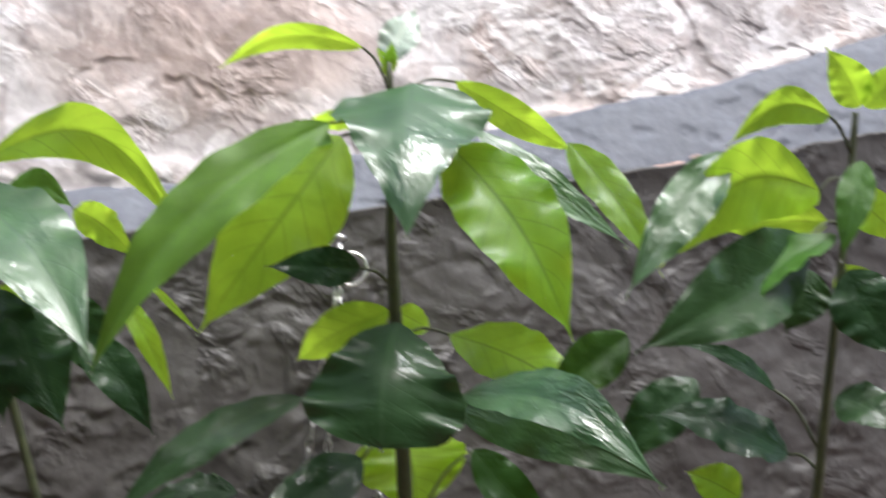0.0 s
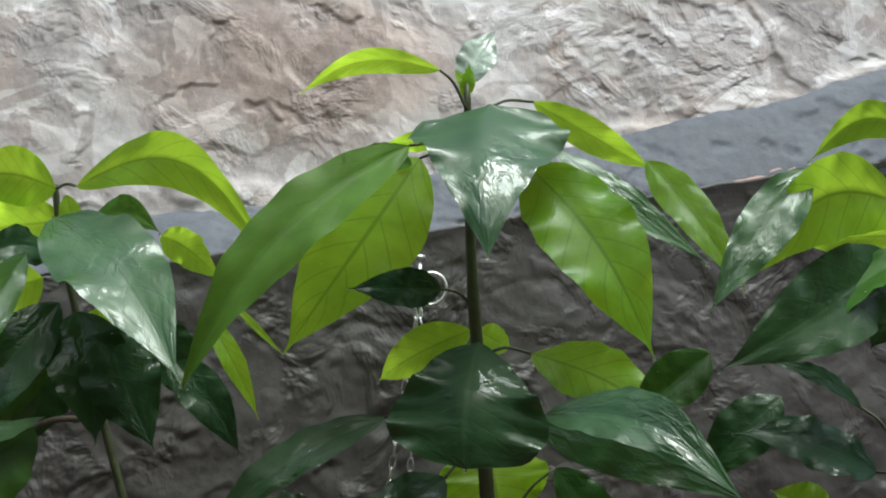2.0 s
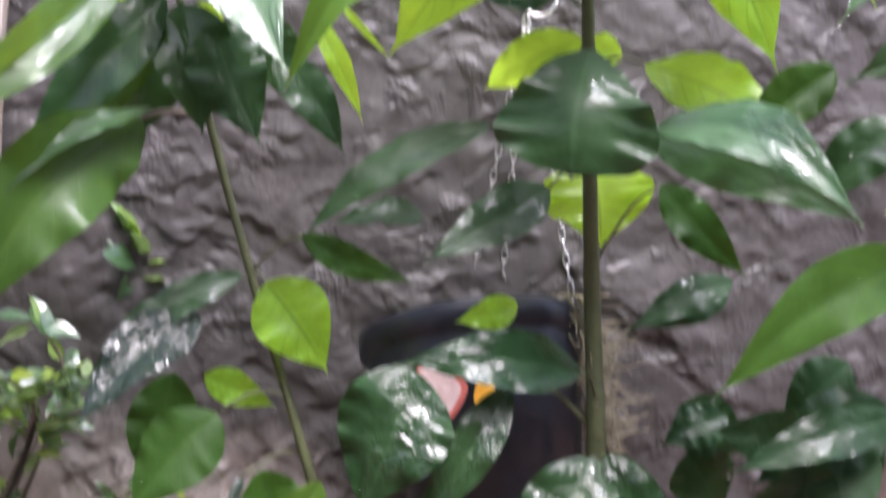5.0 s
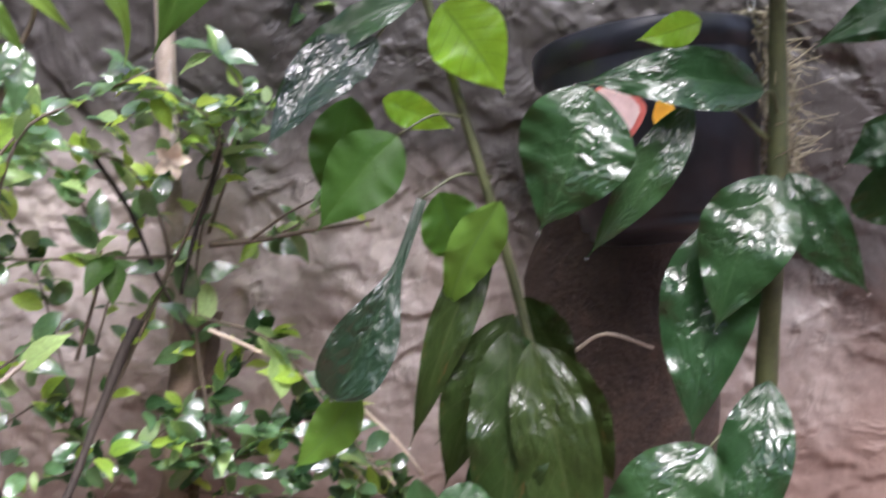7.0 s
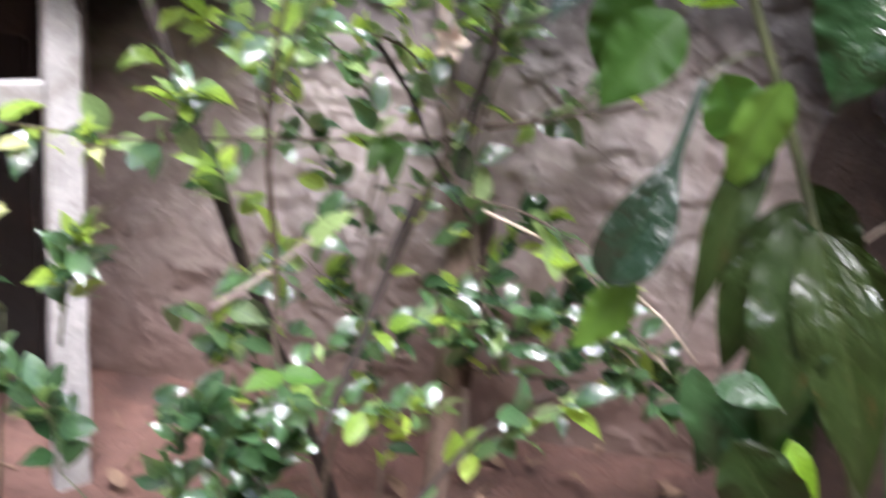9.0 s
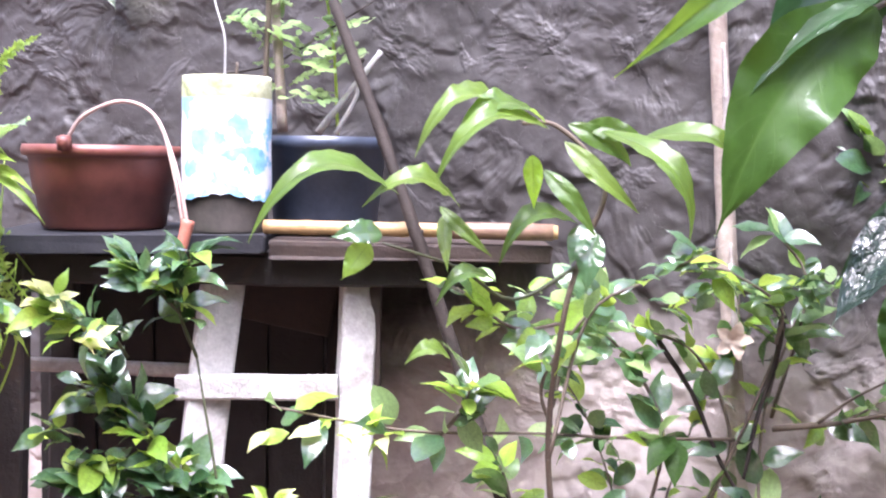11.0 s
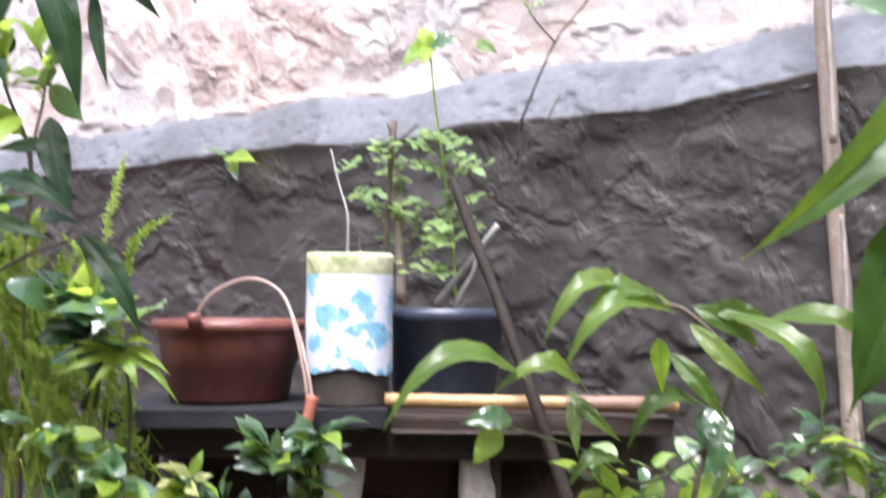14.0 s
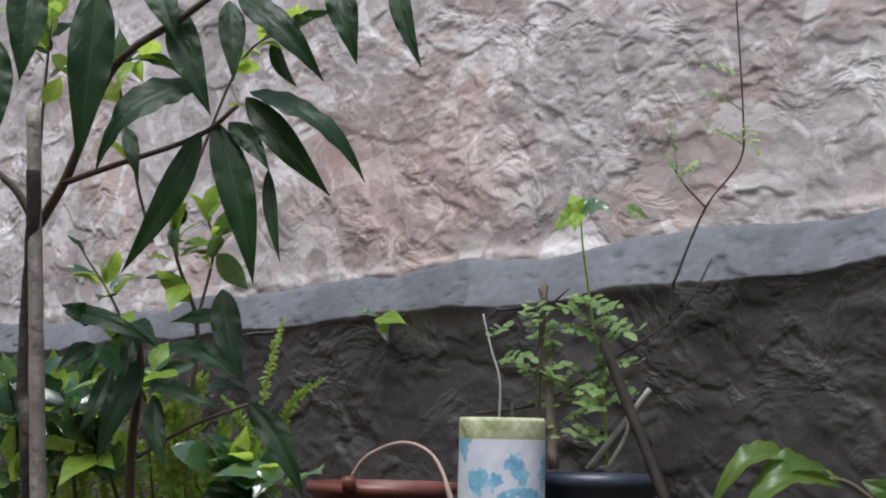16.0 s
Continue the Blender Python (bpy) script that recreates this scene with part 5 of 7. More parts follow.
# ---- dark stump behind the saplings ----
st0, st1 = Vector((1.222, 1.596, 0.191)), Vector((1.265, 1.789, 0.690))
stump = tube("tree_stump", [Vector((st0.x, st0.y, -0.05)), st0.lerp(st1, 0.5), st1, st1 + Vector((0.0, 0.02, 0.02))], 0.175, 0.158, stump_mat, sides=28, per=10, knobs=0.12)
tagged(stump, "dark wet fibrous tree stump against the wall", "stump")
twig = tube("fallen_twig", [(1.069, 1.579, 0.531), (1.107, 1.552, 0.567), (1.186, 1.532, 0.545)], 0.003, 0.002, blossom_mat)
for k, (p0, p1) in enumerate((((0.706, 1.619, 0.375), (0.742, 1.588, 0.337)), ((0.734, 1.631, 0.386), (0.791, 1.603, 0.332)), ((0.756, 1.661, 0.434), (0.843, 1.615, 0.338)), ((0.545, 1.779, 0.539), (0.683, 1.709, 0.472)))):
    p0, p1 = Vector(p0), Vector(p1)
    tagged(tube("dry_twig", [p0, p0.lerp(p1, 0.5) + Vector((0.004, 0, 0.003)), p1], 0.0032, 0.002, blossom_mat, sides=6), "short pale dry twig hanging in the shrub", "twig")
tagged(twig, "bare pale twig caught among the sapling leaves", "twig")

# ---- pale stake ----
top, mid, low = Vector((0.470, 2.029, 1.926)), Vector((0.512, 2.038, 1.238)), Vector((0.555, 1.978, 0.490))
foot = mid + (low - mid) * ((mid.z + 0.05) / (mid.z - low.z))
stake = thing("stake", (foot.x, foot.y, 0.0), "grey-brown peeling wooden stake standing in the soil", "stake")
tube("pole", [foot, low, mid, top], 0.017, 0.014, bark_pale, stake, sides=12, per=14, knobs=0.25)
for k, (a, b) in enumerate(((0.15, 0.3), (0.4, 0.52), (0.6, 0.8))):
    p0, p1 = low.lerp(top, a) + Vector((-0.006, -0.011, 0)), low.lerp(top, b) + Vector((-0.003, -0.012, 0))
    tube("bark_strip", [p0, p0.lerp(p1, 0.5) + Vector((0.002, -0.002, 0)), p1], 0.006, 0.0035, bark_grey, stake, "peeling grey bark", sides=6, per=8, knobs=0.6)


trunk_top = Vector((0.555, 1.892, 0.532))
trunk_low = Vector((0.486, 1.762, 0.078))
cut_trunk = thing("cut_trunk", (trunk_low.x, trunk_low.y, 0.0), "short sawn-off pale trunk with dark bark on one side", "trunk")
tube("trunk", [trunk_low + (trunk_low - trunk_top) * 0.5, trunk_low, trunk_low.lerp(trunk_top, 0.5), trunk_low.lerp(trunk_top, 0.8), trunk_top], 0.019, 0.03, stub_bark, cut_trunk, sides=14, per=8, knobs=0.2)
tube("bark", [trunk_low.lerp(trunk_top, 0.35) + Vector((0.028, -0.006, 0)), trunk_low.lerp(trunk_top, 0.7) + Vector((0.032, -0.008, 0)), trunk_top + Vector((0.03, -0.008, 0.004))], 0.008, 0.014, stump_mat, cut_trunk, "strip of dark bark", sides=8, per=8, knobs=0.5)

# ---- small-leaved plants ----
POOL = {}


def pool_blade(kind, mat):
    """One of a few shared leaf meshes, lying along y, one metre long before scaling."""
    key = (kind, mat.name)
    if key not in POOL:
        wide, sag, prof = ((0.5, 0.07, ovate), (0.42, 0.14, ovate), (0.56, 0.04, round_leaf), (0.3, 0.2, lance), (0.24, 0.26, lance))[kind]
        v, f, uv = blade_data((0, 0, 0), (0, 1, 0), wide, (0, 0, 1), sag, 0.22, 0.12, 0.3, prof, 4, 8, seed=kind * 7 + len(POOL))
        me = bpy.data.meshes.new("leaf")
        me.from_pydata([tuple(p) for p in v], [], f)
        me.materials.append(mat)
        lay = me.uv_layers.new(name="UVMap")
        loops = np.empty(len(me.loops), dtype=np.int32)
        me.loops.foreach_get("vertex_index", loops)
        lay.data.foreach_set("uv", np.asarray(uv, float)[loops].ravel())
        me.polygons.foreach_set("use_smooth", [True] * len(me.polygons))
        POOL[key] = me
    return POOL[key]


def small_leaf(plant, base, direction, normal, length, kind, mat):
    y = Vector(direction).normalized()
    z = Vector(normal)
    z = (z - y * z.dot(y)).normalized()
    x = y.cross(z)
    ob = new("leaf", pool_blade(kind, mat))
    ob.parent = plant
    m = Matrix((x, y, z)).transposed().to_4x4() @ Matrix.Diagonal((length, length, length, 1))
    ob.matrix_local = Matrix.Translation(Vector(base) - ORIGIN[plant]) @ m
    return ob


def foliage(plant, lines, count, length, mats, kinds, seed, droop=0.3, start=0.15):
    """Leaves set along branches, turned outwards and a little down."""
    r = random.Random(seed)
    curves = [spline(l, 6) for l in lines]
    for i in range(count):
        c = curves[i % len(curves)]
        t = start + (1 - start) * r.random() ** 0.8
        k = min(int(t * (len(c) - 1)), len(c) - 2)
        p = c[k].lerp(c[k + 1], r.random())
        along = (c[k + 1] - c[k]).normalized()
        d = along * r.uniform(0.0, 0.8) + Vector((r.uniform(-1, 1), r.uniform(-1, 0.7), r.uniform(-0.5, 0.8))) - Vector((0, 0, droop))
        n = Vector((r.uniform(-0.5, 0.5), r.uniform(-0.9, 0.3), r.uniform(0.3, 1)))
        small_leaf(plant, p + d.normalized() * 0.006, d, n, length * r.uniform(0.6, 1.2), r.choice(kinds), r.choice(mats))


def branches(plant, lines, r0, mat):
    for i, l in enumerate(lines):
        tube("branch", l, r0 if i == 0 else r0 * 0.6, r0 * 0.35, mat, plant, sides=6, per=6, knobs=0.3)


lines = [
    [(0.276, 1.743, -0.016), (0.353, 1.814, 0.283), (0.452, 1.849, 0.511), (0.505, 1.865, 0.624), (0.460, 1.909, 0.752), (0.348, 1.859, 0.804)],
    [(0.364, 1.821, 0.317), (0.550, 1.864, 0.715), (0.569, 1.855, 0.820), (0.465, 1.829, 0.880)],
    [(0.511, 1.866, 0.632), (0.339, 1.829, 0.641), (0.210, 1.800, 0.653), (0.013, 1.764, 0.664), (-0.172, 1.732, 0.703)],
    [(0.416, 1.694, 0.087), (0.499, 1.657, 0.189), (0.570, 1.617, 0.264), (0.634, 1.582, 0.309)],
    [(0.539, 1.823, 0.548), (0.636, 1.748, 0.523), (0.697, 1.657, 0.441), (0.751, 1.572, 0.364)],
    [(0.567, 1.717, 0.284), (0.544, 1.824, 0.491), (0.557, 1.879, 0.661), (0.611, 1.909, 0.810)],
    [(0.572, 1.869, 0.651), (0.677, 1.851, 0.668), (0.753, 1.846, 0.716)],
    [(0.103, 1.780, 0.358), (0.193, 1.784, 0.454), (0.297, 1.787, 0.532)],
    [(0.282, 1.697, 0.124), (0.231, 1.771, 0.332), (0.174, 1.867, 0.536), (0.153, 1.902, 0.608)],
    [(0.228, 1.819, 0.653), (0.209, 1.808, 0.722), (0.254, 1.795, 0.807), (0.302, 1.798, 0.856)],
    [(0.062, 1.770, 0.655), (0.093, 1.773, 0.695), (0.108, 1.777, 0.739)],
    [(0.242, 1.928, 0.666), (0.264, 1.953, 0.761), (0.291, 1.970, 0.841)],
    [(0.585, 1.929, 0.652), (0.629, 1.914, 0.857), (0.586, 1.951, 0.946)],
    [(0.748, 1.963, 0.966), (0.750, 1.967, 1.039), (0.732, 1.984, 1.103)],
    [(0.363, 1.834, 0.485), (0.399, 1.849, 0.639), (0.356, 1.881, 0.740), (0.300, 1.904, 0.799)],
]
shrub = thing("citrus_shrub", (lines[0][0][0], lines[0][0][1], 0.0), "twiggy shrub with small wet glossy green leaves", "shrub")
branches(shrub, lines, 0.0052, stem_brown)
foliage(shrub, lines, 350, 0.064, [leaf_small, leaf_small, leaf_lime, leaf_pale, leaf_small], [0, 1, 2], 4)
foliage(shrub, [[(0.195, 1.813, 0.245), (0.354, 1.775, 0.337), (0.556, 1.689, 0.352), (0.697, 1.589, 0.344)], [(0.198, 1.722, 0.151), (0.141, 1.765, 0.202)], [(0.399, 1.800, 0.436), (0.530, 1.733, 0.410), (0.662, 1.646, 0.396), (0.755, 1.548, 0.301)]], 150, 0.046, [leaf_small, leaf_small, leaf_dark], [0, 1, 2], 9, 0.1, 0.0)
lines = [
    [(0.380, 1.765, -0.048), (0.409, 1.825, 0.157), (0.378, 1.897, 0.323), (0.300, 1.965, 0.416)],
    [(0.410, 1.830, 0.174), (0.521, 1.809, 0.288), (0.651, 1.761, 0.352), (0.704, 1.766, 0.431)],
    [(0.406, 1.856, 0.241), (0.473, 1.837, 0.338), (0.585, 1.801, 0.446), (0.654, 1.799, 0.526)],
    [(0.520, 1.803, 0.271), (0.611, 1.742, 0.278), (0.749, 1.660, 0.289), (0.830, 1.632, 0.311)],
    [(0.392, 1.879, 0.291), (0.334, 1.979, 0.565), (0.269, 2.031, 0.697), (0.188, 2.059, 0.769)],
    [(0.378, 1.897, 0.323), (0.427, 1.928, 0.540), (0.512, 1.959, 0.732), (0.566, 1.968, 0.824)],
    [(0.333, 1.941, 0.389), (0.226, 1.921, 0.328), (0.157, 1.903, 0.284)],
]
shrub_b = thing("citrus_shrub", (lines[0][0][0], lines[0][0][1], 0.0), "thin young shrub with small shiny leaves by the wall", "shrub")
branches(shrub_b, lines, 0.0034, stem_brown)
foliage(shrub_b, lines, 280, 0.05, [leaf_small, leaf_small, leaf_dark, leaf_lime], [0, 1, 2], 14, 0.1)
foliage(shrub_b, [[(0.071, 1.822, 0.398), (0.255, 1.769, 0.352), (0.437, 1.736, 0.378), (0.602, 1.699, 0.371), (0.792, 1.628, 0.341)], [(0.039, 1.771, 0.268), (0.252, 1.723, 0.264), (0.465, 1.676, 0.259)], [(0.148, 1.929, 0.861), (0.326, 1.880, 0.823), (0.495, 1.853, 0.859), (0.644, 1.824, 0.871)]], 190, 0.05, [leaf_small, leaf_small, leaf_small, leaf_lime, leaf_pale], [0, 1, 2], 61, 0.1, 0.0)
# bare limbs of the shrub
for limb, thick, bark in (
    ([(0.447, 1.812, 0.551), (0.403, 1.776, 0.472), (0.362, 1.734, 0.394), (0.311, 1.682, 0.302), (0.273, 1.637, 0.242)], 0.0085, stick_mat),
    ([(0.131, 1.715, 0.428), (0.228, 1.726, 0.487), (0.305, 1.735, 0.548)], 0.005, bark_pale),
    ([(0.356, 1.594, 0.093), (0.434, 1.611, 0.174), (0.535, 1.619, 0.268), (0.630, 1.599, 0.321)], 0.006, stick_mat),
    ([(0.566, 1.859, 0.650), (0.634, 1.818, 0.666), (0.704, 1.786, 0.687), (0.793, 1.753, 0.709)], 0.005, stem_brown),
    ([(0.622, 1.823, 0.667), (0.664, 1.805, 0.706), (0.709, 1.794, 0.734)], 0.003, stem_brown),
    ([(0.578, 1.865, 0.822), (0.568, 1.859, 0.758), (0.540, 1.850, 0.672), (0.517, 1.834, 0.579)], 0.005, stick_mat),
    ([(0.383, 1.912, 0.798), (0.446, 1.881, 0.701), (0.485, 1.849, 0.602), (0.531, 1.813, 0.521)], 0.0045, stick_mat),
):
    tube("branch", limb, thick, thick * 0.55, bark, shrub, sides=7, per=6, knobs=0.35)
small_leaf(shrub, (0.267, 1.730, 0.512), (0.067, -0.016, 0.053), (-0.302, -0.509, 0.806), 0.087, 0, leaf_pale)
small_leaf(shrub, (0.370, 1.830, 0.631), (-0.040, -0.019, 0.018), (-0.302, -0.509, 0.806), 0.048, 0, leaf_lime)
small_leaf(shrub, (0.410, 1.825, 0.645), (-0.047, -0.034, -0.050), (-0.302, -0.509, 0.806), 0.077, 0, leaf_deep)
small_leaf(shrub, (0.417, 1.821, 0.637), (-0.014, -0.034, -0.060), (-0.302, -0.509, 0.806), 0.070, 0, leaf_deep)
small_leaf(shrub, (0.228, 1.668, 0.339), (-0.068, -0.020, -0.013), (-0.302, -0.509, 0.806), 0.072, 0, leaf_mid)
small_leaf(shrub, (0.221, 1.670, 0.343), (0.066, -0.016, -0.013), (-0.302, -0.509, 0.806), 0.069, 0, leaf_mid)
blossom = thing("dry_blossom", (0.481, 1.797, 0.793), "withered papery cream blossom on the shrub", "blossom")
for k in range(5):
    a = k * 1.26
    c = ORIGIN[blossom]
    v, f, uv = blade_data(c, c + Vector((0.03 * math.cos(a), -0.012, 0.03 * math.sin(a))), 0.02, (0.2, -1, 0.3), 0.1, 0.3, 0.3, 0.5, round_leaf, 4, 6, seed=k)
    mesh_part("petal", v, f, blossom_mat, blossom, "", uv)

# ---- drooping-leaved sapling beside the stand ----
T = thing("lychee_sapling", (0.195, 1.570, 0.249), "slender sapling with drooping wavy light green leaves", "sapling")
tube("stem", [(0.210, 1.691, 0.178), (0.221, 1.716, 0.466), (0.204, 1.682, 0.675), (0.213, 1.622, 0.846), (0.238, 1.621, 0.940), (0.261, 1.620, 0.999), (0.252, 1.620, 1.042), (0.197, 1.619, 1.091), (0.153, 1.618, 1.094)], 0.0045, 0.003, stem_brown, T, per=7)
tube("twig", [(0.234, 1.621, 0.915), (0.145, 1.601, 0.870), (0.071, 1.570, 0.913), (-0.022, 1.539, 0.944)], 0.003, 0.0015, stem_green, T)
leaf(T, (0.147, 1.598, 1.101), (0.016, 1.538, 1.048), 0.044, (-0.038, -0.619, 0.785), leaf_lychee, sag=0.38, fold=0.3, profile=lance)
leaf(T, (0.180, 1.598, 1.094), (0.054, 1.538, 1.050), 0.041, (-0.000, -0.594, 0.805), leaf_lychee, sag=0.38, fold=0.3, profile=lance)
leaf(T, (0.184, 1.579, 1.086), (0.038, 1.519, 1.010), 0.043, (-0.128, -0.647, 0.752), leaf_lychee, sag=0.38, fold=0.3, profile=lance)
leaf(T, (0.165, 1.599, 1.053), (0.165, 1.570, 0.987), 0.025, (-0.142, -0.905, 0.400), leaf_young, sag=0.12, fold=0.2, profile=lance)
leaf(T, (0.215, 1.639, 1.094), (0.302, 1.660, 1.041), 0.030, (0.250, -0.968, 0.023), leaf_lychee, sag=0.2, fold=0.2, profile=lance)
leaf(T, (0.208, 1.619, 1.071), (0.302, 1.601, 0.982), 0.027, (0.043, -0.969, 0.245), leaf_lychee, sag=0.1, fold=0.2, profile=lance)
leaf(T, (0.255, 1.619, 1.086), (0.363, 1.582, 0.942), 0.036, (0.248, -0.876, 0.413), leaf_lychee, sag=0.38, fold=0.35, profile=lance)
leaf(T, (0.311, 1.639, 1.077), (0.443, 1.621, 1.008), 0.040, (0.238, -0.720, 0.651), leaf_lychee, sag=0.38, fold=0.35, profile=lance)
leaf(T, (0.237, 1.639, 1.094), (0.318, 1.640, 1.071), 0.030, (0.064, -0.980, 0.190), leaf_lychee, sag=0.2, fold=0.2, profile=lance)
leaf(T, (0.180, 1.599, 1.035), (0.245, 1.581, 0.952), 0.026, (-0.053, -0.983, 0.176), leaf_lychee, sag=0.12, fold=0.2, profile=lance)
leaf(T, (-0.002, 1.519, 1.003), (-0.172, 1.438, 0.949), 0.045, (0.031, -0.598, 0.801), leaf_lychee, sag=0.38, fold=0.3, profile=lance)
leaf(T, (0.071, 1.539, 0.989), (-0.046, 1.499, 0.988), 0.040, (0.184, -0.551, 0.814), leaf_lychee, sag=0.38, fold=0.3, profile=lance)
leaf(T, (0.048, 1.559, 0.988), (0.111, 1.540, 0.929), 0.018, (-0.026, -0.960, 0.280), leaf_lychee, sag=0.15, fold=0.2, profile=lance)
leaf(T, (0.055, 1.559, 0.981), (0.057, 1.520, 0.912), 0.019, (-0.073, -0.866, 0.494), leaf_lychee, sag=0.1, fold=0.2, profile=lance)
leaf(T, (0.230, 1.621, 0.966), (0.124, 1.581, 0.914), 0.038, (-0.144, -0.618, 0.773), leaf_lychee, sag=0.38, fold=0.3, profile=lance)
leaf(T, (-0.022, 1.539, 0.954), (-0.085, 1.519, 0.950), 0.033, (0.239, -0.834, 0.498), leaf_small, sag=0.15, fold=0.2)
leaf(T, (-0.037, 1.539, 0.944), (-0.070, 1.520, 0.900), 0.032, (0.093, -0.933, 0.348), leaf_lime, sag=0.1, fold=0.15)
leaf(T, (0.245, 1.621, 0.966), (0.216, 1.601, 0.913), 0.032, (-0.124, -0.906, 0.405), leaf_small, sag=0.08, fold=0.15)
leaf(T, (0.252, 1.621, 0.955), (0.238, 1.602, 0.878), 0.035, (-0.203, -0.941, 0.269), leaf_small, sag=0.1, fold=0.2)
leaf(T, (0.121, 1.581, 0.894), (0.044, 1.541, 0.868), 0.031, (0.008, -0.556, 0.831), leaf_lychee, sag=0.38, fold=0.3, profile=lance)
leaf(T, (0.062, 1.517, 0.807), (0.007, 1.498, 0.802), 0.031, (0.112, -0.527, 0.842), leaf_lychee, sag=0.38, fold=0.3, profile=lance)
lines = [
    [(0.197, 1.619, 0.659), (0.253, 1.682, 0.836), (0.340, 1.702, 0.887), (0.437, 1.722, 0.931)],
    [(0.549, 1.805, 0.786), (0.553, 1.804, 0.842), (0.470, 1.783, 0.893), (0.430, 1.783, 0.897)],
    [(0.216, 1.642, 0.835), (0.147, 1.622, 0.831), (0.073, 1.601, 0.884)],
]
for l in lines:
    tube("twig", l, 0.003, 0.0015, stem_brown, T, sides=6)
foliage(T, lines, 60, 0.055, [leaf_small, leaf_small, leaf_lime], [0, 1], 12, 0.2)

# ---- the stand ----
sx0, sx1 = Vector((-0.673, 2.036, 0.901)).x, Vector((0.253, 2.042, 0.897)).x
shelf_z = Vector((-0.225, 2.039, 0.920)).z
board_x = Vector((-0.212, 2.019, 0.905)).x
stand = thing("plant_stand", ((sx0 + sx1) / 2, 2.2, 0.0), "weathered wooden plant stand with a dark board top", "stand")
part("top_board", box_bm((board_x - sx0, 0.4, 0.03), pose((sx0 + board_x) / 2, 2.2, shelf_z - 0.016, 0, -0.7, 0), 0.006, jitter=0.0015), board_black, stand, "wet black top board")
for k, (y0, y1) in enumerate(((2.02, 2.13), (2.14, 2.26), (2.27, 2.4))):
    part("plank", box_bm((sx1 - board_x - 0.01, y1 - y0, 0.028), pose((sx1 + board_x) / 2, (y0 + y1) / 2, shelf_z - 0.024, 0, 0.2, rng.uniform(-0.6, 0.6)), 0.004, jitter=0.002), brown_board, stand)


def to_ground(a, b):
    a, b = Vector(a), Vector(b)
    return a + (b - a) * ((a.z + 0.02) / (a.z - b.z))


for (a, b, w) in (((-0.287, 2.126, 0.885), (-0.335, 2.069, 0.396), 0.071), ((-0.063, 2.110, 0.885), (-0.073, 2.052, 0.401), 0.058)):
    beam("leg", a, to_ground(a, b), w, 0.035, wood_grey, stand, face=(0.3, -1, 0))
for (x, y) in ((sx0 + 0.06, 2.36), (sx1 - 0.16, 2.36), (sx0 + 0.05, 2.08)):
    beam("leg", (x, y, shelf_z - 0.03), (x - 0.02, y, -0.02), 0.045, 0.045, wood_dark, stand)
beam("crossbar", (-0.362, 2.079, 0.664), (-0.095, 2.060, 0.669), 0.041, 0.022, wood_grey, stand)
beam("crossbar", (-0.769, 2.235, 0.678), (-0.343, 2.204, 0.669), 0.024, 0.02, bark_grey, stand, "reddish-brown rail")
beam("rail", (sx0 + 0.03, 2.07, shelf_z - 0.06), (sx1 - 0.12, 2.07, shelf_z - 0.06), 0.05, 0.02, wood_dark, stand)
bx1 = Vector((0.188, 2.424, 0.790)).x
# added boards and backing; near-black colour stands in for shade under the top
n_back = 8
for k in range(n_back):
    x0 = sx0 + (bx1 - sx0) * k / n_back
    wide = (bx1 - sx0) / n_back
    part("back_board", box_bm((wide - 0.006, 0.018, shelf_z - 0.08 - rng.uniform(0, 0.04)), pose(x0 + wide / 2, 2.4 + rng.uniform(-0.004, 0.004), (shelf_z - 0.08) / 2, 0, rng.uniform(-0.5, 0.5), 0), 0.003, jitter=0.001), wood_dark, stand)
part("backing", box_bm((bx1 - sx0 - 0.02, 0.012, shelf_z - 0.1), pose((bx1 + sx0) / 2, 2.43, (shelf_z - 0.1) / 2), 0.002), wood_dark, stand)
part("side_board", box_bm((0.02, 0.3, 0.22), pose(Vector((-0.037, 2.237, 0.786)).x, 2.24, shelf_z - 0.19), 0.004), brown_board, stand, "brown side board under the top")
part("front_board", box_bm((0.167, 0.018, 0.131), pose(*Vector((-0.195, 2.350, 0.792)), 0, 12, 0), 0.004), brown_board, stand, "slanting brown board under the top")

bamboo = thing("bamboo_cane", (0.030, 2.000, 0.940), "dry yellow bamboo cane lying on the stand", "bamboo cane")
ba, bb = Vector((-0.218, 2.058, 0.935)), Vector((0.255, 2.011, 0.943))
ba.z = bb.z = shelf_z + 0.012
prof = []
for k in range(41):
    t = k / 40
    r = 0.0115 + 0.002 * math.exp(-(((t * 3.2) % 1 - 0.5) / 0.035) ** 2)
    prof.append((r, t * (bb - ba).length))
v, f = lathe_data([(0.006, 0.012)] + [(0.007, 0.0)] + prof + [(0.007, prof[-1][1]), (0.006, prof[-1][1] - 0.02), (0.001, prof[-1][1] - 0.02)], ba, 14, (bb - ba).normalized())
mesh_part("cane", v, f, bamboo_mat, bamboo)
split, tail = ba.lerp(bb, 0.62), ba.lerp(bb, 0.985)
v, f = lathe_data([(0.0128, 0.0), (0.0137, 0.004), (0.0134, (tail - split).length * 0.5), (0.0139, (tail - split).length * 0.52), (0.0134, (tail - split).length), (0.0125, (tail - split).length)], split, 14, (bb - ba).normalized(), wobble=0.03)
mesh_part("sheath", v, f, cane_brown, bamboo, "brown weathered sheath")

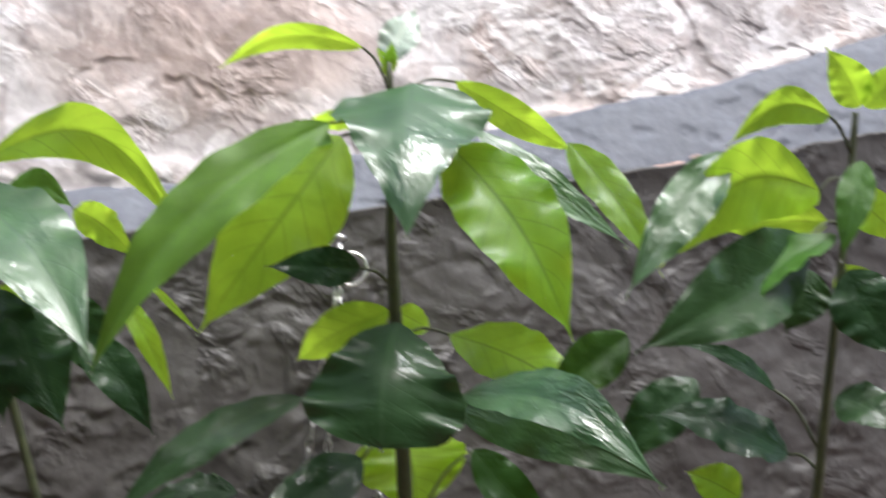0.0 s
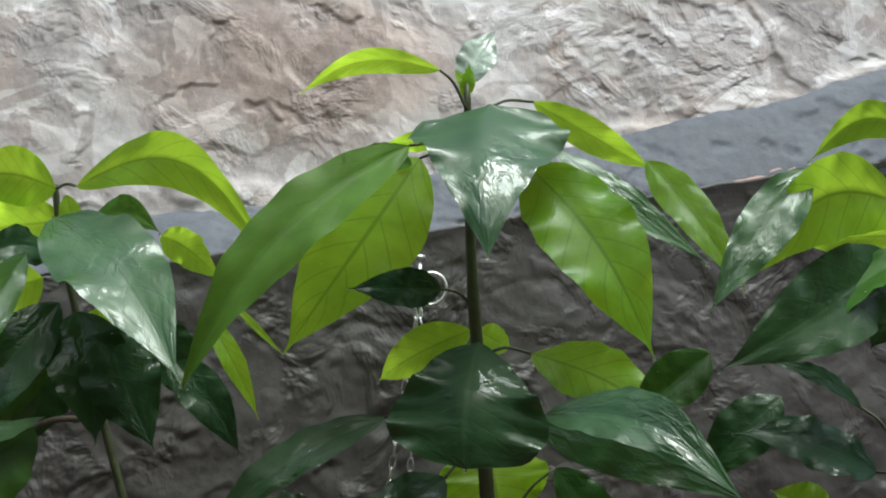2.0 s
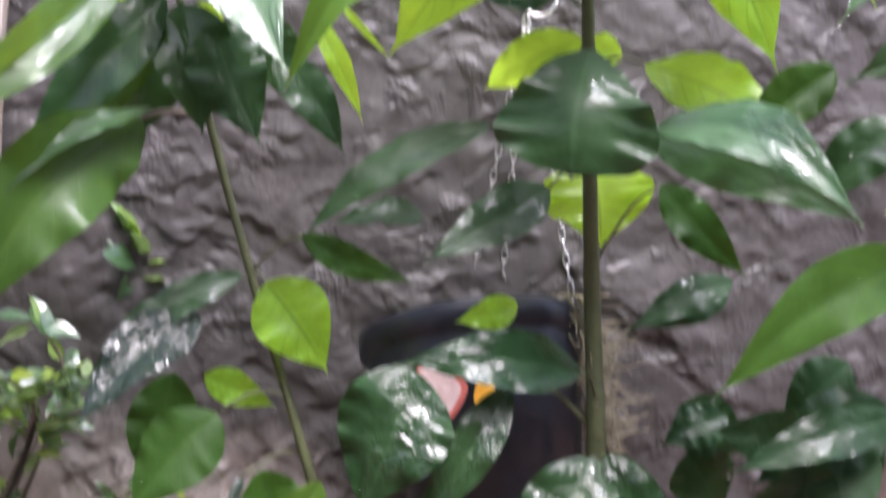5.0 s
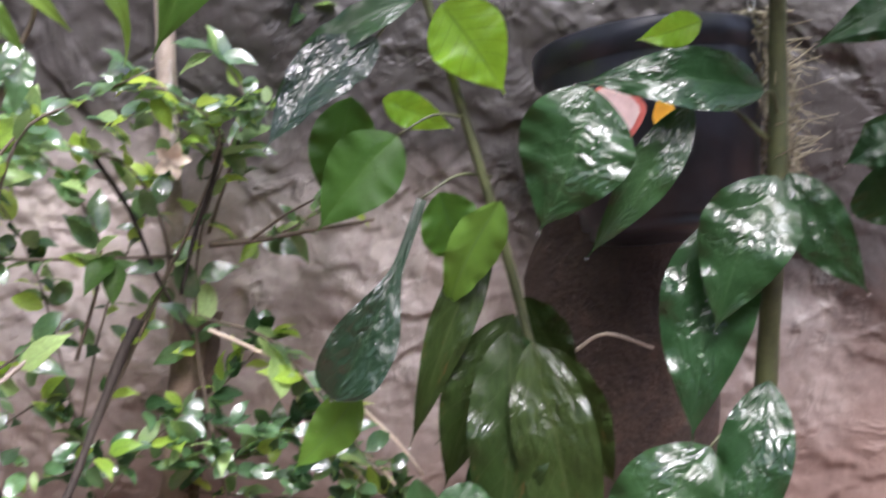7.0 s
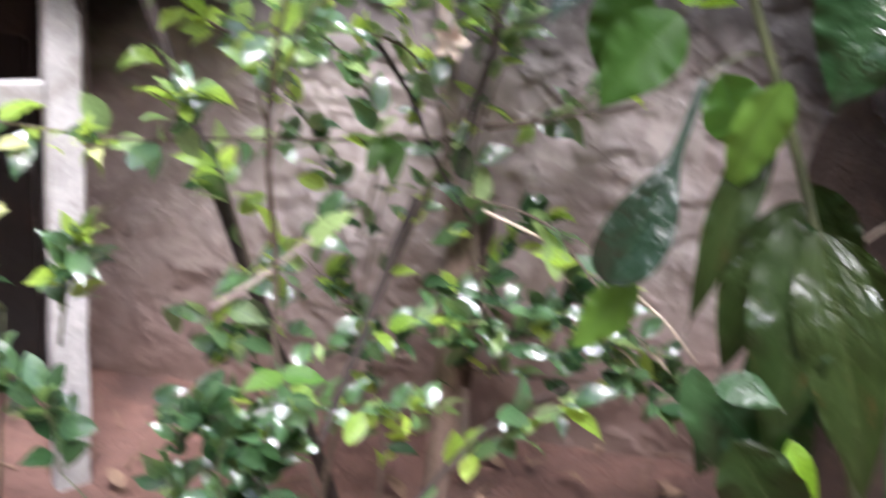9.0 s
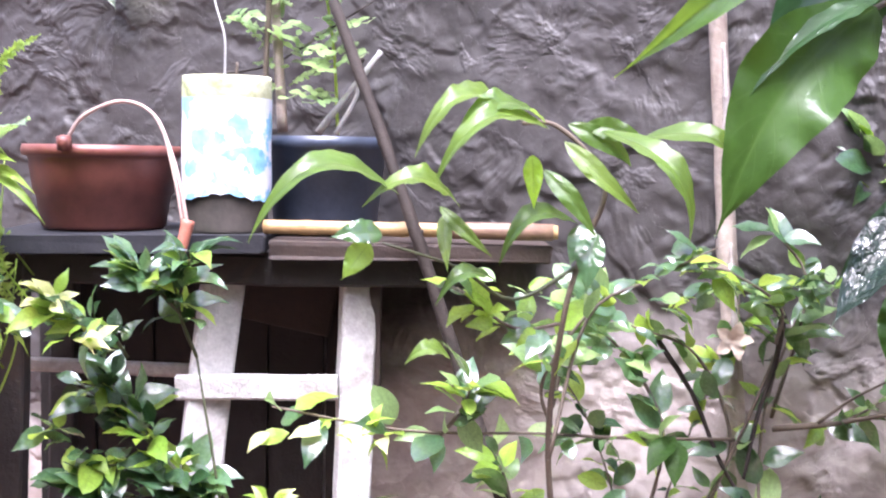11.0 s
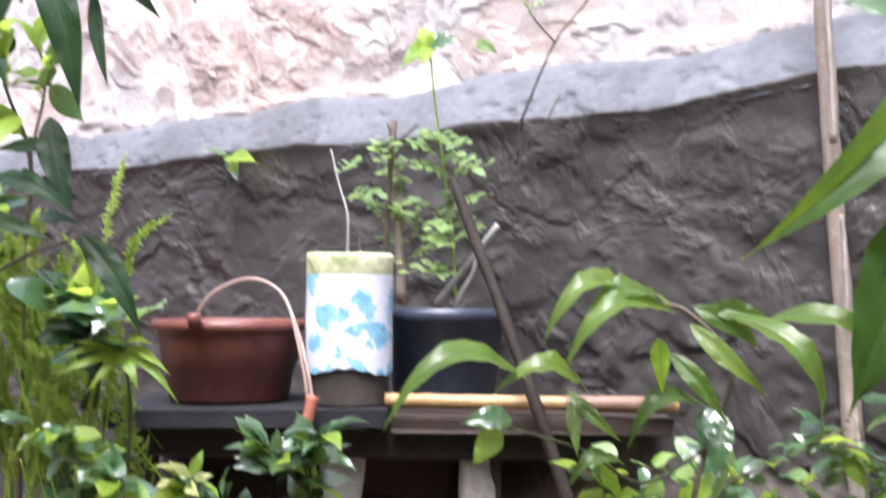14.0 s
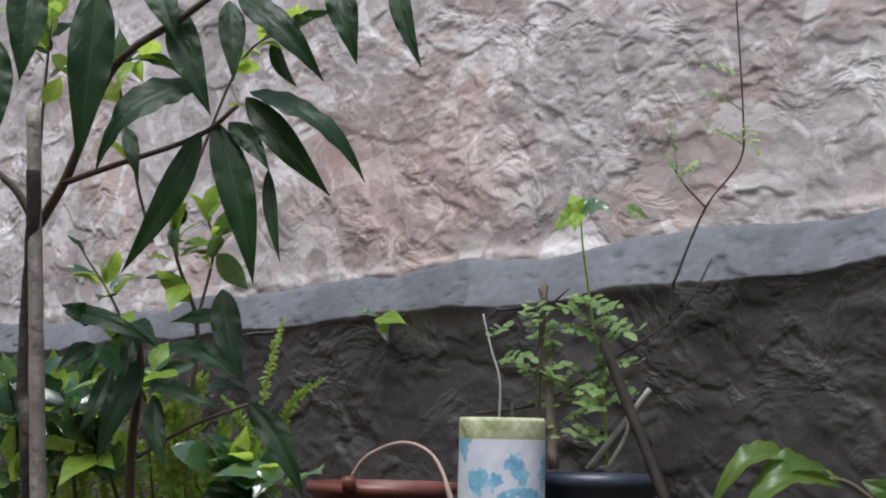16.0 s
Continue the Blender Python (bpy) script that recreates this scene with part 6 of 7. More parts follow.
# ---- basin, can and planter on the stand ----
bc = Vector((-0.501, 2.175, 1.060))
bR, bh = 0.133, bc.z - shelf_z
basin = thing("basin", (bc.x, bc.y, shelf_z), "reddish-brown plastic basin with a wire handle", "basin")
v, f = lathe_data([(0.002, 0.003), (bR * 0.74, 0.0), (bR * 0.78, 0.006), (bR * 0.84, bh * 0.4), (bR * 0.87, bh * 0.42), (bR * 0.93, bh * 0.82), (bR * 0.94, bh * 0.86), (bR * 1.01, bh * 0.87), (bR * 1.02, bh * 0.93), (bR * 1.0, bh), (bR * 0.95, bh), (bR * 0.9, bh * 0.7), (bR * 0.76, 0.012), (0.002, 0.012)], (bc.x, bc.y, shelf_z), 56)
mesh_part("body", v, f, plastic_red, basin)
handle = tube("handle", [(-0.540, 2.075, 1.064), (-0.508, 2.065, 1.106), (-0.446, 2.055, 1.130), (-0.391, 2.035, 1.109), (-0.357, 2.006, 1.046), (-0.338, 1.982, 0.989), (-0.328, 1.973, 0.940)], 0.0032, 0.0032, pale_wire, basin, "pale bent wire handle")
tube("handle", [(-0.368, 2.006, 1.077), (-0.346, 1.983, 0.997), (-0.335, 1.975, 0.940)], 0.0025, 0.0025, pale_wire, basin)
tube("grip", [(-0.326, 1.973, 0.945), (-0.334, 1.968, 0.910), (-0.348, 1.964, 0.868), (-0.362, 1.962, 0.842)], 0.0105, 0.008, orange_grip, handle, "orange plastic grip", sides=8)
v, f = lathe_data([(0.001, 0.0), (0.012, 0.0), (0.012, 0.02), (0.001, 0.022)], (-0.531, 2.035, 1.052), 12, (0, -0.3, 1))
mesh_part("lug", v, f, plastic_red, basin)

cc = Vector((-0.283, 2.095, 1.171))
cR, ch = 0.071, cc.z - shelf_z
can = thing("paper_wrapped_can", (cc.x, cc.y, shelf_z), "tin can wrapped in torn white and blue flowered paper", "can")
v, f = lathe_data([(0.002, 0.0), (cR * 0.95, 0.0), (cR * 0.97, 0.004), (cR * 0.95, 0.01), (cR * 0.95, ch - 0.006), (cR * 0.98, ch), (cR * 0.9, ch), (cR * 0.9, ch - 0.04), (0.002, ch - 0.045)], (cc.x, cc.y, shelf_z), 40)
mesh_part("body", v, f, can_body, can)
v, f = [], []
for i in range(61):
    a = 2 * math.pi * i / 60
    lo = ch * 0.235 + 0.006 * math.sin(a * 3) + 0.002 * math.sin(a * 17)
    for j in range(9):
        hh = lo + (ch * 0.87 - lo) * j / 8
        rr = cR * (1.0 + 0.008 * math.sin(a * 5 + j)) + 0.002
        v.append((cc.x + rr * math.cos(a), cc.y + rr * math.sin(a), shelf_z + hh))
for i in range(60):
    for j in range(8):
        k = i * 9 + j
        f.append((k, k + 9, k + 10, k + 1))
mesh_part("paper_wrap", v, f, paper_blue, can, "white paper with blue flowers")
v, f = lathe_data([(cR * 1.005, ch * 0.86), (cR * 1.02, ch * 0.88), (cR * 1.015, ch * 0.985), (cR * 1.0, ch + 0.003), (cR * 0.955, ch + 0.002), (cR * 0.93, ch * 0.9)], (cc.x, cc.y, shelf_z), 40, wobble=0.008)
mesh_part("rim", v, f, paper_rim, can, "mossy pale yellow-green rim")
tube("twig", [(-0.290, 2.115, 1.167), (-0.290, 2.114, 1.239), (-0.307, 2.133, 1.293), (-0.324, 2.152, 1.356)], 0.0022, 0.0014, wood_grey, can, "bare pale twig")
tube("twig", [(-0.265, 2.075, 1.169), (-0.265, 2.075, 1.197)], 0.003, 0.002, stem_brown, can)

pc = Vector((-0.127, 2.217, 1.081))
pR, ph_ = 0.108, pc.z - shelf_z
planter = thing("planter", (pc.x, pc.y, shelf_z), "dark blue-black plastic planter with seedlings and sticks", "plant pot")
v, f = lathe_data([(0.002, 0.0), (pR * 0.8, 0.0), (pR * 0.83, 0.006), (pR * 0.96, ph_ * 0.86), (pR * 1.0, ph_ * 0.87), (pR * 1.02, ph_), (pR * 0.97, ph_), (pR * 0.93, ph_ * 0.85), (0.002, ph_ * 0.84)], (pc.x, pc.y, shelf_z), 48)
mesh_part("body", v, f, plastic_blue, planter)
v, f = lathe_data([(pR * 0.94, ph_ * 0.88), (pR * 0.6, ph_ * 0.92), (0.002, ph_ * 0.93)], (pc.x, pc.y, shelf_z), 30, wobble=0.02)
mesh_part("soil", v, f, soil, planter)

stick = thing("leaning_stick", to_ground((0.012, 1.999, 0.972), (0.086, 1.953, 0.756)), "long dark stick leaning on the stand", "stick")
tube("stick", [ORIGIN[stick], (0.086, 1.953, 0.756), (0.012, 1.989, 0.972), (-0.113, 2.134, 1.306)], 0.011, 0.0095, stick_mat, stick, sides=9, per=10, knobs=0.25)
for k, t in enumerate((0.3, 0.55, 0.8)):
    a = Vector((0.086, 1.953, 0.756)).lerp(Vector((-0.113, 2.134, 1.306)), t)
    tube("knot", [a, a + Vector((0.006, -0.009, 0.006)), a + Vector((0.012 * (-1) ** k, -0.014, 0.012))], 0.007, 0.003, stick_mat, stick, sides=7, knobs=0.4)

seedling = thing("seedling", (pc.x, pc.y, shelf_z + ph_ * 0.9), "thin seedlings with pale feathery leaflets in the planter", "seedling")
tube("stem", [(-0.107, 2.217, 1.086), (-0.115, 2.215, 1.226), (-0.131, 2.214, 1.336), (-0.149, 2.212, 1.466), (-0.154, 2.158, 1.539)], 0.0026, 0.0016, leaf_fern, seedling, "bright green stalk")
tube("stem", [(-0.201, 2.196, 1.088), (-0.209, 2.195, 1.214), (-0.216, 2.193, 1.328)], 0.009, 0.008, bark_pale, seedling, "orange-brown cut stake")
tube("stem", [(-0.229, 2.176, 1.105), (-0.227, 2.174, 1.243), (-0.216, 2.172, 1.410)], 0.004, 0.006, stem_brown, seedling)
tube("twig", [(-0.220, 2.172, 1.385), (-0.228, 2.172, 1.405)], 0.004, 0.002, stem_brown, seedling)
tube("twig", [(-0.201, 2.173, 1.380), (-0.173, 2.172, 1.405)], 0.003, 0.0015, stem_brown, seedling)
tube("stem", [(-0.142, 2.217, 1.088), (-0.082, 2.216, 1.166), (-0.033, 2.215, 1.231)], 0.0065, 0.005, wood_grey, seedling, "dry grey stick")
tube("stem", [(-0.111, 2.197, 1.086), (-0.077, 2.196, 1.146), (-0.072, 2.196, 1.176)], 0.004, 0.003, wood_grey, seedling, "dry grey stick")
tube("twig", [(-0.342, 2.214, 1.183), (-0.223, 2.215, 1.205), (-0.102, 2.194, 1.279), (0.006, 2.164, 1.349), (0.044, 2.154, 1.399), (0.073, 2.153, 1.455)], 0.0024, 0.0014, trunk_dark, seedling, sides=6)
tube("twig", [(0.001, 2.164, 1.349), (0.005, 2.163, 1.400), (0.013, 2.147, 1.426), (0.062, 2.136, 1.541), (0.121, 2.133, 1.621), (0.127, 2.122, 1.698), (0.117, 2.093, 1.882), (0.114, 2.084, 1.940)], 0.0028, 0.0012, trunk_dark, seedling, sides=6)
tube("twig", [(0.062, 2.136, 1.541), (0.029, 2.127, 1.576), (0.009, 2.120, 1.605)], 0.0018, 0.001, trunk_dark, seedling, sides=5)


def compound(plant, base, tip, pairs, size, mat, seed):
    """Feathery leaf: a thin rib with pairs of rounded leaflets, one mesh."""
    r = random.Random(seed)
    base, tip = Vector(base), Vector(tip)
    d = tip - base
    up = Vector((r.uniform(-0.4, 0.4), -0.6, 0.8))
    side = d.cross(up).normalized()
    verts, faces = tube_data([base, base.lerp(tip, 0.5) + Vector((0, 0, 0.08 * d.length)), tip], 0.0012, 0.0006, 4, 4)
    uvs = [(0.1, 0.3)] * len(verts)
    spots = [(0.25 + 0.7 * k / pairs, s) for k in range(pairs) for s in (-1, 1)] + [(1.0, 0)]
    for t, s in spots:
        p = base.lerp(tip, t) + Vector((0, 0, 0.08 * d.length * 4 * t * (1 - t)))
        dd = (side * s * 1.0 + d.normalized() * 0.5 + Vector((0, 0, r.uniform(-0.4, 0.2)))).normalized()
        a, b, c = blade_data(p, p + dd * size * r.uniform(0.8, 1.2), size * 0.62, up + Vector((r.uniform(-0.4, 0.4), 0, 0)), 0.05, 0.1, 0.05, 0, round_leaf, 2, 4, seed)
        k = len(verts)
        verts += a
        faces += [tuple(i + k for i in q) for q in b]
        uvs += c
    return mesh_part("compound_leaf", verts, faces, mat, plant, "", uvs)


compound(seedling, (-0.321, 2.193, 1.313), (-0.279, 2.133, 1.332), 3, 0.022, leaf_pale, 0)
compound(seedling, (-0.306, 2.193, 1.273), (-0.236, 2.134, 1.279), 3, 0.022, leaf_pale, 1)
compound(seedling, (-0.229, 2.194, 1.244), (-0.178, 2.134, 1.269), 3, 0.022, leaf_pale, 2)
compound(seedling, (-0.229, 2.194, 1.254), (-0.274, 2.134, 1.269), 3, 0.022, leaf_pale, 3)
compound(seedling, (-0.225, 2.194, 1.294), (-0.246, 2.132, 1.365), 3, 0.022, leaf_pale, 4)
compound(seedling, (-0.127, 2.194, 1.314), (-0.188, 2.133, 1.332), 3, 0.022, leaf_pale, 5)
compound(seedling, (-0.132, 2.193, 1.344), (-0.198, 2.133, 1.366), 3, 0.022, leaf_pale, 6)
compound(seedling, (-0.137, 2.193, 1.354), (-0.072, 2.134, 1.323), 3, 0.022, leaf_pale, 7)
compound(seedling, (-0.127, 2.194, 1.304), (-0.053, 2.134, 1.328), 3, 0.022, leaf_pale, 8)
compound(seedling, (-0.117, 2.195, 1.264), (-0.057, 2.135, 1.270), 3, 0.022, leaf_pale, 9)
compound(seedling, (-0.114, 2.195, 1.225), (-0.149, 2.135, 1.221), 3, 0.022, leaf_pale, 10)
compound(seedling, (-0.112, 2.196, 1.195), (-0.149, 2.135, 1.188), 3, 0.022, leaf_pale, 11)
compound(seedling, (-0.110, 2.196, 1.156), (-0.187, 2.136, 1.144), 3, 0.022, leaf_pale, 12)
compound(seedling, (-0.112, 2.195, 1.205), (-0.067, 2.136, 1.212), 3, 0.022, leaf_pale, 13)
compound(seedling, (-0.220, 2.193, 1.333), (-0.236, 2.132, 1.375), 3, 0.022, leaf_pale, 14)
compound(seedling, (-0.201, 2.194, 1.234), (-0.197, 2.134, 1.250), 3, 0.022, leaf_pale, 15)
compound(seedling, (-0.139, 2.193, 1.373), (-0.159, 2.133, 1.385), 3, 0.022, leaf_pale, 16)
compound(seedling, (-0.107, 2.196, 1.146), (-0.148, 2.136, 1.135), 3, 0.022, leaf_pale, 17)
compound(seedling, (-0.143, 2.193, 1.393), (-0.101, 2.133, 1.352), 3, 0.022, leaf_pale, 18)
compound(seedling, (0.126, 2.129, 1.650), (0.071, 2.098, 1.668), 3, 0.014, leaf_pale, 50)
compound(seedling, (0.126, 2.120, 1.708), (0.062, 2.088, 1.730), 3, 0.014, leaf_pale, 51)
compound(seedling, (0.014, 2.120, 1.605), (-0.005, 2.083, 1.701), 3, 0.014, leaf_pale, 52)
compound(seedling, (0.019, 2.123, 1.590), (0.052, 2.104, 1.615), 3, 0.014, leaf_pale, 53)
compound(seedling, (0.125, 2.112, 1.766), (0.063, 2.081, 1.778), 3, 0.014, leaf_pale, 54)
compound(seedling, (0.124, 2.123, 1.688), (0.148, 2.114, 1.636), 3, 0.014, leaf_pale, 55)
compound(seedling, (0.024, 2.125, 1.581), (-0.011, 2.094, 1.624), 3, 0.014, leaf_pale, 56)
r = random.Random(91)
for i in range(26):
    a = Vector((-0.232, 2.216, 1.105)).lerp(Vector((-0.233, 2.212, 1.375)), r.uniform(0.15, 1)) + Vector((r.uniform(-0.03, 0.14), 0, 0))
    compound(seedling, a, a + Vector((r.uniform(-0.06, 0.06), -0.03, r.uniform(-0.01, 0.035))), 3, 0.018, leaf_pale, 200 + i)
leaf(seedling, (-0.154, 2.158, 1.537), (-0.202, 2.108, 1.491), 0.033, (0.410, -0.794, 0.449), leaf_lime, sag=0.15, fold=0.15)
leaf(seedling, (-0.154, 2.158, 1.539), (-0.173, 2.171, 1.573), 0.030, (-0.101, -0.945, 0.311), leaf_lime, sag=0.1, fold=0.15)
leaf(seedling, (-0.152, 2.159, 1.537), (-0.098, 2.126, 1.535), 0.040, (-0.422, -0.744, 0.519), leaf_small, sag=0.15, fold=0.15)
leaf(seedling, (-0.154, 2.158, 1.537), (-0.143, 2.176, 1.568), 0.027, (0.039, -0.875, 0.482), leaf_small, sag=0.15, fold=0.15)
leaf(seedling, (-0.154, 2.139, 1.532), (-0.163, 2.103, 1.490), 0.024, (0.188, -0.767, 0.614), leaf_lime, sag=0.15, fold=0.15)
leaf(seedling, (-0.073, 2.167, 1.550), (-0.034, 2.156, 1.525), 0.022, (-0.240, -0.968, 0.068), leaf_pale, sag=0.15, fold=0.15)

# ---- weed in the wall and the ring bolt ----
weed = thing("wall_weed", (-0.630, 2.686, 1.401), "small broad-leaved weed rooted under the ledge", "weed")
tube("stem", [(-0.637, 2.724, 1.391), (-0.620, 2.670, 1.401), (-0.595, 2.622, 1.400)], 0.003, 0.002, stem_green, weed)
wd = [(-0.605, 2.639, 1.398), (-0.523, 2.539, 1.372), (-0.666, 2.626, 1.407), (-0.572, 2.588, 1.335)]
leaf(weed, wd[0], wd[1], 0.045, (-0.2, -0.7, 0.7), leaf_lime, fold=0.1)
leaf(weed, wd[0], wd[2], 0.02, (-0.2, -0.6, 0.8), leaf_small)
leaf(weed, wd[0], wd[3], 0.03, (-0.2, -1, 0.2), leaf_small)
rb = Vector((0.611, 1.998, 1.363))
ring_bolt = thing("ring_bolt", rb, "small grey ring bolt set in the lower wall", "bolt")
v, f = lathe_data([(0.008, 0.0), (0.0145, 0.0), (0.0165, 0.004), (0.0145, 0.008), (0.008, 0.008), (0.0065, 0.004), (0.008, 0.0)], rb, 24, (-math.sin(radians(28)), -math.cos(radians(28)), 0))
mesh_part("ring", v, f, can_body, ring_bolt)
v, f = lathe_data([(0.0005, 0.006), (0.004, 0.006), (0.0045, 0.0), (0.0045, -0.06)], rb, 12, (-math.sin(radians(28)), -math.cos(radians(28)), 0))
mesh_part("shank", v, f, wood_dark, ring_bolt)

# ---- ferns ----
fern = thing("fern_clump", (-0.859, 2.223, 0.791), "dense yellow-green fern clump growing by the wall", "fern")


def frond(base, tip, mat, seed, width=0.026, pinnae=30):
    r = random.Random(seed)
    base, tip = Vector(base), Vector(tip)
    d = tip - base
    bow = Vector((r.uniform(-0.2, 0.1), r.uniform(-0.2, 0.1), 0.22)) * d.length
    line = spline([base, base.lerp(tip, 0.5) + bow * 0.6, tip], 10)
    face = Vector((r.uniform(-0.9, 0.9), -1, r.uniform(0.0, 1.0)))
    verts, faces = tube_data([base, base.lerp(tip, 0.5) + bow * 0.6, tip], 0.002, 0.0006, 4, 8)
    uvs = [(0.1, 0.3)] * len(verts)
    for k in range(pinnae):
        t = 0.15 + 0.85 * k / pinnae
        i = min(int(t * (len(line) - 1)), len(line) - 2)
        p = line[i].lerp(line[i + 1], t * (len(line) - 1) - i)
        along = (line[i + 1] - line[i]).normalized()
        s = along.cross(face).normalized()
        size = width * (math.sin(math.pi * min(1, t * 0.9 + 0.12)) ** 0.7)
        for sg in (-1, 1):
            dd = (s * sg * r.uniform(0.5, 1.1) + along * r.uniform(0.2, 0.8) + Vector((r.uniform(-0.3, 0.3), r.uniform(-0.5, 0.3), r.uniform(-0.6, 0.2)))).normalized()
            a, b, c = blade_data(p, p + dd * size * r.uniform(0.6, 1.25), 0.0075, face + Vector((r.uniform(-0.5, 0.5), 0, r.uniform(-0.5, 0.5))), 0.06, 0.1, 0.1, 0, lance, 2, 4, seed + k)
            kk = len(verts)
            verts += a
            faces += [tuple(q + kk for q in w) for w in b]
            uvs += c
    return mesh_part("frond", verts, faces, mat, fern, "", uvs)


rf = random.Random(17)
corner = [Vector(q) for q in ((-1.179, 2.004, 1.286), (-0.799, 2.112, 1.255), (-1.072, 1.812, 0.961), (-0.644, 1.870, 0.966))]
for i in range(84):
    a, b = rf.random(), rf.random() ** 1.2
    tip = corner[0].lerp(corner[1], a).lerp(corner[2].lerp(corner[3], a), b) + Vector((0, rf.uniform(-0.04, 0.04), 0))
    foot = tip + Vector((rf.uniform(-0.1, 0.16), rf.uniform(0.0, 0.12), -rf.uniform(0.12, 0.28)))
    frond(foot, tip, rf.choice([leaf_fern, leaf_fern, leaf_fern, leaf_lime]), 300 + i, rf.uniform(0.011, 0.02), 30)
corner = [Vector(q) for q in ((-0.844, 1.991, 1.219), (-0.649, 2.033, 1.195), (-0.810, 1.916, 0.886), (-0.603, 1.917, 0.887))]
for i in range(62):
    a, b = rf.random(), rf.random()
    tip = corner[0].lerp(corner[1], a).lerp(corner[2].lerp(corner[3], a), b)
    foot = tip + Vector((rf.uniform(-0.08, 0.02), rf.uniform(0.0, 0.1), -rf.uniform(0.1, 0.24)))
    frond(foot, tip, rf.choice([leaf_fern, leaf_fern, leaf_lime]), 500 + i, rf.uniform(0.011, 0.018), 30)
frond((-0.730, 2.152, 1.110), (-0.688, 2.174, 1.357), leaf_fern, 701, 0.017, 36)
frond((-0.685, 2.157, 1.110), (-0.604, 2.168, 1.244), leaf_lime, 703, 0.014, 30)
for k in range(40):
    a = corner[2].lerp(corner[3], rf.random()) + Vector((0, 0, -0.25))
    b = a + Vector((rf.uniform(-0.12, 0.12), rf.uniform(-0.05, 0.05), rf.uniform(0.2, 0.4)))
    tube("stalk", [a, a.lerp(b, 0.5) + Vector((rf.uniform(-0.02, 0.02), 0, 0)), b], 0.0022, 0.001, leaf_fern, fern, sides=5)
palm = thing("palmate_seedling", (-0.589, 1.861, 0.851), "light green seedling with narrow spreading finger leaves", "seedling")
tube("stem", [(-0.589, 1.861, 0.843), (-0.585, 1.858, 0.936), (-0.595, 1.855, 1.019)], 0.003, 0.002, stem_green, palm)
leaf(palm, (-0.595, 1.855, 1.019), (-0.681, 1.793, 0.983), 0.015, (0.368, -0.797, 0.479), leaf_lime, sag=0.18, fold=0.2, profile=lance)
leaf(palm, (-0.595, 1.855, 1.019), (-0.675, 1.793, 1.006), 0.014, (0.488, -0.728, 0.482), leaf_lime, sag=0.18, fold=0.2, profile=lance)
leaf(palm, (-0.595, 1.855, 1.019), (-0.654, 1.792, 1.034), 0.015, (0.709, -0.582, 0.397), leaf_lime, sag=0.18, fold=0.2, profile=lance)
leaf(palm, (-0.595, 1.855, 1.019), (-0.511, 1.799, 0.988), 0.018, (-0.202, -0.693, 0.692), leaf_lime, sag=0.18, fold=0.2, profile=lance)
leaf(palm, (-0.595, 1.855, 1.019), (-0.498, 1.801, 0.945), 0.016, (0.036, -0.784, 0.620), leaf_lime, sag=0.18, fold=0.2, profile=lance)
leaf(palm, (-0.595, 1.855, 1.019), (-0.557, 1.798, 0.966), 0.025, (0.076, -0.654, 0.753), leaf_lime, sag=0.18, fold=0.2, profile=lance)
leaf(palm, (-0.595, 1.855, 1.019), (-0.634, 1.796, 0.957), 0.015, (0.323, -0.777, 0.540), leaf_lime, sag=0.18, fold=0.2, profile=lance)
leaf(palm, (-0.595, 1.855, 1.019), (-0.536, 1.796, 1.032), 0.019, (-0.638, -0.525, 0.564), leaf_lime, sag=0.18, fold=0.2, profile=lance)
leaf(palm, (-0.585, 1.844, 1.066), (-0.681, 1.770, 1.075), 0.054, (0.373, -0.387, 0.843), leaf_small, sag=0.1, fold=0.15)
leaf(palm, (-0.596, 1.842, 1.096), (-0.620, 1.773, 1.040), 0.038, (0.121, -0.653, 0.747), leaf_small, sag=0.1, fold=0.15)
leaf(palm, (-0.575, 1.844, 1.063), (-0.515, 1.775, 1.083), 0.066, (-0.374, -0.058, 0.926), leaf_small, sag=0.1, fold=0.15)

# ---- broad-leaved bush beside the ferns ----
lines = [
    [(-0.677, 1.922, 0.926), (-0.644, 1.891, 1.033), (-0.667, 1.871, 1.076), (-0.686, 1.846, 1.085)],
    [(-1.016, 1.928, 0.917), (-0.969, 1.903, 1.133), (-0.942, 1.892, 1.232)],
    [(-1.052, 1.923, 0.916), (-1.033, 1.899, 1.096), (-1.050, 1.878, 1.222)],
    [(-0.650, 1.895, 0.930), (-0.631, 1.864, 1.017), (-0.643, 1.851, 1.094)],
    [(-0.732, 1.918, 0.731), (-0.680, 1.918, 0.783), (-0.637, 1.917, 0.835)],
    [(-0.903, 1.853, 0.936), (-0.917, 1.824, 1.073), (-0.892, 1.814, 1.159), (-0.793, 1.830, 1.235)],
    [(-0.964, 1.770, 0.942), (-0.976, 1.751, 1.057), (-0.969, 1.734, 1.140), (-0.983, 1.713, 1.226)],
    [(-0.833, 1.853, 0.972), (-0.864, 1.825, 1.083), (-0.894, 1.780, 1.150), (-0.918, 1.757, 1.200)],
]
bush = thing("broad_leaved_bush", (lines[0][0][0], lines[0][0][1], 0.0), "low bush with broad dark green wet leaves", "bush")
branches(bush, lines, 0.006, stem_green)
foliage(bush, lines, 150, 0.085, [leaf_teal, leaf_small, leaf_teal, leaf_small, leaf_teal, leaf_lime], [0, 2, 0], 21, 0.1, 0.2)

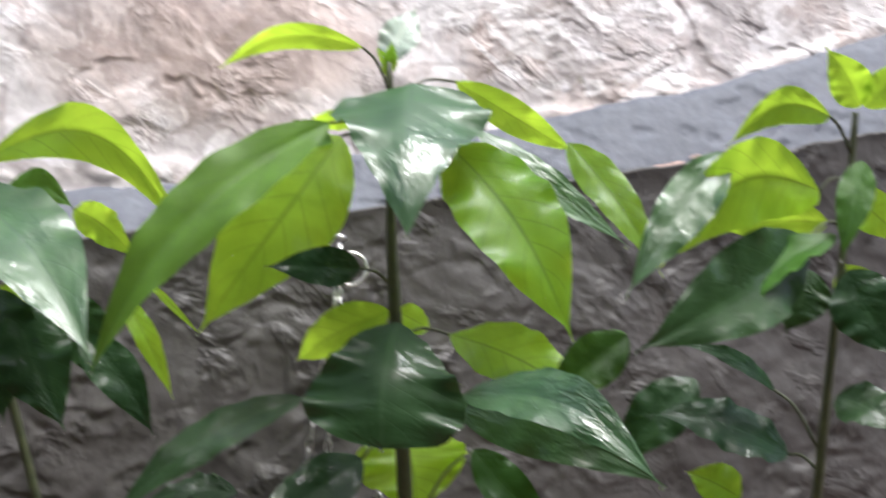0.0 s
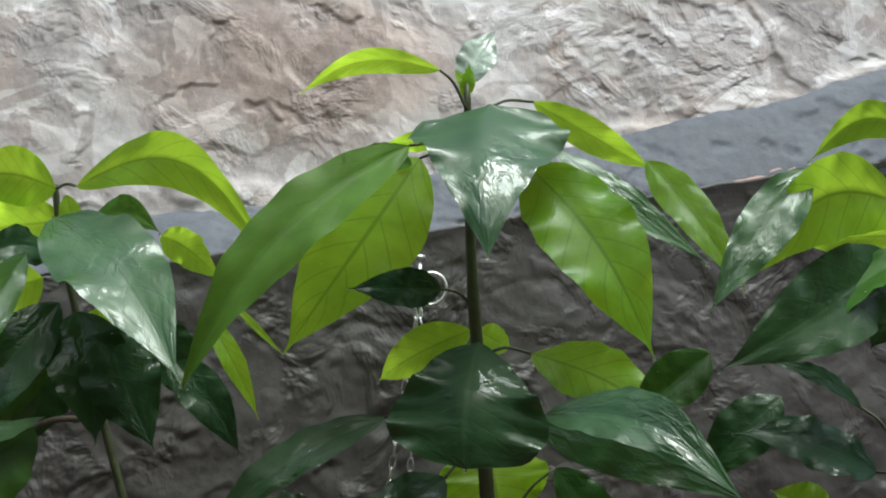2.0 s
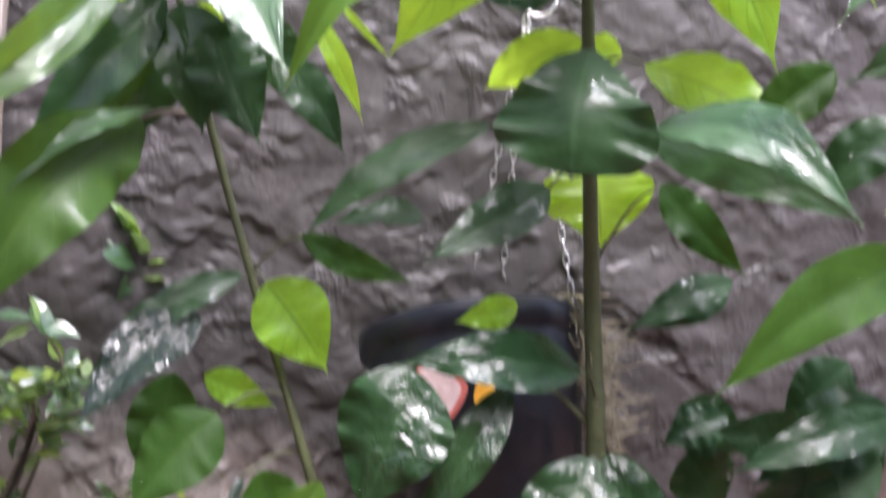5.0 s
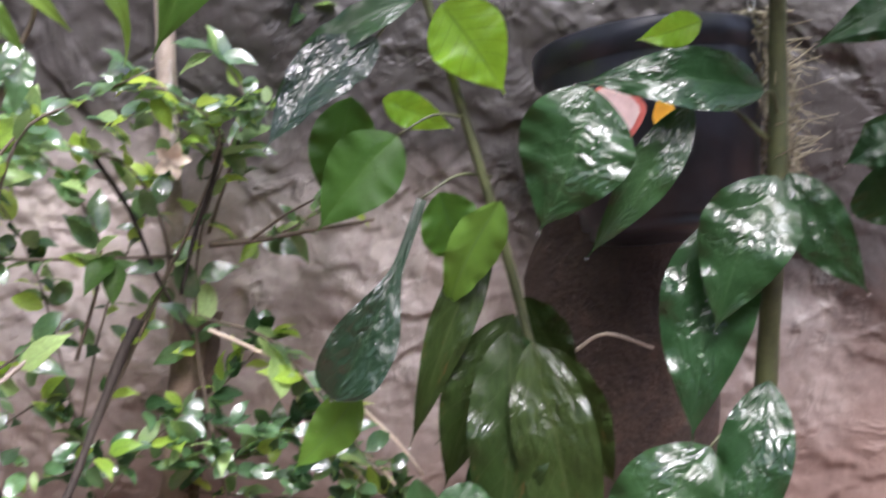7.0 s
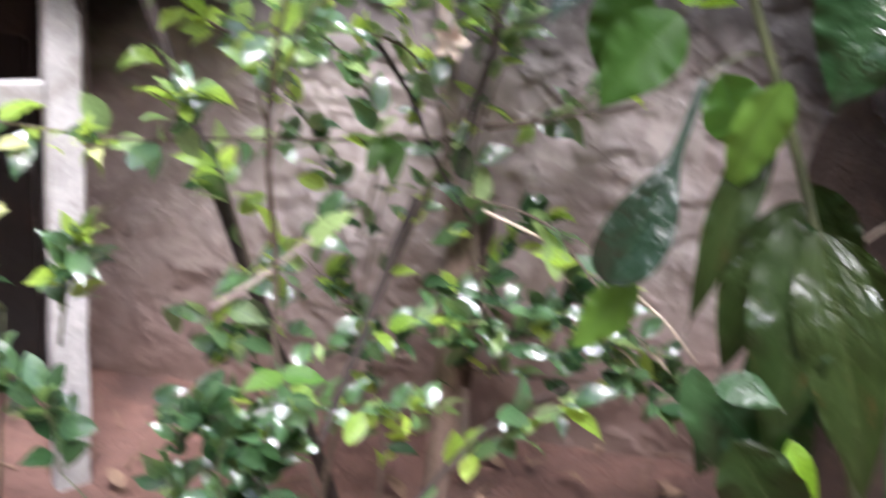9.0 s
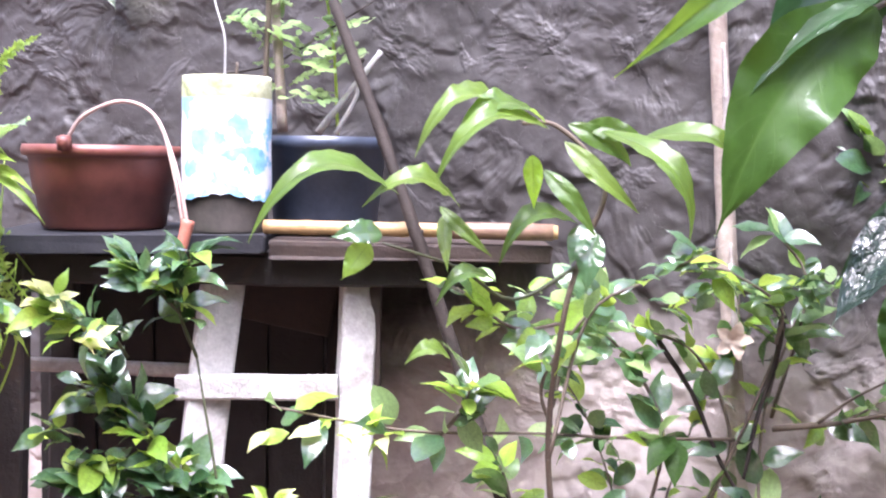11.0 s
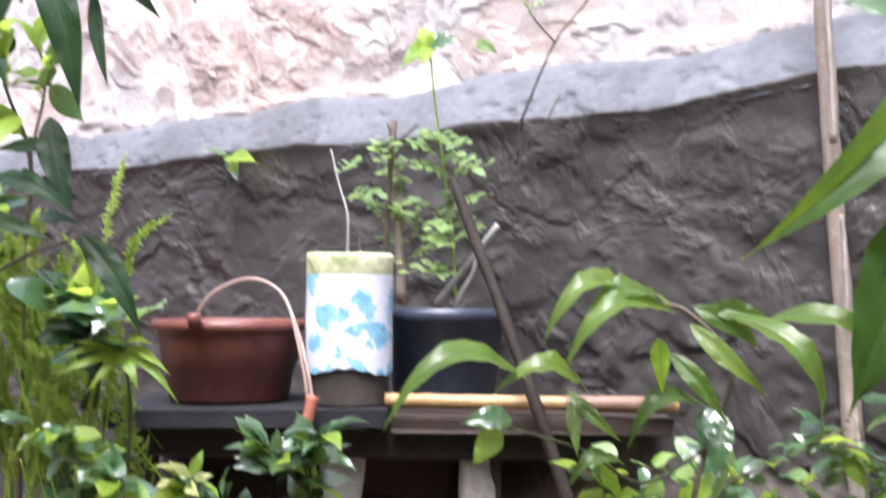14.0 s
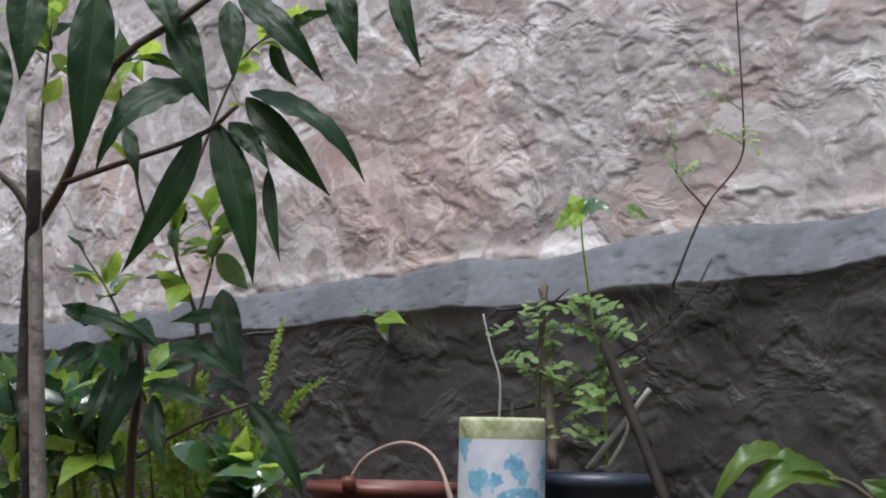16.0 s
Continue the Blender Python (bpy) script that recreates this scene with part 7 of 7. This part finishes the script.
lines = [
    [(0.140, 1.621, 0.118), (0.132, 1.660, 0.220), (0.171, 1.662, 0.274)],
    [(0.203, 1.589, 0.108), (0.187, 1.629, 0.202), (0.226, 1.628, 0.248)],
    [(0.054, 1.657, 0.112), (0.077, 1.688, 0.230), (0.109, 1.696, 0.290)],
    [(-0.083, 1.655, 0.222), (-0.100, 1.680, 0.312), (-0.166, 1.707, 0.376)],
    [(-0.222, 1.677, 0.214), (-0.240, 1.702, 0.304), (-0.275, 1.730, 0.391)],
]
low_bush = thing("low_bush", (0.133, 1.593, -0.034), "low leafy bush with wet dark green leaves", "bush")
branches(low_bush, lines + [[ORIGIN[low_bush], l[0]] for l in lines], 0.004, stem_green)
foliage(low_bush, lines, 230, 0.058, [leaf_small, leaf_small, leaf_dark], [0, 1, 2], 51, 0.1, 0.0)

# ---- flowering shrub in front of the stand ----
lines = [
    [(-0.148, 1.718, 0.442), (-0.227, 1.734, 0.525), (-0.333, 1.755, 0.636), (-0.448, 1.775, 0.730)],
    [(-0.329, 1.754, 0.632), (-0.361, 1.762, 0.678), (-0.405, 1.772, 0.731)],
    [(-0.276, 1.740, 0.769), (-0.299, 1.739, 0.831), (-0.289, 1.719, 0.881), (-0.274, 1.718, 0.919)],
    [(-0.292, 1.740, 0.823), (-0.335, 1.719, 0.873), (-0.359, 1.718, 0.896)],
    [(-0.370, 1.740, 0.768), (-0.397, 1.719, 0.811), (-0.462, 1.698, 0.837)],
    [(-0.444, 1.771, 0.449), (-0.393, 1.761, 0.566), (-0.457, 1.769, 0.596)],
    [(-0.285, 1.750, 0.373), (-0.308, 1.761, 0.534), (-0.302, 1.770, 0.612)],
    [(-0.077, 1.707, 0.389), (-0.062, 1.717, 0.482), (-0.048, 1.724, 0.545)],
]
flower_shrub = thing("flowering_shrub", (-0.168, 1.687, 0.170), "leafy shrub with glossy green leaves and cream-yellow tips", "shrub")
branches(flower_shrub, lines + [[ORIGIN[flower_shrub], lines[0][0]], [ORIGIN[flower_shrub], lines[2][0]], [ORIGIN[flower_shrub], lines[5][0]]], 0.005, stem_green)
foliage(flower_shrub, lines, 290, 0.06, [leaf_small, leaf_small, leaf_dark, leaf_lime], [0, 1, 0], 31, 0.25, 0.1)
foliage(flower_shrub, [[(-0.494, 1.678, 0.855), (-0.427, 1.678, 0.855)], [(-0.437, 1.659, 0.806), (-0.392, 1.659, 0.806)], [(-0.178, 1.713, 0.548), (-0.171, 1.716, 0.571)]], 30, 0.04, [leaf_cream, leaf_cream, leaf_lime], [0, 1], 33, 0.2, 0.0)
foliage(flower_shrub, [[(-0.502, 1.772, 0.675), (-0.392, 1.757, 0.615), (-0.251, 1.745, 0.603)], [(-0.494, 1.735, 0.541), (-0.355, 1.723, 0.529), (-0.185, 1.710, 0.517)], [(-0.713, 1.816, 0.915), (-0.631, 1.817, 0.866), (-0.534, 1.769, 0.793)]], 150, 0.058, [leaf_small, leaf_small, leaf_small, leaf_lime], [0, 1, 2], 37, 0.15, 0.0)
foliage(shrub, [[(-0.172, 1.728, 0.671), (0.013, 1.734, 0.662)]], 14, 0.055, [leaf_lime, leaf_cream, leaf_lime], [0, 1], 35, 0.2, 0.0)

# ---- mango sapling ----
mango = thing("mango_sapling", (-0.849, 1.607, 0.486), "slim mango sapling with long dark drooping leaves", "sapling")
D = mango
tube("trunk", [(-0.849, 1.611, 0.457), (-0.779, 1.391, 1.074), (-0.789, 1.387, 1.179), (-0.788, 1.378, 1.246), (-0.781, 1.363, 1.319), (-0.768, 1.337, 1.382), (-0.765, 1.321, 1.439)], 0.0095, 0.008, trunk_dark, D, sides=12, per=12, knobs=0.2)
tube("branch", [(-0.835, 1.475, 1.392), (-0.783, 1.451, 1.461), (-0.713, 1.411, 1.588), (-0.618, 1.386, 1.642), (-0.536, 1.369, 1.690)], 0.007, 0.004, stem_brown, D)
tube("branch", [(-0.790, 1.452, 1.450), (-0.710, 1.439, 1.472), (-0.605, 1.428, 1.503), (-0.553, 1.420, 1.539)], 0.0045, 0.003, stem_brown, D)
tube("branch", [(-0.839, 1.471, 1.414), (-0.863, 1.462, 1.450), (-0.914, 1.449, 1.492)], 0.006, 0.004, stem_brown, D)
tube("branch", [(-0.739, 1.614, 0.956), (-0.727, 1.573, 1.105), (-0.699, 1.518, 1.221), (-0.706, 1.510, 1.272)], 0.008, 0.004, stem_brown, D)
tube("branch", [(-0.712, 1.554, 1.106), (-0.628, 1.519, 1.147), (-0.548, 1.495, 1.175)], 0.003, 0.002, stem_brown, D)
leaf(D, (-0.584, 1.429, 1.521), (-0.526, 1.426, 1.318), 0.046, (0.262, -0.961, 0.089), leaf_mango, sag=0.06, fold=0.18, profile=lance)
leaf(D, (-0.602, 1.428, 1.509), (-0.684, 1.403, 1.329), 0.036, (0.372, -0.927, -0.040), leaf_mango, sag=0.06, fold=0.18, profile=lance)
leaf(D, (-0.546, 1.429, 1.552), (-0.434, 1.423, 1.425), 0.039, (0.068, -0.991, 0.111), leaf_mango, sag=0.06, fold=0.18, profile=lance)
leaf(D, (-0.542, 1.429, 1.559), (-0.392, 1.426, 1.441), 0.041, (0.425, -0.715, 0.555), leaf_mango, sag=0.2, fold=0.18, profile=lance)
leaf(D, (-0.632, 1.401, 1.662), (-0.577, 1.389, 1.519), 0.042, (0.220, -0.961, 0.167), leaf_mango, sag=0.05, fold=0.18, profile=lance)
leaf(D, (-0.729, 1.384, 1.689), (-0.737, 1.375, 1.463), 0.056, (0.426, -0.905, 0.018), leaf_mango, sag=0.05, fold=0.18, profile=lance)
leaf(D, (-0.812, 1.371, 1.701), (-0.806, 1.352, 1.557), 0.050, (0.465, -0.876, 0.131), leaf_mango, sag=0.05, fold=0.18, profile=lance)
leaf(D, (-0.566, 1.409, 1.670), (-0.549, 1.387, 1.560), 0.034, (0.260, -0.938, 0.230), leaf_mango, sag=0.05, fold=0.18, profile=lance)
leaf(D, (-0.555, 1.410, 1.677), (-0.441, 1.401, 1.561), 0.041, (0.220, -0.934, 0.283), leaf_mango, sag=0.15, fold=0.18, profile=lance)
leaf(D, (-0.437, 1.421, 1.706), (-0.401, 1.404, 1.582), 0.039, (0.115, -0.978, 0.172), leaf_mango, sag=0.1, fold=0.18, profile=lance)
leaf(D, (-0.361, 1.431, 1.714), (-0.324, 1.415, 1.580), 0.028, (0.043, -0.991, 0.131), leaf_mango, sag=0.06, fold=0.18, profile=lance)
leaf(D, (-0.598, 1.419, 1.572), (-0.715, 1.381, 1.448), 0.049, (-0.029, -0.947, 0.321), leaf_mango, sag=0.2, fold=0.18, profile=lance)
leaf(D, (-0.519, 1.446, 1.463), (-0.494, 1.426, 1.345), 0.018, (0.210, -0.956, 0.207), leaf_mango, sag=0.04, fold=0.18, profile=lance)
leaf(D, (-0.567, 1.431, 1.521), (-0.506, 1.408, 1.454), 0.028, (-0.045, -0.958, 0.283), leaf_mango, sag=0.06, fold=0.18, profile=lance)
leaf(D, (-0.854, 1.377, 1.618), (-0.842, 1.360, 1.470), 0.047, (0.468, -0.872, 0.141), leaf_mango, sag=0.05, fold=0.18, profile=lance)
leaf(D, (-0.666, 1.390, 1.703), (-0.618, 1.370, 1.608), 0.041, (0.099, -0.962, 0.254), leaf_mango, sag=0.05, fold=0.18, profile=lance)
leaf(D, (-0.692, 1.415, 1.512), (-0.663, 1.389, 1.439), 0.020, (0.207, -0.895, 0.396), leaf_mango, sag=0.05, fold=0.18, profile=lance)
leaf(D, (-0.594, 1.518, 1.323), (-0.554, 1.490, 1.203), 0.039, (0.200, -0.938, 0.282), leaf_mango, sag=0.04, fold=0.18, profile=lance)
leaf(D, (-0.696, 1.517, 1.232), (-0.734, 1.480, 1.103), 0.036, (0.394, -0.908, 0.145), leaf_mango, sag=0.08, fold=0.18, profile=lance)
leaf(D, (-0.796, 1.495, 1.292), (-0.658, 1.470, 1.243), 0.029, (0.016, -0.871, 0.491), leaf_mango, sag=0.15, fold=0.18, profile=lance)
leaf(D, (-0.663, 1.519, 1.251), (-0.551, 1.491, 1.201), 0.031, (0.008, -0.861, 0.509), leaf_mango, sag=0.15, fold=0.18, profile=lance)
leaf(D, (-0.689, 1.523, 1.204), (-0.580, 1.491, 1.170), 0.026, (-0.075, -0.842, 0.534), leaf_mango, sag=0.1, fold=0.18, profile=lance)
leaf(D, (-0.561, 1.543, 1.180), (-0.479, 1.522, 1.060), 0.036, (0.161, -0.946, 0.282), leaf_mango, sag=0.08, fold=0.18, profile=lance)
leaf(D, (-0.682, 1.526, 1.186), (-0.650, 1.494, 1.090), 0.027, (0.254, -0.887, 0.387), leaf_mango, sag=0.05, fold=0.18, profile=lance)
leaf(D, (-0.594, 1.522, 1.291), (-0.642, 1.467, 1.275), 0.022, (0.613, -0.654, 0.443), leaf_mango, sag=0.1, fold=0.18, profile=lance)
leaf(D, (-0.706, 1.510, 1.272), (-0.702, 1.470, 1.205), 0.025, (0.410, -0.768, 0.492), leaf_mango, sag=0.05, fold=0.18, profile=lance)
leaf(D, (-0.764, 1.501, 1.278), (-0.778, 1.446, 1.294), 0.028, (0.966, -0.190, 0.173), leaf_mango, sag=0.1, fold=0.18, profile=lance)
leaf(D, (-0.710, 1.508, 1.279), (-0.659, 1.469, 1.247), 0.024, (-0.166, -0.741, 0.651), leaf_mango, sag=0.1, fold=0.18, profile=lance)
leaf(D, (-0.736, 1.514, 1.221), (-0.758, 1.472, 1.134), 0.025, (0.456, -0.844, 0.283), leaf_mango, sag=0.1, fold=0.18, profile=lance)
leaf(D, (-0.757, 1.506, 1.249), (-0.785, 1.457, 1.211), 0.027, (0.596, -0.681, 0.425), leaf_mango, sag=0.1, fold=0.18, profile=lance)
leaf(D, (-0.625, 1.572, 1.202), (-0.548, 1.513, 1.189), 0.022, (-0.381, -0.645, 0.662), leaf_mango, sag=0.1, fold=0.18, profile=lance)

# ---- stake beside the mango ----
mango_stake = thing("garden_stake", (-0.708, 1.458, 0.000), "straight pale grey wooden stake beside the mango trunk", "stake")
tube("pole", [(-0.708, 1.458, 0.000), (-0.755, 1.369, 1.061), (-0.765, 1.350, 1.290), (-0.775, 1.331, 1.518)], 0.0098, 0.0082, bark_grey, mango_stake, sides=12, per=10, knobs=0.1)

# ---- lime-leaved bush behind the mango ----
lines = [
    [(-0.771, 1.921, 1.190), (-0.761, 1.904, 1.316), (-0.796, 1.882, 1.432), (-0.786, 1.870, 1.522)],
    [(-0.761, 1.904, 1.316), (-0.733, 1.891, 1.433), (-0.750, 1.879, 1.496)],
    [(-0.843, 1.912, 1.189), (-0.887, 1.884, 1.332), (-0.940, 1.864, 1.421)],
    [(-0.832, 1.876, 1.441), (-0.858, 1.856, 1.548), (-0.876, 1.810, 1.704), (-0.840, 1.811, 1.731)],
    [(-1.011, 1.829, 1.591), (-1.001, 1.813, 1.708), (-0.991, 1.801, 1.798)],
    [(-0.768, 1.869, 1.549), (-0.685, 1.852, 1.739), (-0.595, 1.856, 1.794)],
]
lime_bush = thing("lime_bush", (-0.802, 1.997, 0.650), "thin bush with bright lime and dark round leaves", "bush")
branches(lime_bush, lines + [[ORIGIN[lime_bush], lines[0][0]], [ORIGIN[lime_bush], lines[2][0]]], 0.005, stem_brown)
foliage(lime_bush, lines, 90, 0.075, [leaf_lime, leaf_lime, leaf_lime, leaf_small, leaf_dark], [0, 3, 1], 41, 0.3, 0.3)

# ---- unseen wall added behind the camera to cut skylight and reflections ----
part("wall_house", box_bm((16.0, 0.25, 3.4), pose(0, -1.75, 1.7, 0, 0, -28), 0.01), blocker_paint)
tagged(bpy.data.objects["wall_house"], "plain unseen wall added behind the camera to block skylight", "wall", "", "structure")
